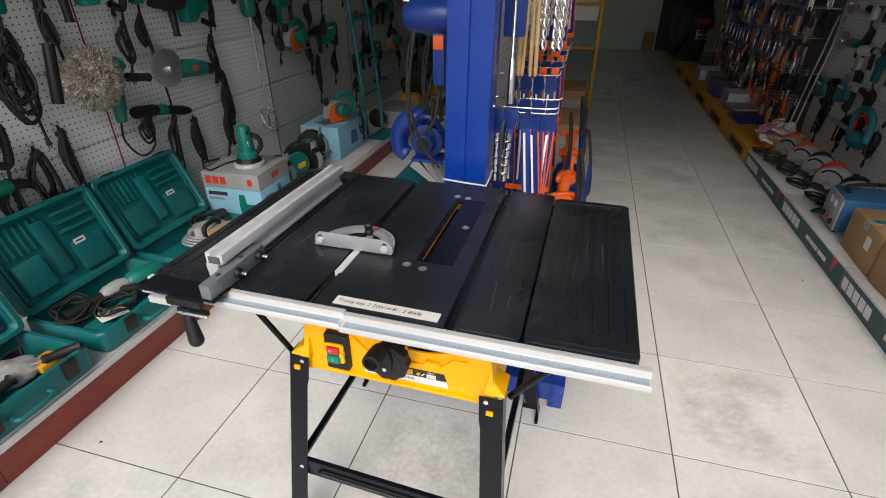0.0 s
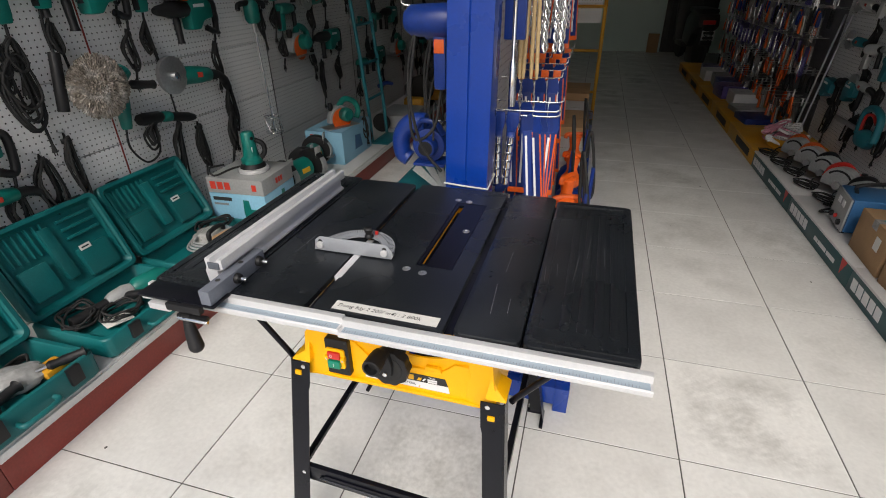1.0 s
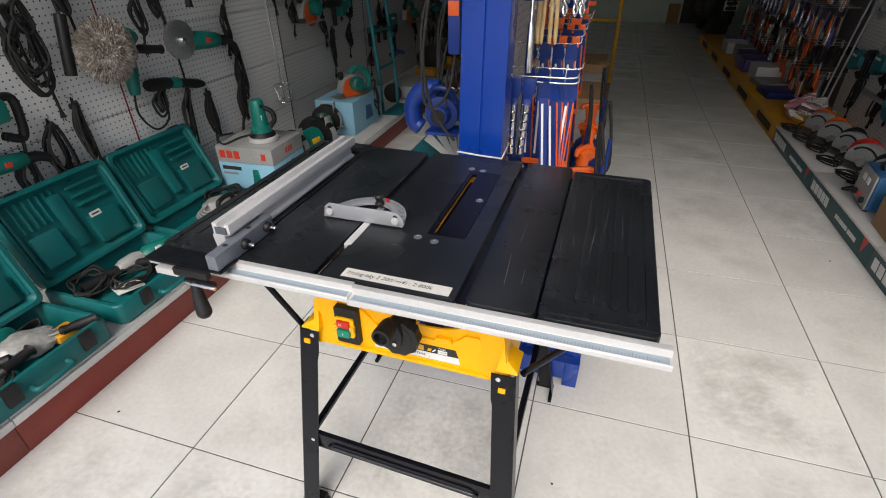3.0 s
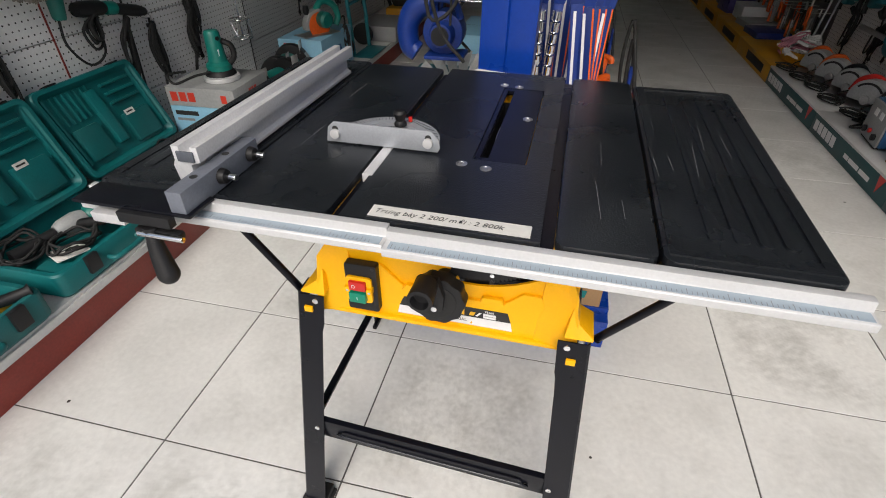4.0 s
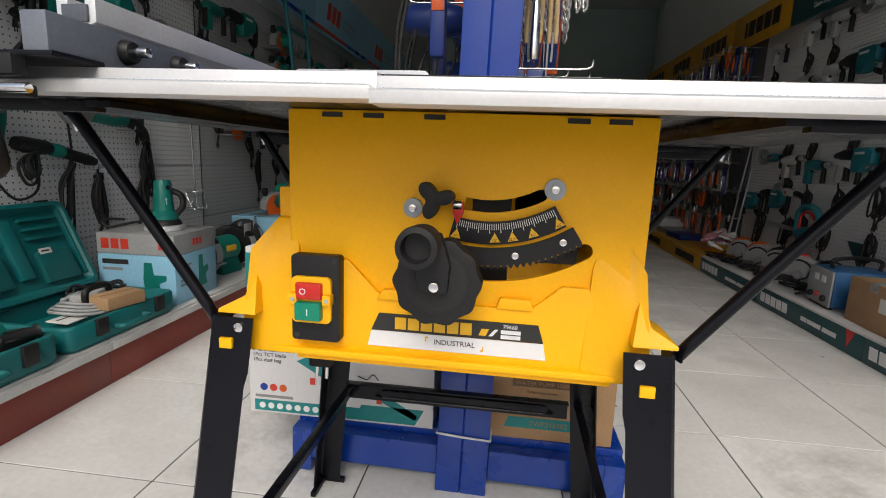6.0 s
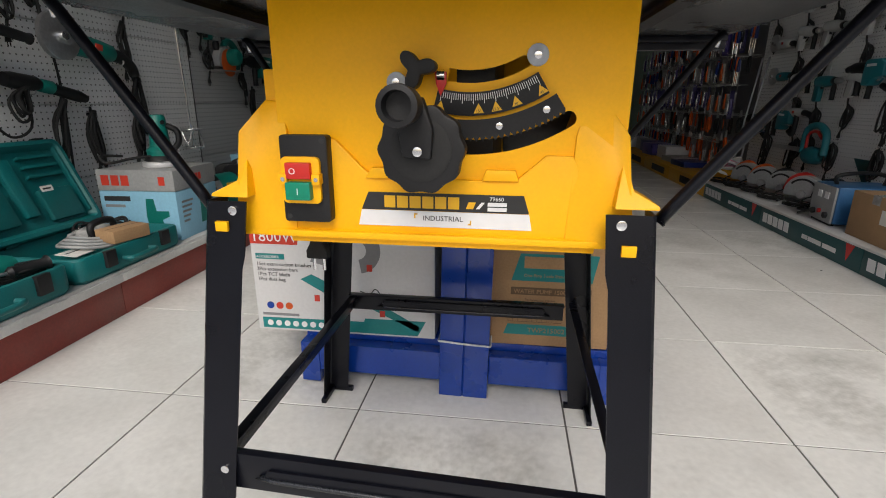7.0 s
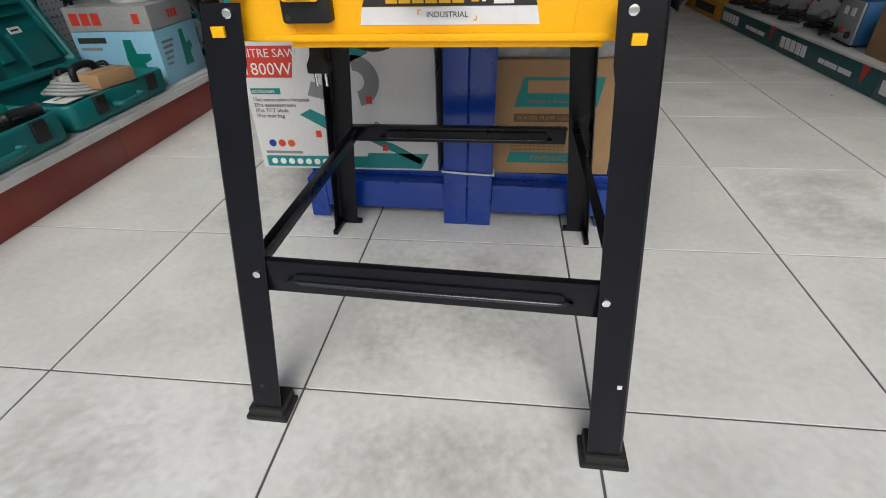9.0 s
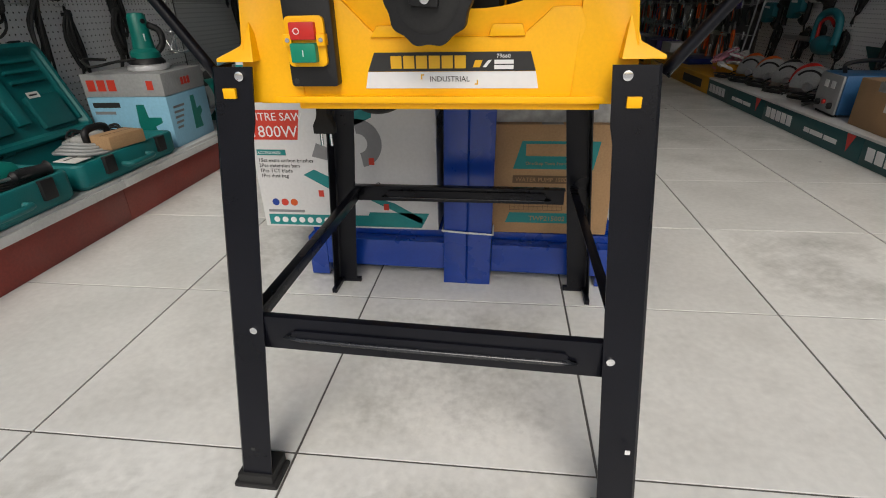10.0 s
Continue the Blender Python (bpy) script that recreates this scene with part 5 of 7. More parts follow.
def angle_grinder(m, shell=TEAL, seed=1, group=TOOLS, label="teal angle grinder with coiled black lead on the wall"):
    t = thing("angle_grinder", m, label, "angle grinder", group)
    one("gear_head", GREYC, lathe, [(0.020, 0), (0.030, 0.01), (0.032, 0.05), (0.026, 0.075), (0.0, 0.08)], pose(0.0, -0.045, -0.01, 0, 90, 0) @ pose(0, 0, -0.04), 14, parent=t)
    one("disc_guard", STEEL, lathe, [(0.060, 0), (0.064, 0.004), (0.064, 0.018), (0.058, 0.020), (0.0, 0.019)], pose(-0.015, -0.055, 0.0, 90, 0, 0), 24, parent=t)
    one("spindle", CHROME, cyl, (-0.015, -0.09, 0), (-0.015, -0.055, 0), 0.012, None, 12, 0.002, parent=t)
    one("body", shell, lathe, [(0.030, 0), (0.033, 0.02), (0.031, 0.10), (0.026, 0.15), (0.022, 0.155)], pose(0.04, -0.045, -0.005, 0, 90, 0), 16, parent=t)
    one("badge", INKR, box, 0.10, 0.125, -0.079, -0.074, -0.012, 0.006, 0.001, parent=t)
    part("tail_handle", tube(bmesh.new(), [(0.19, -0.045, -0.006), (0.24, -0.045, -0.01), (0.285, -0.04, -0.03), (0.30, -0.04, -0.055)], 0.021, 12, 4, 0.016), BLACKP, t)
    part("lead", cable_coil(tube(bmesh.new(), [(0.30, -0.04, -0.06), (0.305, -0.03, -0.14), (0.31, -0.03, -0.17)], 0.006, 7), 0.31, -0.15, -0.03, 0.03, 0.16, 4, seed), RUBBER, t)
    peg_hook(t, 0.03, -0.04)
    peg_hook(t, 0.22, -0.035)
    return t


def drill(m, shell=TEAL, seed=1, group=TOOLS, label="teal electric drill with black grip and coiled lead"):
    t = thing("electric_drill", m, label, "drill", group)
    one("body", shell, lathe, [(0.024, 0), (0.034, 0.01), (0.036, 0.10), (0.030, 0.15), (0.022, 0.17)], pose(-0.02, -0.05, 0, 0, 90, 0), 16, parent=t)
    one("gear_nose", BLACKP, lathe, [(0.022, 0), (0.024, 0.02), (0.018, 0.03)], pose(0.15, -0.05, 0, 0, 90, 0), 14, parent=t)
    one("chuck", STEEL, lathe, [(0.018, 0), (0.020, 0.006), (0.020, 0.035), (0.010, 0.048), (0.0, 0.048)], pose(0.18, -0.05, 0, 0, 90, 0), 14, parent=t)
    one("handle", shell, prism, [(-0.02, 0.0), (0.035, 0.0), (0.028, -0.10), (0.02, -0.13), (-0.028, -0.13), (-0.025, -0.06)], -0.068, -0.032, "y", 0.008, parent=t)
    one("grip_pad", BLACKP, prism, [(-0.027, -0.02), (-0.020, -0.01), (-0.024, -0.12), (-0.032, -0.12)], -0.066, -0.034, "y", 0.002, parent=t)
    one("trigger", BLACKP, box, 0.026, 0.042, -0.058, -0.042, -0.05, -0.018, 0.004, parent=t)
    one("side_handle", BLACKP, lathe, [(0.010, 0), (0.015, 0.02), (0.014, 0.09), (0.017, 0.10), (0.0, 0.10)], pose(0.165, -0.05, -0.02, 180, 0, 0), 12, parent=t)
    part("lead", cable_coil(tube(bmesh.new(), [(0.0, -0.05, -0.12), (0.0, -0.045, -0.16), (0.005, -0.035, -0.20)], 0.0055, 7), 0.005, -0.17, -0.035, 0.035, 0.13, 3, seed), RUBBER, t)
    peg_hook(t, 0.06, -0.035)
    return t


def rotary_hammer(m, shell=TEAL, seed=1, group=TOOLS, label="teal rotary hammer with black handles and looped lead"):
    t = thing("rotary_hammer", m, label, "rotary hammer", group)
    one("barrel", BLACKP, lathe, [(0.030, 0), (0.038, 0.02), (0.038, 0.13), (0.030, 0.15), (0.022, 0.20), (0.014, 0.22)], pose(-0.06, -0.055, 0, 0, -90, 0), 16, parent=t)
    one("motor_housing", shell, prism, [(-0.07, 0.045), (0.06, 0.045), (0.09, 0.02), (0.09, -0.05), (0.02, -0.06), (-0.02, -0.10), (-0.08, -0.10), (-0.08, 0.0)], -0.09, -0.02, "y", 0.014, parent=t)
    part("rear_handle", tube(bmesh.new(), [(0.08, -0.055, 0.03), (0.13, -0.055, 0.02), (0.135, -0.055, -0.06), (0.12, -0.055, -0.12), (0.06, -0.055, -0.10)], 0.016, 10), BLACKP, t)
    one("side_handle", BLACKP, lathe, [(0.012, 0), (0.018, 0.02), (0.016, 0.11), (0.020, 0.125), (0, 0.125)], pose(-0.15, -0.055, -0.03, 180, 0, 0), 12, parent=t)
    one("name_strip", INKW, box, -0.05, 0.03, -0.0915, -0.0895, 0.005, 0.02, parent=t)
    part("lead", cable_coil(tube(bmesh.new(), [(0.12, -0.05, -0.12), (0.12, -0.04, -0.17), (0.11, -0.035, -0.2)], 0.006, 7), 0.11, -0.17, -0.035, 0.04, 0.17, 4, seed), RUBBER, t)
    peg_hook(t, -0.10, -0.04)
    peg_hook(t, 0.06, -0.06)
    return t


def circular_saw(m, shell=TEAL, seed=1, group=TOOLS, guard=None, label="teal circular saw with a silver guard and base"):
    t = thing("circular_saw", m, label, "circular saw", group)
    one("upper_guard", guard or GREYC, prism, arc(0, 0, 0.085, 0, 180, 16) + [(-0.085, -0.02), (0.085, -0.02)], -0.075, -0.03, "y", 0.006, parent=t)
    one("blade", ORANGE, lathe, [(0.070, 0), (0.070, 0.002), (0.0, 0.0022)], pose(0, -0.0775, 0.0, 90, 0, 0), 28, parent=t)
    one("base_plate", STEEL, box, -0.13, 0.11, -0.12, -0.005, -0.045, -0.041, 0.001, parent=t)
    one("motor", shell, lathe, [(0.040, 0), (0.044, 0.01), (0.042, 0.05), (0.030, 0.06)], pose(0.02, -0.075, 0.03, 90, 0, 0), 16, parent=t)
    part("handle", tube(bmesh.new(), [(0.0, -0.05, 0.075), (0.05, -0.05, 0.115), (0.12, -0.05, 0.09), (0.15, -0.05, 0.03), (0.13, -0.05, -0.02)], 0.018, 10), shell, t)
    one("front_knob", BLACKP, lathe, [(0.012, 0), (0.018, 0.02), (0.014, 0.045), (0, 0.046)], pose(-0.06, -0.05, 0.06), 12, parent=t)
    part("lead", cable_coil(tube(bmesh.new(), [(0.14, -0.05, -0.01), (0.19, -0.05, 0.02), (0.20, -0.04, -0.04)], 0.0055, 7), 0.20, -0.03, -0.035, 0.035, 0.12, 3, seed), RUBBER, t)
    return t


def lead_bundle(m, seed=0, h=0.2, w=0.055, loops=6, group="bundled leads", label="black mains lead tied in hanging loops"):
    t = thing("lead_bundle", m, label, "cable", group)
    part("looped_lead", cable_coil(bmesh.new(), 0, 0, -0.035, w, h, loops, seed), RUBBER, t)
    one("tie", BLACKP, cyl, (0, -0.035, -h * 0.16), (0, -0.035, -h * 0.10), 0.02, None, 10, parent=t)
    peg_hook(t, 0, -0.002, 0.04)
    return t


def WL(y, z, off=0.008, tilt=0):
    return pose(XL + off, y, z, 0, 0, 90) @ pose(0, 0, 0, 0, tilt, 0)


# near part of the left wall
lead_bundle(WL(0.68, 1.17), 3, 0.27, 0.085, 9)
lead_bundle(WL(0.36, 1.20), 13, 0.26, 0.05, 6)
rotary_hammer(WL(0.40, 0.885, 0.008, 4), seed=5)
lead_bundle(WL(0.76, 0.84), 8, 0.27, 0.035, 6)
g0 = angle_grinder(WL(0.30, 0.70, 0.008, 4), seed=9)
lead_bundle(WL(0.635, 0.79), 21, 0.26, 0.06, 7)
# polisher with a wrapped wool bonnet
po = thing("polisher", WL(1.07, 0.968), "teal polisher with a wool bonnet in bubble wrap", "polisher")
bm = bmesh.new()
bmesh.ops.create_icosphere(bm, subdivisions=6, radius=1.0)
rng_w = random.Random(2)
for v in bm.verts:
    d = noise.noise(v.co * 9) * 0.06 + noise.noise(v.co * 2) * 0.08 + (rng_w.random() ** 2 - 0.3) * 0.16
    p = v.co * (1 + d)
    v.co = (-0.12 + p.x * 0.128, -0.085 + p.y * 0.062, 0.02 + p.z * 0.122)
part("wool_bonnet", bm, FUZZ, po, "furry wool pad in clear bubble wrap", flat=True)
one("gear_head", TEAL, lathe, [(0.03, 0), (0.038, 0.02), (0.034, 0.06), (0, 0.065)], pose(-0.01, -0.06, 0.03, 0, 60, 0), 14, parent=po)
one("side_handle", BLACKP, lathe, [(0.014, 0), (0.02, 0.02), (0.018, 0.13), (0.022, 0.14), (0, 0.14)], pose(0.03, -0.075, 0.0, 0, 100, 0), 12, parent=po)
one("body", TEAL, lathe, [(0.03, 0), (0.032, 0.1), (0.024, 0.2), (0.02, 0.21)], pose(0.0, -0.055, 0.02, 0, 188, 0), 14, parent=po)
part("lead", tube(bmesh.new(), [(-0.03, -0.05, -0.18), (-0.03, -0.04, -0.28), (0.04, -0.04, -0.37), (0.13, -0.04, -0.34), (0.14, -0.04, -0.22)], 0.005, 7), RUBBER, po)
one("sleeve", BLACKP, cyl, (-0.238, -0.05, 0.17), (-0.285, -0.05, -0.05), 0.021, 0.022, 12, 0.004, parent=po)
part("lead", tube(bmesh.new(), [(-0.24, -0.05, 0.17), (-0.235, -0.04, 0.25), (-0.215, -0.04, 0.36)], 0.006, 7), RUBBER, po)
peg_hook(po, 0.0, -0.03)
angle_grinder(WL(1.37, 0.965, 0.008, 7) @ Matrix.Scale(1.4, 4), seed=31)
# straight grinder with black grip and looped leads
sg = thing("straight_grinder", WL(1.17, 0.79, 0.008, 12), "black straight grinder with a teal band and tangled leads", "grinder")
one("grip", BLACKP, lathe, [(0.025, 0), (0.03, 0.03), (0.028, 0.12), (0.02, 0.14)], pose(-0.05, -0.05, 0, 0, 84, 0), 14, parent=sg)
one("band", TEAL, lathe, [(0.024, 0), (0.026, 0.01), (0.026, 0.05), (0.022, 0.055)], pose(0.09, -0.05, 0.012, 0, 88, 0), 14, parent=sg)
one("tail", BLACKP, lathe, [(0.022, 0), (0.024, 0.12), (0.016, 0.16)], pose(0.145, -0.05, 0.012, 0, 92, 0), 14, parent=sg)
part("lead", cable_coil(cable_coil(bmesh.new(), 0.02, 0.0, -0.06, 0.05, 0.13, 5, 4, False), 0.19, 0.0, -0.05, 0.05, 0.26, 4, 14), RUBBER, sg)
peg_hook(sg, 0.06, -0.03)
lead_bundle(WL(1.50, 0.70), 41, 0.24, 0.035, 6)
lead_bundle(WL(1.81, 0.86), 42, 0.28, 0.035, 8)
rotary_hammer(WL(1.66, 1.25), seed=6)
drill(WL(0.86, 1.42), seed=7)
drill(WL(1.32, 1.38), seed=17)
drill(WL(0.44, 1.45), seed=19)
long_lead = part("hanging_lead", tube(bmesh.new(), [(0, 0, 0), (0.01, 0.01, -0.2), (0.01, 0.03, -0.45), (0.0, 0.02, -0.78)], 0.005, 7), RUBBER)
long_lead.matrix_basis = pose(XL + 0.045, 1.33, 1.22)
tagged(long_lead, "long black lead hanging down the wall", "cable")
# paint mixer with a ring whisk
mx_ = thing("paint_mixer", WL(2.13, 1.17), "teal paint mixer with a long steel whisk", "paint mixer")
one("body", TEAL, lathe, [(0.03, 0), (0.045, 0.02), (0.045, 0.10), (0.03, 0.13)], pose(0, -0.06, -0.03), 16, parent=mx_)
part("handle", tube(bmesh.new(), [(-0.13, -0.06, 0.05), (-0.10, -0.06, 0.08), (0.10, -0.06, 0.08), (0.13, -0.06, 0.05)], 0.015, 10), BLACKP, mx_)
one("rod", CHROME, cyl, (0, -0.06, -0.03), (0.02, -0.06, -0.70), 0.006, None, 10, parent=mx_)
one("chuck", STEEL, cyl, (0, -0.06, -0.03), (0.001, -0.06, -0.08), 0.014, 0.01, 12, 0.002, parent=mx_)
for zz in (-0.60, -0.70):
    part("whisk_ring", tube(bmesh.new(), [(0.02 + 0.055 * math.cos(a), -0.06 + 0.055 * math.sin(a), zz) for a in [2 * math.pi * k / 20 for k in range(21)]], 0.005, 7, 1), CHROME, mx_)
for a in (0.3, 2.4, 4.5):
    part("whisk_vane", tube(bmesh.new(), [(0.02 + 0.054 * math.cos(a), -0.06 + 0.054 * math.sin(a), -0.60), (0.02 + 0.05 * math.cos(a + 0.5), -0.06 + 0.05 * math.sin(a + 0.5), -0.65), (0.02 + 0.054 * math.cos(a + 1.0), -0.06 + 0.054 * math.sin(a + 1.0), -0.70)], 0.004, 6, 3), CHROME, mx_)
peg_hook(mx_, 0, 0.02)
# further tools along the wall
cs = circular_saw(WL(2.58, 0.95) @ Matrix.Scale(1.15, 4), seed=50)
rh = rotary_hammer(WL(3.12, 0.98), seed=51)
hg = drill(WL(2.45, 1.20), seed=52)
ag = angle_grinder(WL(2.80, 1.24), seed=53)
lb = lead_bundle(WL(2.95, 0.82), 54, 0.25, 0.03, 5)
rw = random.Random(77)
kinds = [ag, hg, rh, cs]
for z in (1.36, 1.62):
    for k in range(13):
        y = 0.3 + 0.42 * k + rw.uniform(-0.05, 0.05)
        copy_thing(kinds[(k + int(z * 3)) % 4], WL(y, z + rw.uniform(-0.03, 0.03)))
for k in range(8):
    copy_thing(kinds[k % 3], WL(3.55 + 0.45 * k, 1.05 + rw.uniform(-0.04, 0.04)))
    copy_thing(kinds[(k + 1) % 4], WL(3.6 + 0.45 * k, 0.72 + rw.uniform(-0.04, 0.04)))

# ---- on the low shelf: open tool cases ----
SZ = 0.16


def shell_box(w, d, h, t=0.008, r=0.03):
    """An open blow-moulded tray with thick double walls and rounded corners."""
    def ring(bm, inset, z, rr_):
        return [bm.verts.new((u, v, z)) for u, v in rounded(inset, w - inset, inset, d - inset, rr_, 4)]
    bm = bmesh.new()
    rows = [ring(bm, 0.012, 0, r * 0.7), ring(bm, 0.0, 0.014, r), ring(bm, 0.0, h - 0.006, r), ring(bm, 0.004, h, r), ring(bm, 0.018, h, r * 0.8), ring(bm, 0.024, h - 0.01, r * 0.7), ring(bm, 0.034, 0.022, r * 0.6)]
    for a, b in zip(rows, rows[1:]):
        for k in range(len(a)):
            bm.faces.new((a[k - 1], a[k], b[k], b[k - 1]))
    bm.faces.new(rows[0])
    bm.faces.new(rows[-1])
    bmesh.ops.recalc_face_normals(bm, faces=bm.faces)
    return bm


def tool_case(m, w, d, h, lean=72, label="open teal tool case with its lid leaning on the wall", lid_rows=True):
    """w runs along the shelf, d from the shelf's edge towards the wall."""
    t = thing("tool_case", m, label, "tool case", "open tool cases")
    base = part("case_base", shell_box(w, d, h), CASE, t)
    for u0, u1 in ((0.10, 0.22), (0.42, 0.56), (0.76, 0.9)):
        part("case_pad", box(bmesh.new(), w * u0, w * u1, 0.03, d * 0.4, 0.02, h * 0.7, 0.008), CASE, base)
    for u in (0.2, 0.75):
        part("latch", box(bmesh.new(), w * u, w * u + 0.045, -0.012, 0.004, h * 0.35, h * 1.02, 0.003), BLACKP, base, "black latch")
    part("grip", tube(bmesh.new(), [(w * 0.36, -0.004, h * 0.5), (w * 0.38, -0.035, h * 0.5), (w * 0.6, -0.035, h * 0.5), (w * 0.62, -0.004, h * 0.5)], 0.009, 8), CASE, base)
    lid = part("case_lid", shell_box(w, d * 0.96, h * 0.6), CASE, t)
    lid.matrix_basis = pose(0, d + 0.004, h * 0.92, lean, 0, 0)
    for u, v, a, b in ((0.12, 0.15, 0.35, 0.5), (0.42, 0.2, 0.52, 0.8), (0.6, 0.12, 0.88, 0.45)):
        o = part("lid_relief", box(bmesh.new(), w * u, w * a, d * v, d * b, 0.016, 0.046, 0.009), CASE, lid)
    for k in range(7):
        part("lid_rib", box(bmesh.new(), w * (0.14 + 0.055 * k), w * (0.14 + 0.055 * k) + 0.007, d * 0.56, d * 0.86, 0.016, 0.036, 0.003), CASE, lid)
    for k in range(3):
        part("lid_rib", box(bmesh.new(), w * 0.60, w * 0.9, d * (0.58 + 0.1 * k), d * (0.58 + 0.1 * k) + 0.012, 0.016, 0.040, 0.004), CASE, lid)
    for u in (0.06, 0.93):
        part("lid_rib", box(bmesh.new(), w * u, w * u + 0.012, d * 0.14, d * 0.88, 0.012, h * 0.5, 0.005), CASE, lid)
    for u in (0.16, 0.78):
        part("hinge_lug", box(bmesh.new(), w * u, w * u + 0.05, -0.008, 0.012, 0.0, h * 0.45, 0.004), CASE, lid)
        part("catch", box(bmesh.new(), w * u, w * u + 0.05, d * 0.955, d * 0.975, h * 0.2, h * 0.62, 0.004), BLACKP, lid, "black catch")
    st2 = part("price_sticker", box(bmesh.new(), w * 0.62, w * 0.62 + 0.05, d * 0.42, d * 0.42 + 0.022, 0.0462, 0.0470), PAPER, lid, "small paper price sticker")
    one("print_bar", INK, box, w * 0.62 + 0.008, w * 0.62 + 0.042, d * 0.42 + 0.008, d * 0.42 + 0.014, 0.0470, 0.0474, parent=st2)
    return t


def CL(y, x=-1.20):
    """Case at the shelf's front edge: local x along +y, local y towards the wall."""
    return pose(x, y, SZ, 0, 0, 90)


tool_case(CL(-0.73, -1.215), 0.46, 0.33, 0.11, 70)
tool_case(CL(-0.245, -1.215), 0.46, 0.32, 0.10, 72)
tool_case(CL(0.265, -1.225), 0.49, 0.37, 0.09, 70)
tool_case(CL(0.79, -1.23), 0.50, 0.37, 0.085, 66)


def film_bag(name, m, sx, sy, sz, seed, label):
    """A crumpled clear plastic bag over something dark."""
    bm = bmesh.new()
    bmesh.ops.create_icosphere(bm, subdivisions=4, radius=1.0)
    for v in bm.verts:
        q = v.co + Vector((seed, 0, 0))
        d = 1 + 0.16 * noise.noise(q * 2.2) + 0.09 * noise.noise(q * 6) + 0.03 * noise.noise(q * 15)
        v.co = (v.co.x * sx * d, v.co.y * sy * d, max(v.co.z * sz * d, -sz * 0.5))
    bmesh.ops.translate(bm, verts=bm.verts, vec=(0, 0, sz * 0.5))
    o = part(name, bm, FILMP)
    o.matrix_basis = m
    return tagged(o, label, "plastic bag")


# what lies in the cases
film_bag("plastic_bag", pose(-1.36, 0.02, SZ + 0.06, 0, 0, 70), 0.10, 0.065, 0.045, 3, "crumpled clear plastic bag in an open case")
film_bag("plastic_bag", pose(-1.40, 1.09, SZ + 0.05, 0, 0, 20), 0.12, 0.09, 0.05, 7, "crumpled clear plastic bag in an open case")
one_ = thing("yellow_cloth", pose(-1.31, 0.12, SZ + 0.06), "folded yellow cloth in a tool case", "cloth")
one("fold", YELD, box, -0.03, 0.04, -0.04, 0.04, 0, 0.035, 0.012, parent=one_)


def lying_hammer(m, label):
    t = thing("demolition_drill", m, label, "drill", "tools lying in cases")
    one("body", TEAL, lathe, [(0.025, 0), (0.04, 0.02), (0.042, 0.12), (0.03, 0.15)], pose(0, 0, 0.045, 0, 90, 0), 16, parent=t)
    one("gear_case", GREYC, lathe, [(0.03, 0), (0.036, 0.03), (0.03, 0.08), (0.02, 0.10)], pose(0, 0, 0.045, 0, -90, 0), 16, parent=t)
    one("handle", BLACKP, lathe, [(0.02, 0), (0.022, 0.1), (0.026, 0.14), (0, 0.15)], pose(-0.10, 0, 0.04, 0, -96, 0), 14, parent=t)
    one("side_handle", BLACKP, lathe, [(0.012, 0), (0.018, 0.02), (0.016, 0.10), (0, 0.11)], pose(-0.04, -0.02, 0.045, 80, 0, 30), 12, parent=t)
    bm = bmesh.new()
    for k in range(4):
        tube(bm, [(0.02, -0.05, 0.02 + 0.008 * k), (0.12, -0.085 - 0.006 * k, 0.025 + 0.008 * k), (0.22, -0.05, 0.03 + 0.006 * k), (0.14, -0.03, 0.03 + 0.008 * k), (0.02, -0.05, 0.024 + 0.008 * k)], 0.0045, 6)
    part("lead", bm, RUBBER, t)
    return t


lying_hammer(pose(-1.40, 0.56, SZ + 0.05, 0, 0, 75), "teal and grey drill lying in an open case")
lying_hammer(pose(-1.40, -0.09, SZ + 0.05, 0, 0, 110), "black and teal drill lying in an open case")
t = thing("clear_hose", pose(-1.38, 1.05, SZ + 0.085), "coiled clear hose with a black grip in a case", "hose")
for k in range(4):
    part("coil", tube(bmesh.new(), [((0.11 - 0.012 * k) * math.cos(a), (0.14 - 0.012 * k) * math.sin(a), 0.006 * math.sin(3 * a) + 0.008 * k) for a in [2 * math.pi * j / 18 for j in range(19)]], 0.006, 7, 2), GREYC, t)
part("grip", tube(bmesh.new(), [(0.02, -0.05, 0.01), (0.02, -0.045, 0.06), (0.02, 0.045, 0.06), (0.02, 0.05, 0.01)], 0.012, 10), BLACKP, t)
carton("small_carton", pose(-1.25, 0.97, SZ + 0.088, 0, 0, 78) @ Matrix.Scale(1.3, 4), 0.11, 0.07, 0.035, CARD, "small brown carton lying in an open case")

# case_clutter: loose leads, a chuck key tin and spare grips lying in the cases
for k, (x, y) in enumerate(((-1.34, 0.45), (-1.46, 0.36), (-1.46, -0.10), (-1.32, -0.14), (-1.48, 1.18), (-1.40, -0.53))):
    t = thing("coiled_lead", pose(x, y, SZ + 0.06, 0, 0, 40 * k), "black mains lead coiled in an open case", "cable", "leads in cases")
    rc = random.Random(200 + k)
    pts = [((0.05 + rc.uniform(-0.012, 0.03)) * math.cos(a), (0.075 + rc.uniform(-0.02, 0.03)) * math.sin(a), 0.004 * j / 6 + rc.uniform(0.005, 0.03)) for j, a in enumerate([0.7 * i for i in range(40)])]
    part("coil", tube(bmesh.new(), pts, 0.0048, 6, 3), RUBBER, t)
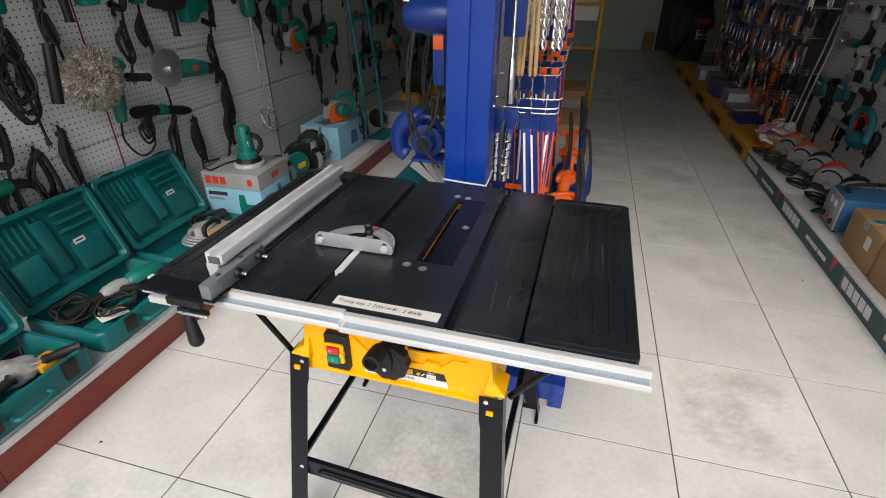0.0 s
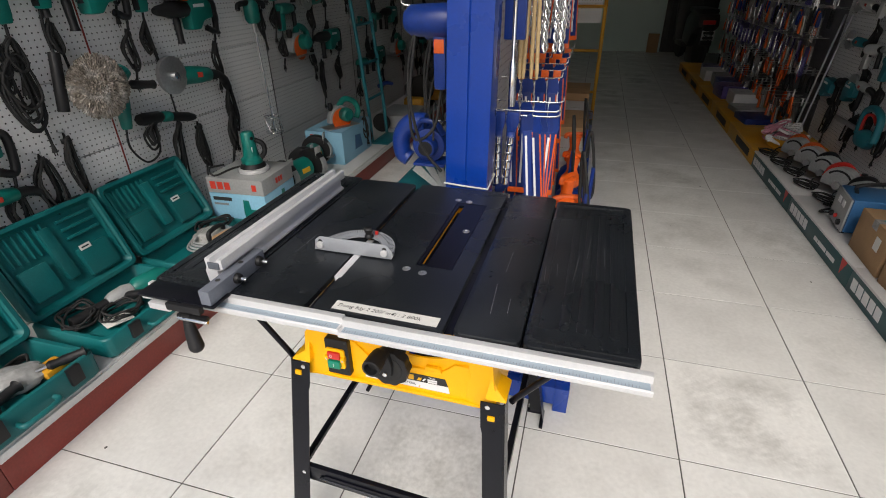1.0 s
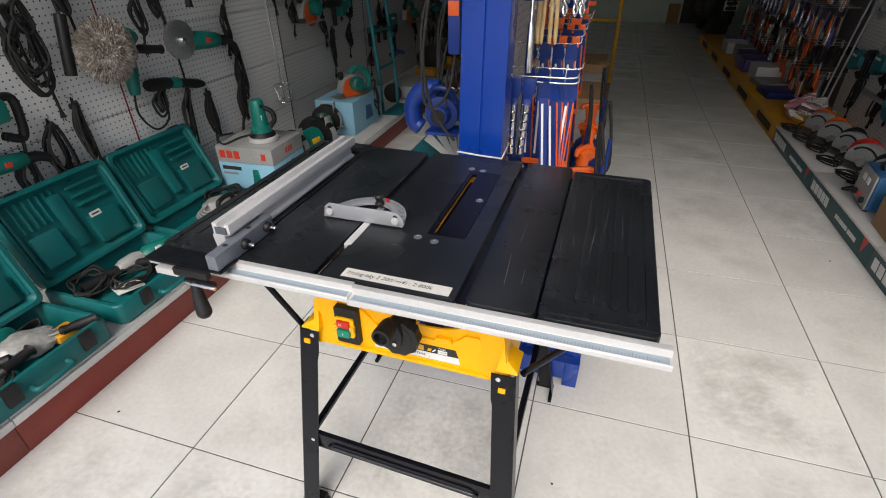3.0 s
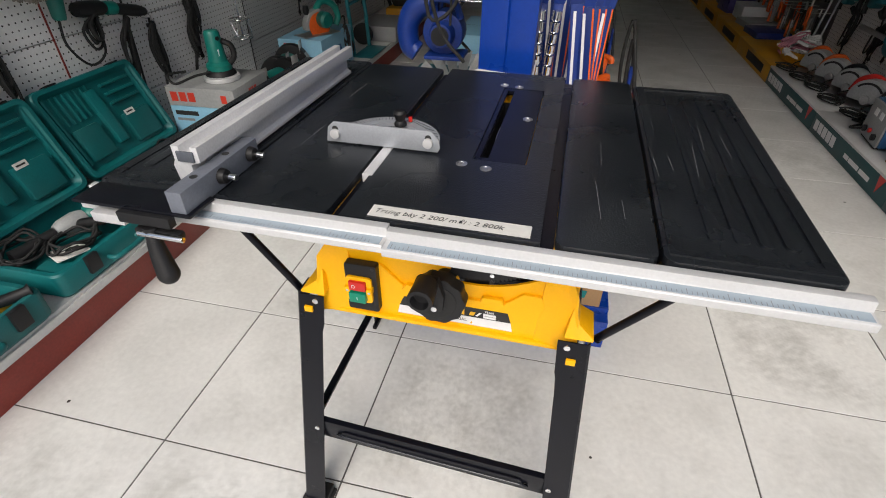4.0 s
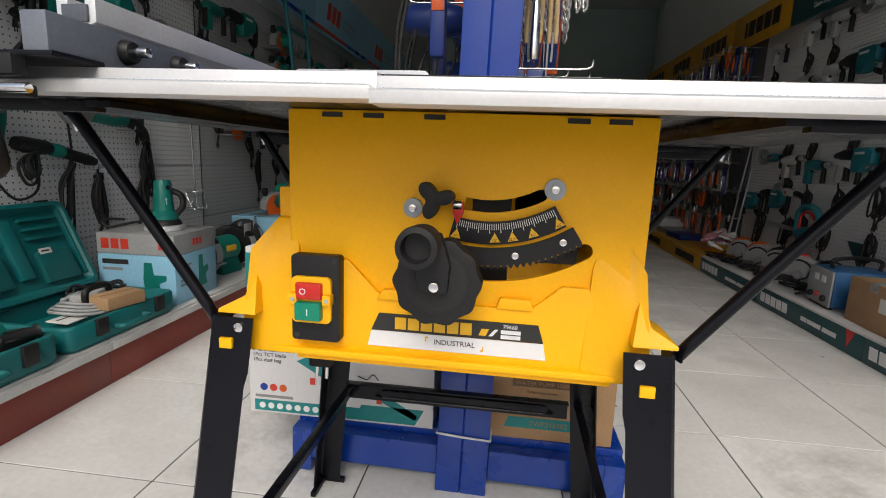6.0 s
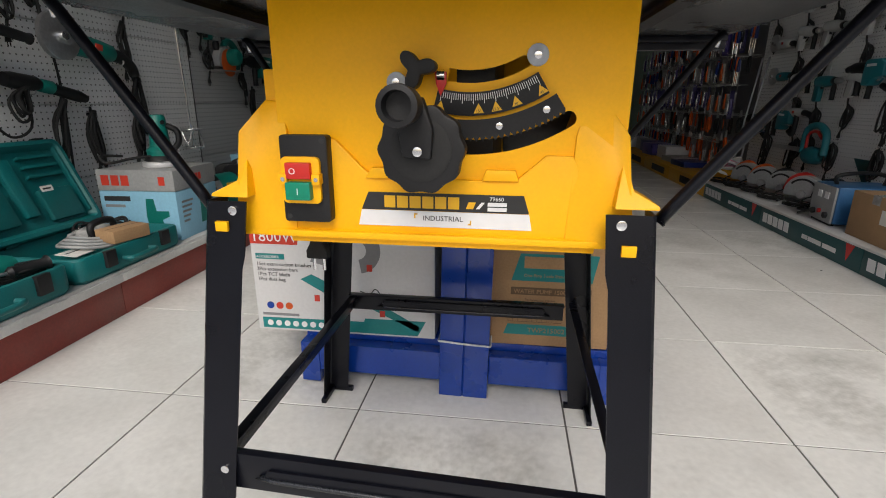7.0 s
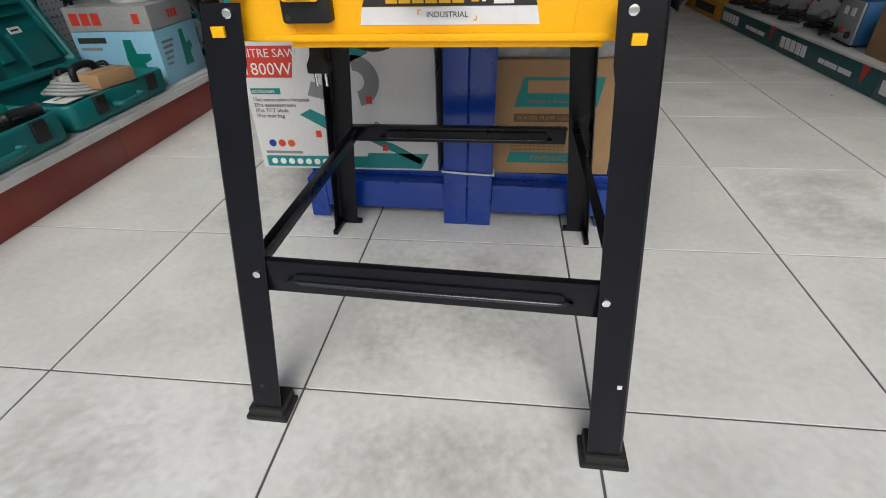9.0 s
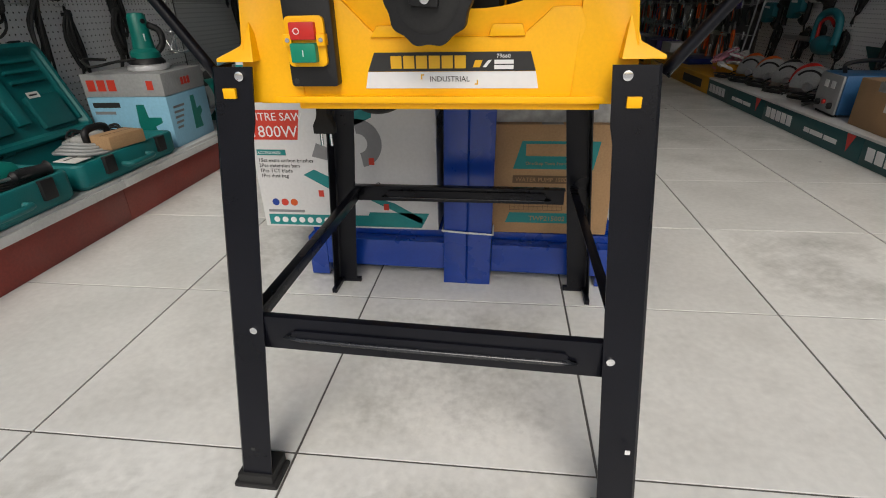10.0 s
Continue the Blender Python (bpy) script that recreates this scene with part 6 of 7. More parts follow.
for k, (x, y, a) in enumerate(((-1.29, 0.62, 80), (-1.29, 0.10, 60), (-1.28, -0.10, 100))):
    t = thing("spare_grip", pose(x, y, SZ + 0.085, 0, 0, a), "black ribbed tool grip lying in a case", "tool grip", "grips in cases")
    one("grip", BLACKP, lathe, [(0.010, 0), (0.017, 0.01), (0.014, 0.03), (0.017, 0.05), (0.015, 0.10), (0.022, 0.11), (0.0, 0.115)], pose(0, 0, 0.018, 0, 90, 0), 14, parent=t)
    one("stud", STEEL, cyl, (-0.03, 0, 0.018), (0, 0, 0.018), 0.005, None, 8, parent=t)
for k, (x, y) in enumerate(((-1.32, 0.40), (-1.34, 0.90))):
    t = thing("manual", pose(x, y, SZ + 0.075, 6, 4, 70 + 30 * k), "folded white instruction leaflet in a case", "leaflet")
    one("sheet", PAPER, box, -0.05, 0.05, -0.035, 0.035, 0, 0.003, 0.001, parent=t)
    one("print_bar", INK, box, -0.035, 0.035, 0.008, 0.014, 0.003, 0.0034, parent=t)

# printed box with an orbital polisher on it
bx = thing("printed_box", pose(-1.258, 1.335, SZ, 0, 0, 2) @ Matrix.Diagonal((1.35, 0.80, 1.47, 1)), "light blue and grey printed tool box", "box", "cartons")
one("carton_body", SKYB, box, -0.25, 0, 0, 0.385, 0, 0.14, 0.003, parent=bx)
one("grey_top", GREYC, box, -0.25, 0, 0, 0.385, 0.141, 0.20, 0.003, parent=bx)
for k in range(3):
    one("brand_bar", INKR, box, -0.235 + 0.032 * k, -0.21 + 0.032 * k, -0.001, 0, 0.156, 0.185, parent=bx)
    one("brand_bar", INKR, box, 0, 0.001, 0.16 + 0.030 * k, 0.182 + 0.030 * k, 0.160, 0.180, parent=bx)
one("small_mark", INKR, box, -0.05, -0.03, -0.001, 0, 0.158, 0.182, parent=bx)
one("code_bar", INK, box, -0.235, -0.15, -0.001, 0, 0.112, 0.126, parent=bx)
one("text_bar", INKG, box, -0.235, -0.17, -0.001, 0, 0.094, 0.102, parent=bx)
one("printed_tool", TEAL, prism, [(-0.10, 0.03), (-0.045, 0.03), (-0.055, 0.06), (-0.03, 0.07), (-0.03, 0.085), (-0.07, 0.085), (-0.075, 0.12), (-0.10, 0.12), (-0.105, 0.07)], -0.001, 0, "y", parent=bx)
one("printed_tool", TEAL, prism, [(0.20, 0.03), (0.28, 0.03), (0.27, 0.06), (0.30, 0.075), (0.29, 0.09), (0.25, 0.085), (0.245, 0.125), (0.21, 0.125), (0.205, 0.07)], 0, 0.001, "x", parent=bx)
bm = bmesh.new()
for k in range(5):
    box(bm, 0, 0.001, 0.04, 0.04 + 0.1 - 0.012 * k, 0.105 - 0.014 * k, 0.111 - 0.014 * k)
part("text_bar", bm, INKG, bx)
pol = thing("orbital_polisher", pose(-1.395, 1.475, SZ + 0.2955) @ Matrix.Scale(0.92, 4), "teal orbital polisher with a round steel base", "polisher")
one("base_ring", ALU, lathe, [(0.085, 0), (0.088, 0.006), (0.086, 0.02), (0.07, 0.026), (0, 0.026)], None, 28, parent=pol)
one("skirt", BLACKP, lathe, [(0.075, 0.026), (0.07, 0.04), (0.06, 0.05), (0, 0.05)], None, 24, parent=pol)
one("body", TEAL, lathe, [(0.06, 0.05), (0.062, 0.075), (0.045, 0.09), (0.040, 0.14), (0.037, 0.22), (0.030, 0.232), (0, 0.234)], None, 20, parent=pol)
part("handle", tube(bmesh.new(), [(0.05, 0.02, 0.075), (0.075, 0.03, 0.11), (0.07, 0.03, 0.16), (0.035, 0.01, 0.185)], 0.014, 10), BLACKP, pol)
one("knob", BLACKP, cyl, (0.036, -0.016, 0.20), (0.040, -0.018, 0.20), 0.01, None, 12, parent=pol)
one("sticker", INKW, box, 0.028, 0.034, -0.026, -0.012, 0.12, 0.15, parent=pol)
part("lead", tube(bmesh.new(), [(0.0, -0.04, 0.05), (-0.06, -0.12, 0.045), (-0.10, -0.22, 0.035), (-0.16, -0.18, 0.06), (-0.14, -0.08, 0.05)], 0.006, 7), RUBBER, pol)


def bench_grinder(m):
    t = thing("bench_grinder", m, "teal and black bench grinder on the low shelf", "bench grinder", "bench grinders")
    one("motor", TEAL, lathe, [(0.04, -0.075), (0.055, -0.06), (0.055, 0.06), (0.04, 0.075)], pose(0, 0, 0.10, 90, 0, 0), 20, parent=t)
    one("label_band", INKY, box, 0.045, 0.057, -0.03, 0.03, 0.095, 0.12, 0.003, parent=t)
    for s in (-1, 1):
        w = one("wheel_guard", BLACKP, cyl, (0, s * 0.09, 0.10), (0, s * 0.135, 0.10), 0.085, None, 26, 0.008, parent=t)
        one("stone", GREYC, cyl, (0.012, s * 0.095, 0.095), (0.012, s * 0.13, 0.095), 0.078, None, 26, parent=w)
        one("eye_shield", FILMP, box, 0.05, 0.054, *sorted((s * 0.09, s * 0.135)), 0.14, 0.20, 0.001, parent=t)
        one("tool_rest", STEEL, box, 0.06, 0.10, *sorted((s * 0.09, s * 0.13)), 0.06, 0.065, parent=t)
    one("foot", TEAL, prism, [(-0.06, 0), (0.06, 0), (0.04, 0.06), (-0.04, 0.06)], -0.06, 0.06, "y", 0.005, parent=t)
    return t


bg = bench_grinder(pose(-1.50, 2.24, SZ, 0, 0, 12) @ Matrix.Scale(1.25, 4))
copy_thing(bg, pose(-1.43, 1.95, SZ, 0, 0, -8))
bx2 = thing("printed_box", pose(-1.345, 2.44, SZ, 0, 0, 0) @ Matrix.Diagonal((1, 1.3, 1.2, 1)), "light blue printed tool box", "box", "cartons")
one("carton_body", SKYB, box, -0.30, 0, 0, 0.38, 0, 0.20, 0.003, parent=bx2)
one("brand_bar", INKR, box, -0.26, -0.18, -0.001, 0, 0.15, 0.18, parent=bx2)
one("printed_tool", BLUEC, prism, [(0.15, 0.05), (0.25, 0.05), (0.23, 0.13), (0.16, 0.14)], 0, 0.001, "x", parent=bx2)
copy_thing(cs, pose(-1.50, 2.66, SZ + 0.293, 0, 0, 60))
# teal hand truck leaning on the wall
tr = thing("hand_truck", pose(-1.36, 3.15, SZ), "teal steel hand truck standing on the shelf", "hand truck")
for y in (-0.16, 0.16):
    part("side_tube", tube(bmesh.new(), [(0, y, 0.01), (-0.02, y, 0.4), (-0.10, y, 1.2), (-0.16, y, 1.7)], 0.014, 10, 3), TURQ, tr)
for z, x in ((0.35, -0.018), (0.62, -0.04), (0.9, -0.068), (1.2, -0.10), (1.5, -0.137)):
    one("rung", TURQ, cyl, (x, -0.16, z), (x, 0.16, z), 0.011, None, 10, parent=tr)
one("toe_plate", TURQ, box, -0.01, 0.14, -0.17, 0.17, 0.0, 0.008, 0.002, parent=tr)
for y in (-0.2, 0.2):
    one("wheel", RUBBER, cyl, (-0.06, y - 0.015, 0.08), (-0.06, y + 0.015, 0.08), 0.08, None, 24, 0.008, parent=tr)
one("grip", BLUEP, tube, [(-0.05, 0.16, 0.4), (0.0, 0.22, 0.42), (0.02, 0.3, 0.40)], 0.016, 10, parent=tr)
gc = thing("grey_case", pose(-1.52, 3.45, SZ), "closed grey-green plastic tool case", "tool case")
one("case_body", GREYC, box, 0, 0.34, 0, 0.46, 0, 0.12, 0.02, parent=gc)
one("grip", BLACKP, box, 0.33, 0.36, 0.17, 0.29, 0.04, 0.07, 0.008, parent=gc)
cr = lying_hammer(pose(-1.36, 4.25, SZ, 0, 0, 80), "yellow and black machine on the low shelf")
for k in range(3):
    t = thing("yellow_saw", pose(-1.38, 4.2 + 0.55 * k, SZ, 0, 0, 20 * k), "yellow machine with a black wheel guard on the low shelf", "cut-off saw", "cut-off saws")
    one("body", YELD, box, -0.10, 0.10, -0.12, 0.12, 0.0, 0.14, 0.03, parent=t)
    one("wheel_guard", BLACKP, cyl, (0.06, -0.03, 0.22), (0.06, 0.02, 0.22), 0.13, None, 24, 0.006, parent=t)
    part("handle", tube(bmesh.new(), [(-0.08, 0, 0.12), (-0.10, 0, 0.24), (0.0, 0, 0.30)], 0.016, 10), BLACKP, t)
for k in range(2):
    carton("shelf_carton", pose(-1.60, 5.9 + 0.6 * k, SZ), 0.36, 0.45, 0.3, CARDW if k else CARD, "carton on the low shelf")

# ---- right side: low shelf ----
RZ = 0.125


def WR(y, z, off=0.008, tilt=0):
    return pose(XR - off, y, z, 0, 0, -90) @ pose(0, 0, 0, 0, tilt, 0)


def tape_box(m, w, d, h, label="brown cardboard carton sealed with printed tape"):
    t = carton("tape_carton", m, w, d, h, CARD, label)
    one("tape", FILMP, box, -0.0008, w + 0.0008, d * 0.42, d * 0.58, h - 0.04, h + 0.0010, parent=t)
    for k in range(4):
        one("tape_print", INKT, box, w * (0.1 + 0.23 * k), w * (0.1 + 0.23 * k) + w * 0.13, d * 0.45, d * 0.55, h + 0.0011, h + 0.0016, parent=t)
    one("side_label", PAPER, box, -0.0012, 0, d * 0.2, d * 0.35, h * 0.45, h * 0.75, parent=t)
    return t


tape_box(pose(1.70, 1.68, RZ, 0, 0, -3), 0.30, 0.34, 0.21)
tape_box(pose(1.71, 1.31, RZ, 0, 0, 2), 0.30, 0.34, 0.21)
tape_box(pose(1.71, 0.90, RZ), 0.34, 0.36, 0.24)
# blue welder
we = thing("welding_machine", pose(1.715, 2.14, RZ, 0, 0, -6), "blue and grey welding machine with a black strap", "welder")
one("cover", BLUEC, box, 0.012, 0.30, 0, 0.24, 0.012, 0.20, 0.008, parent=we)
one("front_panel", GREYC, box, 0, 0.0115, 0.004, 0.236, 0.012, 0.196, 0.004, parent=we)
for y, z in ((0.06, 0.13), (0.13, 0.13)):
    one("meter", INKW, box, -0.003, 0, y, y + 0.04, z, z + 0.035, 0.001, parent=we)
for y in (0.05, 0.18):
    one("socket", BLACKP, cyl, (-0.015, y, 0.05), (0, y, 0.05), 0.016, None, 14, 0.002, parent=we)
one("dial", REDP, cyl, (-0.012, 0.12, 0.06), (0, 0.12, 0.06), 0.012, None, 14, 0.002, parent=we)
part("strap", tube(bmesh.new(), [(0.05, 0.12, 0.20), (0.04, 0.10, 0.245), (0.16, 0.12, 0.26), (0.27, 0.14, 0.245), (0.26, 0.12, 0.20)], 0.010, 8), BLACKP, we)
part("lead", tube(bmesh.new(), [(0.0, 0.18, 0.05), (-0.04, 0.22, 0.03), (-0.02, 0.30, 0.01), (0.05, 0.34, 0.02), (0.02, 0.42, 0.008)], 0.006, 7), RUBBER, we)
for x in (0.02, 0.28):
    one("foot", RUBBER, box, x - 0.01, x + 0.01, 0.02, 0.22, 0.0, 0.012, parent=we)


def saw_on_shelf(m, shell, label):
    """A circular saw standing on its plate, guard towards the aisle."""
    t = thing("circular_saw", m, label, "circular saw", "circular saws on the low shelf")
    one("base_plate", STEEL, box, -0.15, 0.15, -0.08, 0.08, 0, 0.004, 0.001, parent=t)
    one("upper_guard", GREYC, prism, arc(0, 0.055, 0.115, -8, 188, 20), -0.055, 0.01, "y", 0.010, parent=t)
    one("guard_slot", BLACKP, prism, arc(0, 0.055, 0.098, 40, 140, 12) + arc(0, 0.055, 0.086, 140, 40, 12), -0.057, -0.055, "y", parent=t)
    one("hub", STEEL, cyl, (0, -0.066, 0.055), (0, -0.055, 0.055), 0.026, None, 18, 0.003, parent=t)
    one("motor", shell, lathe, [(0.045, 0), (0.05, 0.02), (0.046, 0.09), (0.03, 0.10)], pose(0.03, 0.01, 0.075, -90, 0, 0), 16, parent=t)
    part("handle", tube(bmesh.new(), [(0.03, 0.03, 0.13), (-0.04, 0.03, 0.165), (-0.12, 0.03, 0.13), (-0.15, 0.03, 0.06)], 0.019, 10), shell, t)
    one("front_knob", BLACKP, lathe, [(0.012, 0), (0.02, 0.02), (0.016, 0.05), (0, 0.052)], pose(0.10, 0.0, 0.11), 12, parent=t)
    part("lead", cable_tangle(), RUBBER, t)
    return t


def cable_tangle(seed=4):
    r = random.Random(seed)
    pts = [(-0.15, 0.02, 0.06), (-0.18, -0.03, 0.03)]
    for k in range(16):
        a = k * 1.5
        pts.append((-0.14 + 0.07 * math.cos(a) + r.uniform(-0.02, 0.02), -0.13 + 0.05 * math.sin(a) + r.uniform(-0.02, 0.02), 0.008 + 0.0022 * k))
    return tube(bmesh.new(), pts, 0.0045, 6, 4)


s1 = saw_on_shelf(pose(1.98, 2.55, RZ, 0, 0, -62), BLACKP, "grey and black circular saw with its lead")
s2 = saw_on_shelf(pose(1.95, 2.80, RZ, 0, 0, -58), REDP, "grey circular saw with a red motor end")
copy_thing(s1, pose(1.94, 3.02, RZ, 0, 0, -66))
s3 = saw_on_shelf(pose(1.92, 3.24, RZ, 0, 0, -60), ORANGE, "grey circular saw with an orange motor")
copy_thing(s3, pose(1.89, 3.45, RZ, 0, 0, -64))
# tray of cloth gloves
tray = thing("glove_tray", pose(1.79, 3.64, RZ), "yellow plastic tray heaped with white and pink gloves", "tray")
one("tray", YELD, lathe, [(0.10, 0), (0.125, 0.005), (0.155, 0.085), (0.165, 0.09), (0.155, 0.09), (0.118, 0.012), (0, 0.010)], pose(0.1, 0.2, 0) @ Matrix.Diagonal((0.9, 1.5, 1, 1)), 24, parent=tray)


def glove(m, material, label):
    t = thing("work_glove", m, label, "glove", "gloves in the tray")
    bm = bmesh.new()
    box(bm, -0.045, 0.045, -0.06, 0.06, -0.01, 0.01, 0.008)
    for k in range(4):
        tube(bm, [(-0.033 + 0.022 * k, 0.05, 0), (-0.036 + 0.024 * k, 0.09, 0.004), (-0.04 + 0.026 * k, 0.125 - 0.01 * abs(k - 1.5), -0.006)], 0.0105, 7, 3)
    tube(bm, [(0.04, -0.02, 0), (0.07, 0.01, 0.004), (0.085, 0.04, 0.0)], 0.011, 7, 3)
    part("glove_body", bm, material, t)
    part("cuff", box(bmesh.new(), -0.042, 0.042, -0.095, -0.06, -0.009, 0.009, 0.006), material, t)
    return t


rg = random.Random(3)
gw, gp2 = None, None
for k in range(16):
    m = pose(1.89 + rg.uniform(-0.06, 0.07), 3.84 + rg.uniform(-0.14, 0.14), RZ + 0.05 + 0.006 * k, rg.uniform(-25, 25), rg.uniform(-25, 25), rg.uniform(0, 360))
    if k % 3:
        gw = copy_thing(gw, m) if gw else glove(m, CLOTH, "white knitted work glove in the tray")
    else:
        gp2 = copy_thing(gp2, m) if gp2 else glove(m, PINK, "pink knitted work glove in the tray")
# flat packs and boxes further in
for k in range(8):
    y = 4.45 + 0.37 * k
    mt, lb_ = ((BLUEP, "blue printed tool box on the yellow shelf"), (GREYC, "grey plastic case on the yellow shelf"), (CARDW, "white printed box on the yellow shelf"), (PURPLE, "purple printed box on the yellow shelf"))[k % 4]
    carton("shelf_carton", pose(1.75 + 0.02 * (k % 3), y, RZ, 0, 0, rg.uniform(-6, 6)), 0.28, 0.32, 0.05 if k < 2 else 0.13, mt, lb_)

# ---- right wall: turquoise tools on pegs ----
rd = drill(WR(3.30, 0.86), TURQ, 61, label="turquoise drill with black grip and lead on the wall")
ra = angle_grinder(WR(3.9, 0.92), TURQ, 62, label="turquoise and grey angle grinder on the wall")
rh2 = rotary_hammer(WR(2.75, 0.92), TURQ, 63, label="turquoise rotary hammer with black handles")
# planer-like saw with a big frame
rq = thing("hedge_trimmer", WR(3.15, 0.44), "turquoise hedge trimmer with a red guard hoop", "hedge trimmer")
part("hoop", tube(bmesh.new(), [(-0.13, -0.08, -0.05), (-0.12, -0.08, 0.10), (0.0, -0.08, 0.14), (0.10, -0.08, 0.09), (0.11, -0.08, -0.05)], 0.022, 10), TURQ, rq)
part("guard", tube(bmesh.new(), [(-0.09, -0.085, -0.02), (-0.085, -0.085, 0.075), (0.0, -0.085, 0.10), (0.07, -0.085, 0.06)], 0.010, 8), REDP, rq)
one("motor", TURQ, lathe, [(0.05, 0), (0.06, 0.03), (0.055, 0.12), (0.03, 0.15)], pose(-0.08, -0.07, -0.06, 0, 90, 0), 16, parent=rq)
one("bar", STEEL, box, -0.55, -0.08, -0.075, -0.06, -0.05, -0.02, 0.002, parent=rq)
peg_hook(rq, 0, 0.10)
rr2 = random.Random(21)
rd2 = drill(WR(2.35, 1.02), GREYL, 64, label="light grey drill with black grip on the wall")
ra2 = angle_grinder(WR(3.62, 0.66), GREYL, 65, label="light grey angle grinder on the wall")
kr = [rd, ra, rh2, rd2, ra2, rd2]
for z in (0.62, 0.90, 1.2, 1.5, 1.8):
    for k in range(10):
        y = 0.75 + 0.36 * k + rr2.uniform(-0.06, 0.06)
        if z < 0.7 and (2.5 < y < 3.5):
            continue
        if (abs(y - 3.3) < 0.15 or abs(y - 3.9) < 0.15 or abs(y - 2.75) < 0.15) and abs(z - 0.9) < 0.1:
            continue
        copy_thing(kr[rr2.randrange(6)], WR(y, z + rr2.uniform(-0.04, 0.04), 0.008, rr2.uniform(-6, 6)))
for k in range(5):
    lead_bundle(WR(2.2 + 0.42 * k, 0.48), 90 + k, 0.16, 0.04, 4)
# grey sealant guns standing on end and a leaning rod
for k, y in enumerate((4.08, 4.20)):
    t = thing("steel_bar", pose(2.12, y, RZ), "long steel bar leaning on the pegboard", "bar", "steel bars")
    part("rod", tube(bmesh.new(), [(-0.05, 0, 0), (0.0, 0.0, 0.5), (0.05, 0, 0.95)], 0.008, 8, 2), GREYM, t)
pen = thing("pennant", WR(2.76, 0.33), "small dark green hanging pennant", "pennant")
one("cloth", SIGNG, prism, [(-0.09, 0.07), (0.09, 0.07), (0.06, -0.10)], -0.012, -0.010, "y", parent=pen)


# ---- right wall further in: packed hand tools on hooks ----
def pliers(m, grip, label):
    t = thing("pliers", m, label, "pliers", "hand tools on hooks")
    one("jaw", STEEL, prism, [(-0.012, 0), (0.012, 0), (0.010, 0.05), (0.003, 0.065), (-0.003, 0.065), (-0.010, 0.05)], -0.006, 0.006, "y", 0.002, parent=t)
    for s in (-1, 1):
        part("handle", tube(bmesh.new(), [(s * 0.006, 0, 0.0), (s * 0.022, 0, -0.04), (s * 0.024, 0, -0.09), (s * 0.016, 0, -0.14)], 0.0095, 8, 3, 0.008), grip, t)
    return t


def blister(m, back, tip, label):
    """A hanging card with a tool sealed under clear film."""
    t = thing("blister_pack", m, label, "tool pack", "tool packs on hooks")
    one("card", back, box, -0.045, 0.045, -0.001, 0.001, -0.22, 0.02, parent=t)
    one("blister", back, box, -0.03, 0.03, -0.016, -0.001, -0.20, -0.05, 0.008, parent=t)
    one("tool", tip, lathe, [(0.006, -0.19), (0.012, -0.18), (0.011, -0.10), (0.005, -0.09), (0.004, -0.05)], Matrix.Translation((0, -0.022, 0)), 10, parent=t)
    return t


def screwdriver_bundle(m, label):
    t = thing("tool_bundle", m, label, "tool pack", "tool packs on hooks")
    for k in range(3):
        one("handle", ORANGE if k % 2 else BLUEP, lathe, [(0.008, -0.11), (0.015, -0.10), (0.013, -0.03), (0.008, 0.0)], Matrix.Translation((-0.032 + 0.032 * k, 0, -0.01 * k)), 10, parent=t)
        one("blade", CHROME, cyl, (-0.032 + 0.032 * k, 0, -0.11), (-0.032 + 0.032 * k, 0, -0.24), 0.0035, None, 8, parent=t)
    return t


protos = [
    pliers(WR(4.3, 0.42, 0.20), ORANGE, "orange-handled pliers on a wall hook"),
    blister(WR(4.3, 0.80, 0.20), PURPLE, CHROME, "purple carded tool under clear film"),
    screwdriver_bundle(WR(4.3, 1.10, 0.20), "orange and blue screwdrivers on a hook"),
    pliers(WR(4.3, 1.35, 0.20), BLACKP, "black-handled pliers on a wall hook"),
    blister(WR(4.3, 1.60, 0.20), BLUEP, ORANGE, "blue carded tool with orange handle"),
    blister(WR(4.3, 1.84, 0.20), FILMP, ORANGE, "orange-handled tool in a clear film bag"),
    blister(WR(4.3, 1.72, 0.20), FILMP, CHROME, "bright steel tool in a clear film bag"),
]
rp = random.Random(8)
for zi, z in enumerate((0.36, 0.60, 0.86, 1.10, 1.34, 1.60, 1.84)):
    for k in range(19):
        y = 4.32 + 0.165 * k
        if k == 0 and z in (0.86,):
            continue
        p = protos[(rp.randrange(7) + (0 if k % 3 else zi)) % 7]
        if zi in (0, 1):
            p = protos[rp.choice((0, 0, 3, 5, 2, 6))]
        if zi == 2:
            p = protos[rp.choice((1, 1, 5, 6))]
        if zi == 3:
            p = protos[rp.choice((3, 2, 1, 6, 5))]
        for i in range(2):
            copy_thing(p, WR(y + rp.uniform(-0.02, 0.02), z + rp.uniform(-0.03, 0.03), 0.10 + 0.13 * i, rp.uniform(-5, 5)) @ pose(0, 0, 0, 0, 0, rp.uniform(-25, 25)))
        bm = tube(bmesh.new(), [(0, 0, 0), (-0.2, 0, 0.0), (-0.27, 0, 0.004), (-0.28, 0, 0.02)], 0.003, 5, 2)
        o = part("display_hook", bm, STEEL)
        o.location = (XR - 0.006, y, z + 0.012)
        tagged(o, "wire hook full of packed hand tools", "hook", "wall hooks")

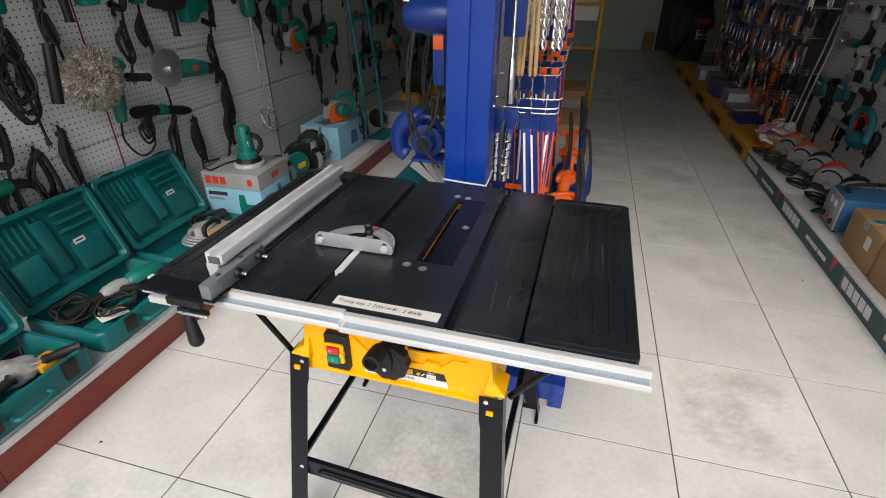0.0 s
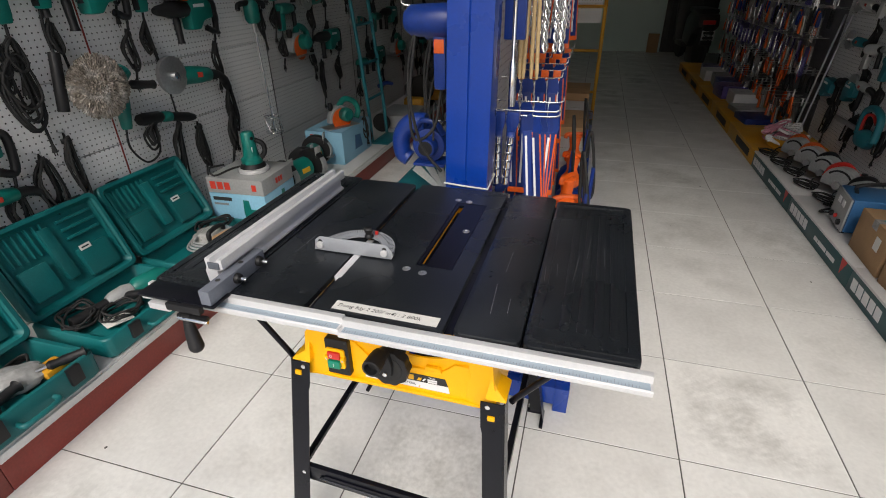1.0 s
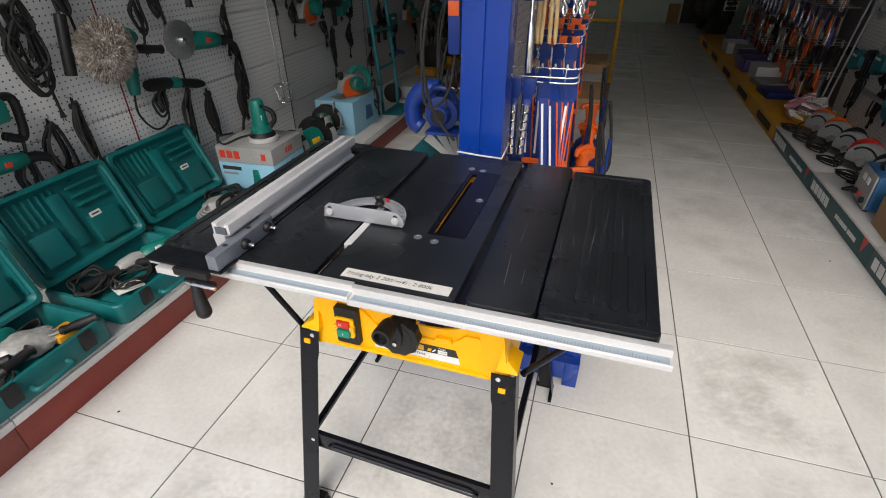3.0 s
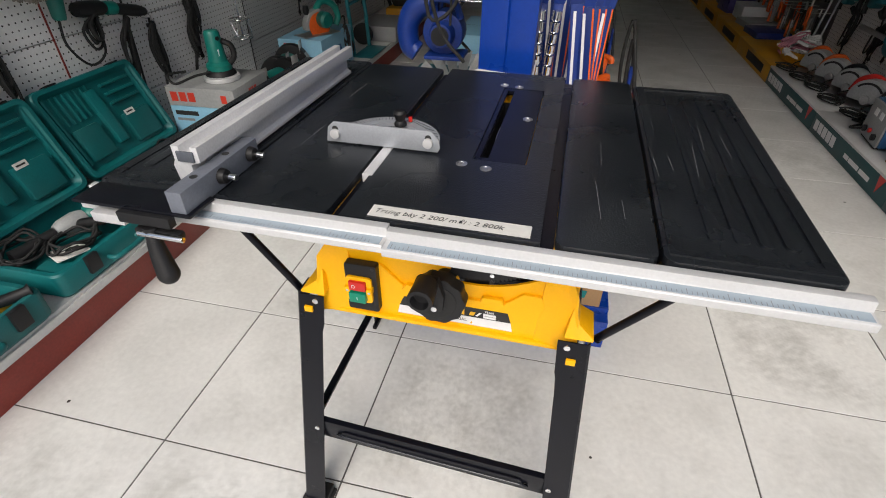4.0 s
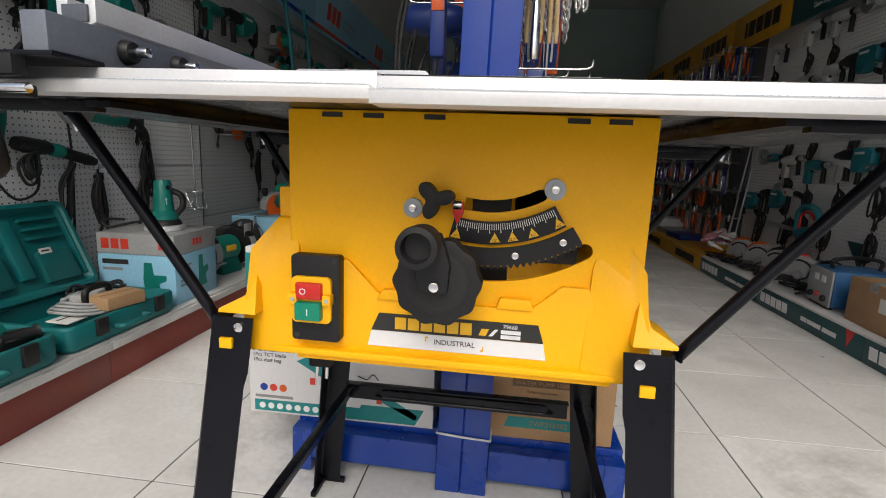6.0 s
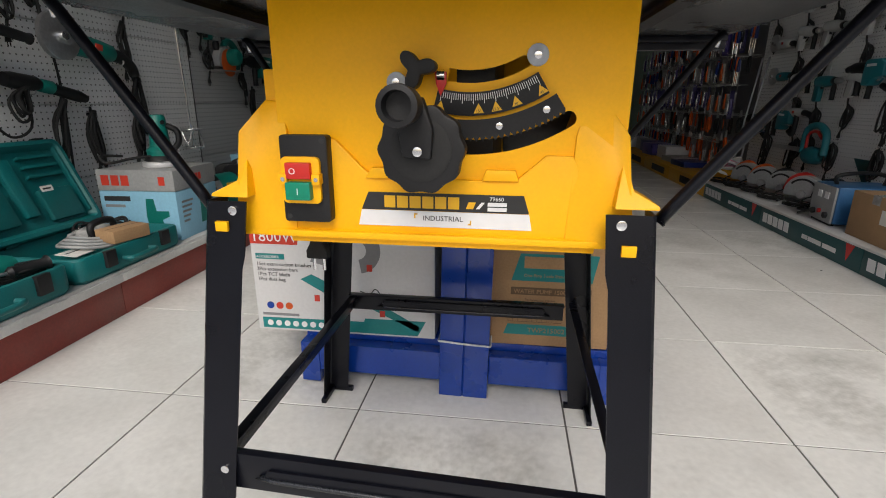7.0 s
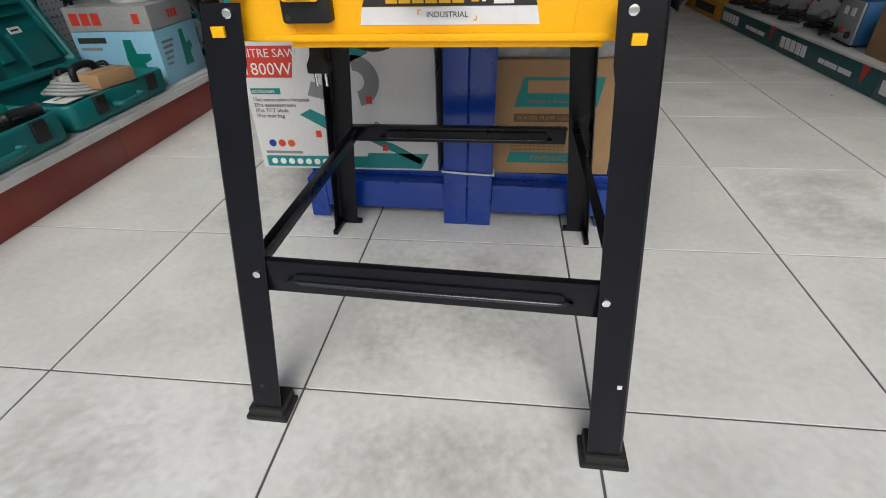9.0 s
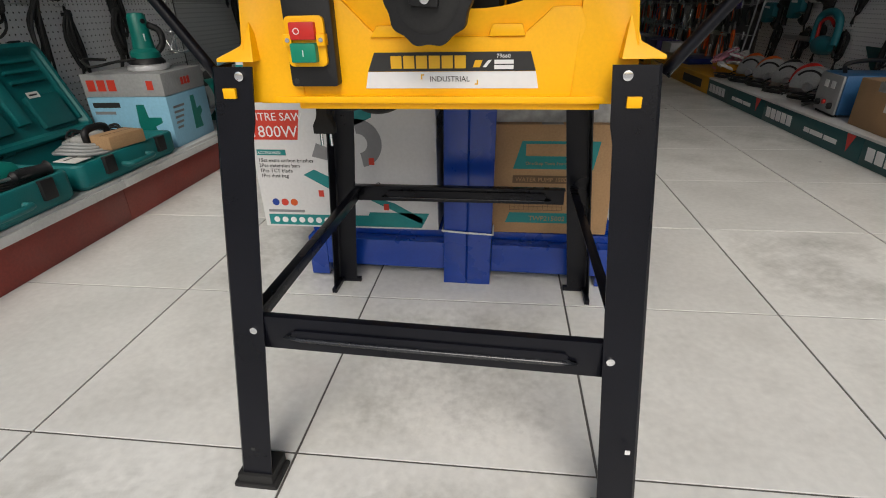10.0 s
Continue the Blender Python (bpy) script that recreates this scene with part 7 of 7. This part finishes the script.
# ---- at the back ----
tagged(part("dark_panel", box(bmesh.new(), -0.4, 0.9, YB - 0.03, YB - 0.005, 0.9, 2.4, 0.004), GREENW), "greenish panel on the back wall", "panel", kind="structure")
carton("leaning_board", pose(1.30, 10.35, 0.0), 0.2, 0.06, 0.34, CARD, "brown board standing against the back wall")
sc_ = thing("motor_scooter", pose(1.98, 8.35, 0, 0, 0, 6), "black motor scooter parked at the rear of the shop", "scooter")
for y in (0.05, 1.28):
    w = one("wheel", RUBBER, lathe, [(0.17, -0.05), (0.25, -0.045), (0.27, 0), (0.25, 0.045), (0.17, 0.05)], pose(0, y + 0.22, 0.27, 0, 90, 0), 26, parent=sc_)
    one("rim", STEEL, cyl, (-0.03, y + 0.22, 0.27), (0.03, y + 0.22, 0.27), 0.165, None, 22, 0.01, parent=w)
one("tail", DARK, prism, [(0.05, 0.62), (0.10, 0.80), (0.55, 0.86), (0.85, 0.70), (0.9, 0.35), (0.5, 0.30), (0.35, 0.5)], -0.16, 0.16, "x", 0.05, parent=sc_)
one("seat", BLACKP, box, -0.14, 0.14, 0.12, 0.82, 0.80, 0.88, 0.04, parent=sc_)
one("foot_board", DARK, box, -0.17, 0.17, 0.80, 1.25, 0.26, 0.34, 0.02, parent=sc_)
one("leg_shield", DARK, prism, [(1.20, 0.30), (1.30, 0.30), (1.42, 0.95), (1.30, 1.02)], -0.2, 0.2, "x", 0.04, parent=sc_)
part("handlebar", tube(bmesh.new(), [(-0.34, 1.22, 1.02), (-0.2, 1.30, 1.04), (0.2, 1.30, 1.04), (0.34, 1.22, 1.02)], 0.016, 8), BLACKP, sc_)
one("tail_light", REDP, box, -0.09, 0.09, 0.045, 0.075, 0.66, 0.72, 0.01, parent=sc_)
pl_ = one("number_plate", INKW, box, -0.095, 0.095, 0.0, 0.006, 0.44, 0.58, 0.003, parent=sc_)
for z in (0.455, 0.525):
    one("plate_bar", INK, box, -0.075, 0.075, -0.002, 0.0, z, z + 0.04, parent=pl_)
one("mudguard", BLACKP, box, -0.08, 0.08, 0.0, 0.12, 0.36, 0.66, 0.02, parent=sc_)
for x in (-0.26, 0.26):
    one("mirror", BLACKP, lathe, [(0.05, 0), (0.055, 0.01), (0.0, 0.03)], pose(x, 1.25, 1.22, 90, 0, 0), 14, parent=sc_)
one("box_stack_base", DARK, box, -0.02, 0.02, 0.5, 1.0, 0.0, 0.28, 0.005, parent=sc_).name = "stand"
# yellow ladder frame at the rack's far end
lf = thing("yellow_trolley", pose(0.18, 4.75, 0), "yellow tubular trolley at the end of the rack", "trolley")
for x in (-0.2, 0.2):
    part("side_tube", tube(bmesh.new(), [(x, 0, 0.02), (x, 0.02, 1.0), (x, 0.05, 1.6)], 0.018, 10, 3), YELD, lf)
for z in (0.3, 0.7, 1.1, 1.5):
    one("rung", YELD, cyl, (-0.2, 0.02, z), (0.2, 0.02, z), 0.014, None, 10, parent=lf)
one("perforated_panel", PEG, box, 0.07, 0.077, -0.19, 0.17, 0.95, 1.62, parent=lf).matrix_local = pose(0, 0.14, 0, 0, 0, -90)
one("toe_plate", YELD, box, -0.2, 0.2, -0.15, 0.02, 0.0, 0.02, 0.003, parent=lf)

# ---- floor tiles, 0.5 m square, each a piece of its own ----
TS = 0.5
bm = box(bmesh.new(), 0.0022, TS - 0.0022, 0.0022, TS - 0.0022, -0.010, 0.0, 0.0010)
tile_me = bpy.data.meshes.new("tile")
bm.to_mesh(tile_me)
bm.free()
tile_me.materials.append(TILE)
for i in range(-4, 6):
    for j in range(-4, 21):
        x0, y0 = -0.25 + TS * i, TS * j
        if x0 + TS < XL + 0.1 or x0 > 2.9 or y0 < -2.0:
            continue
        o = new("tile", tile_me)
        o.parent = floor
        o.location = (x0, y0, 0.0)
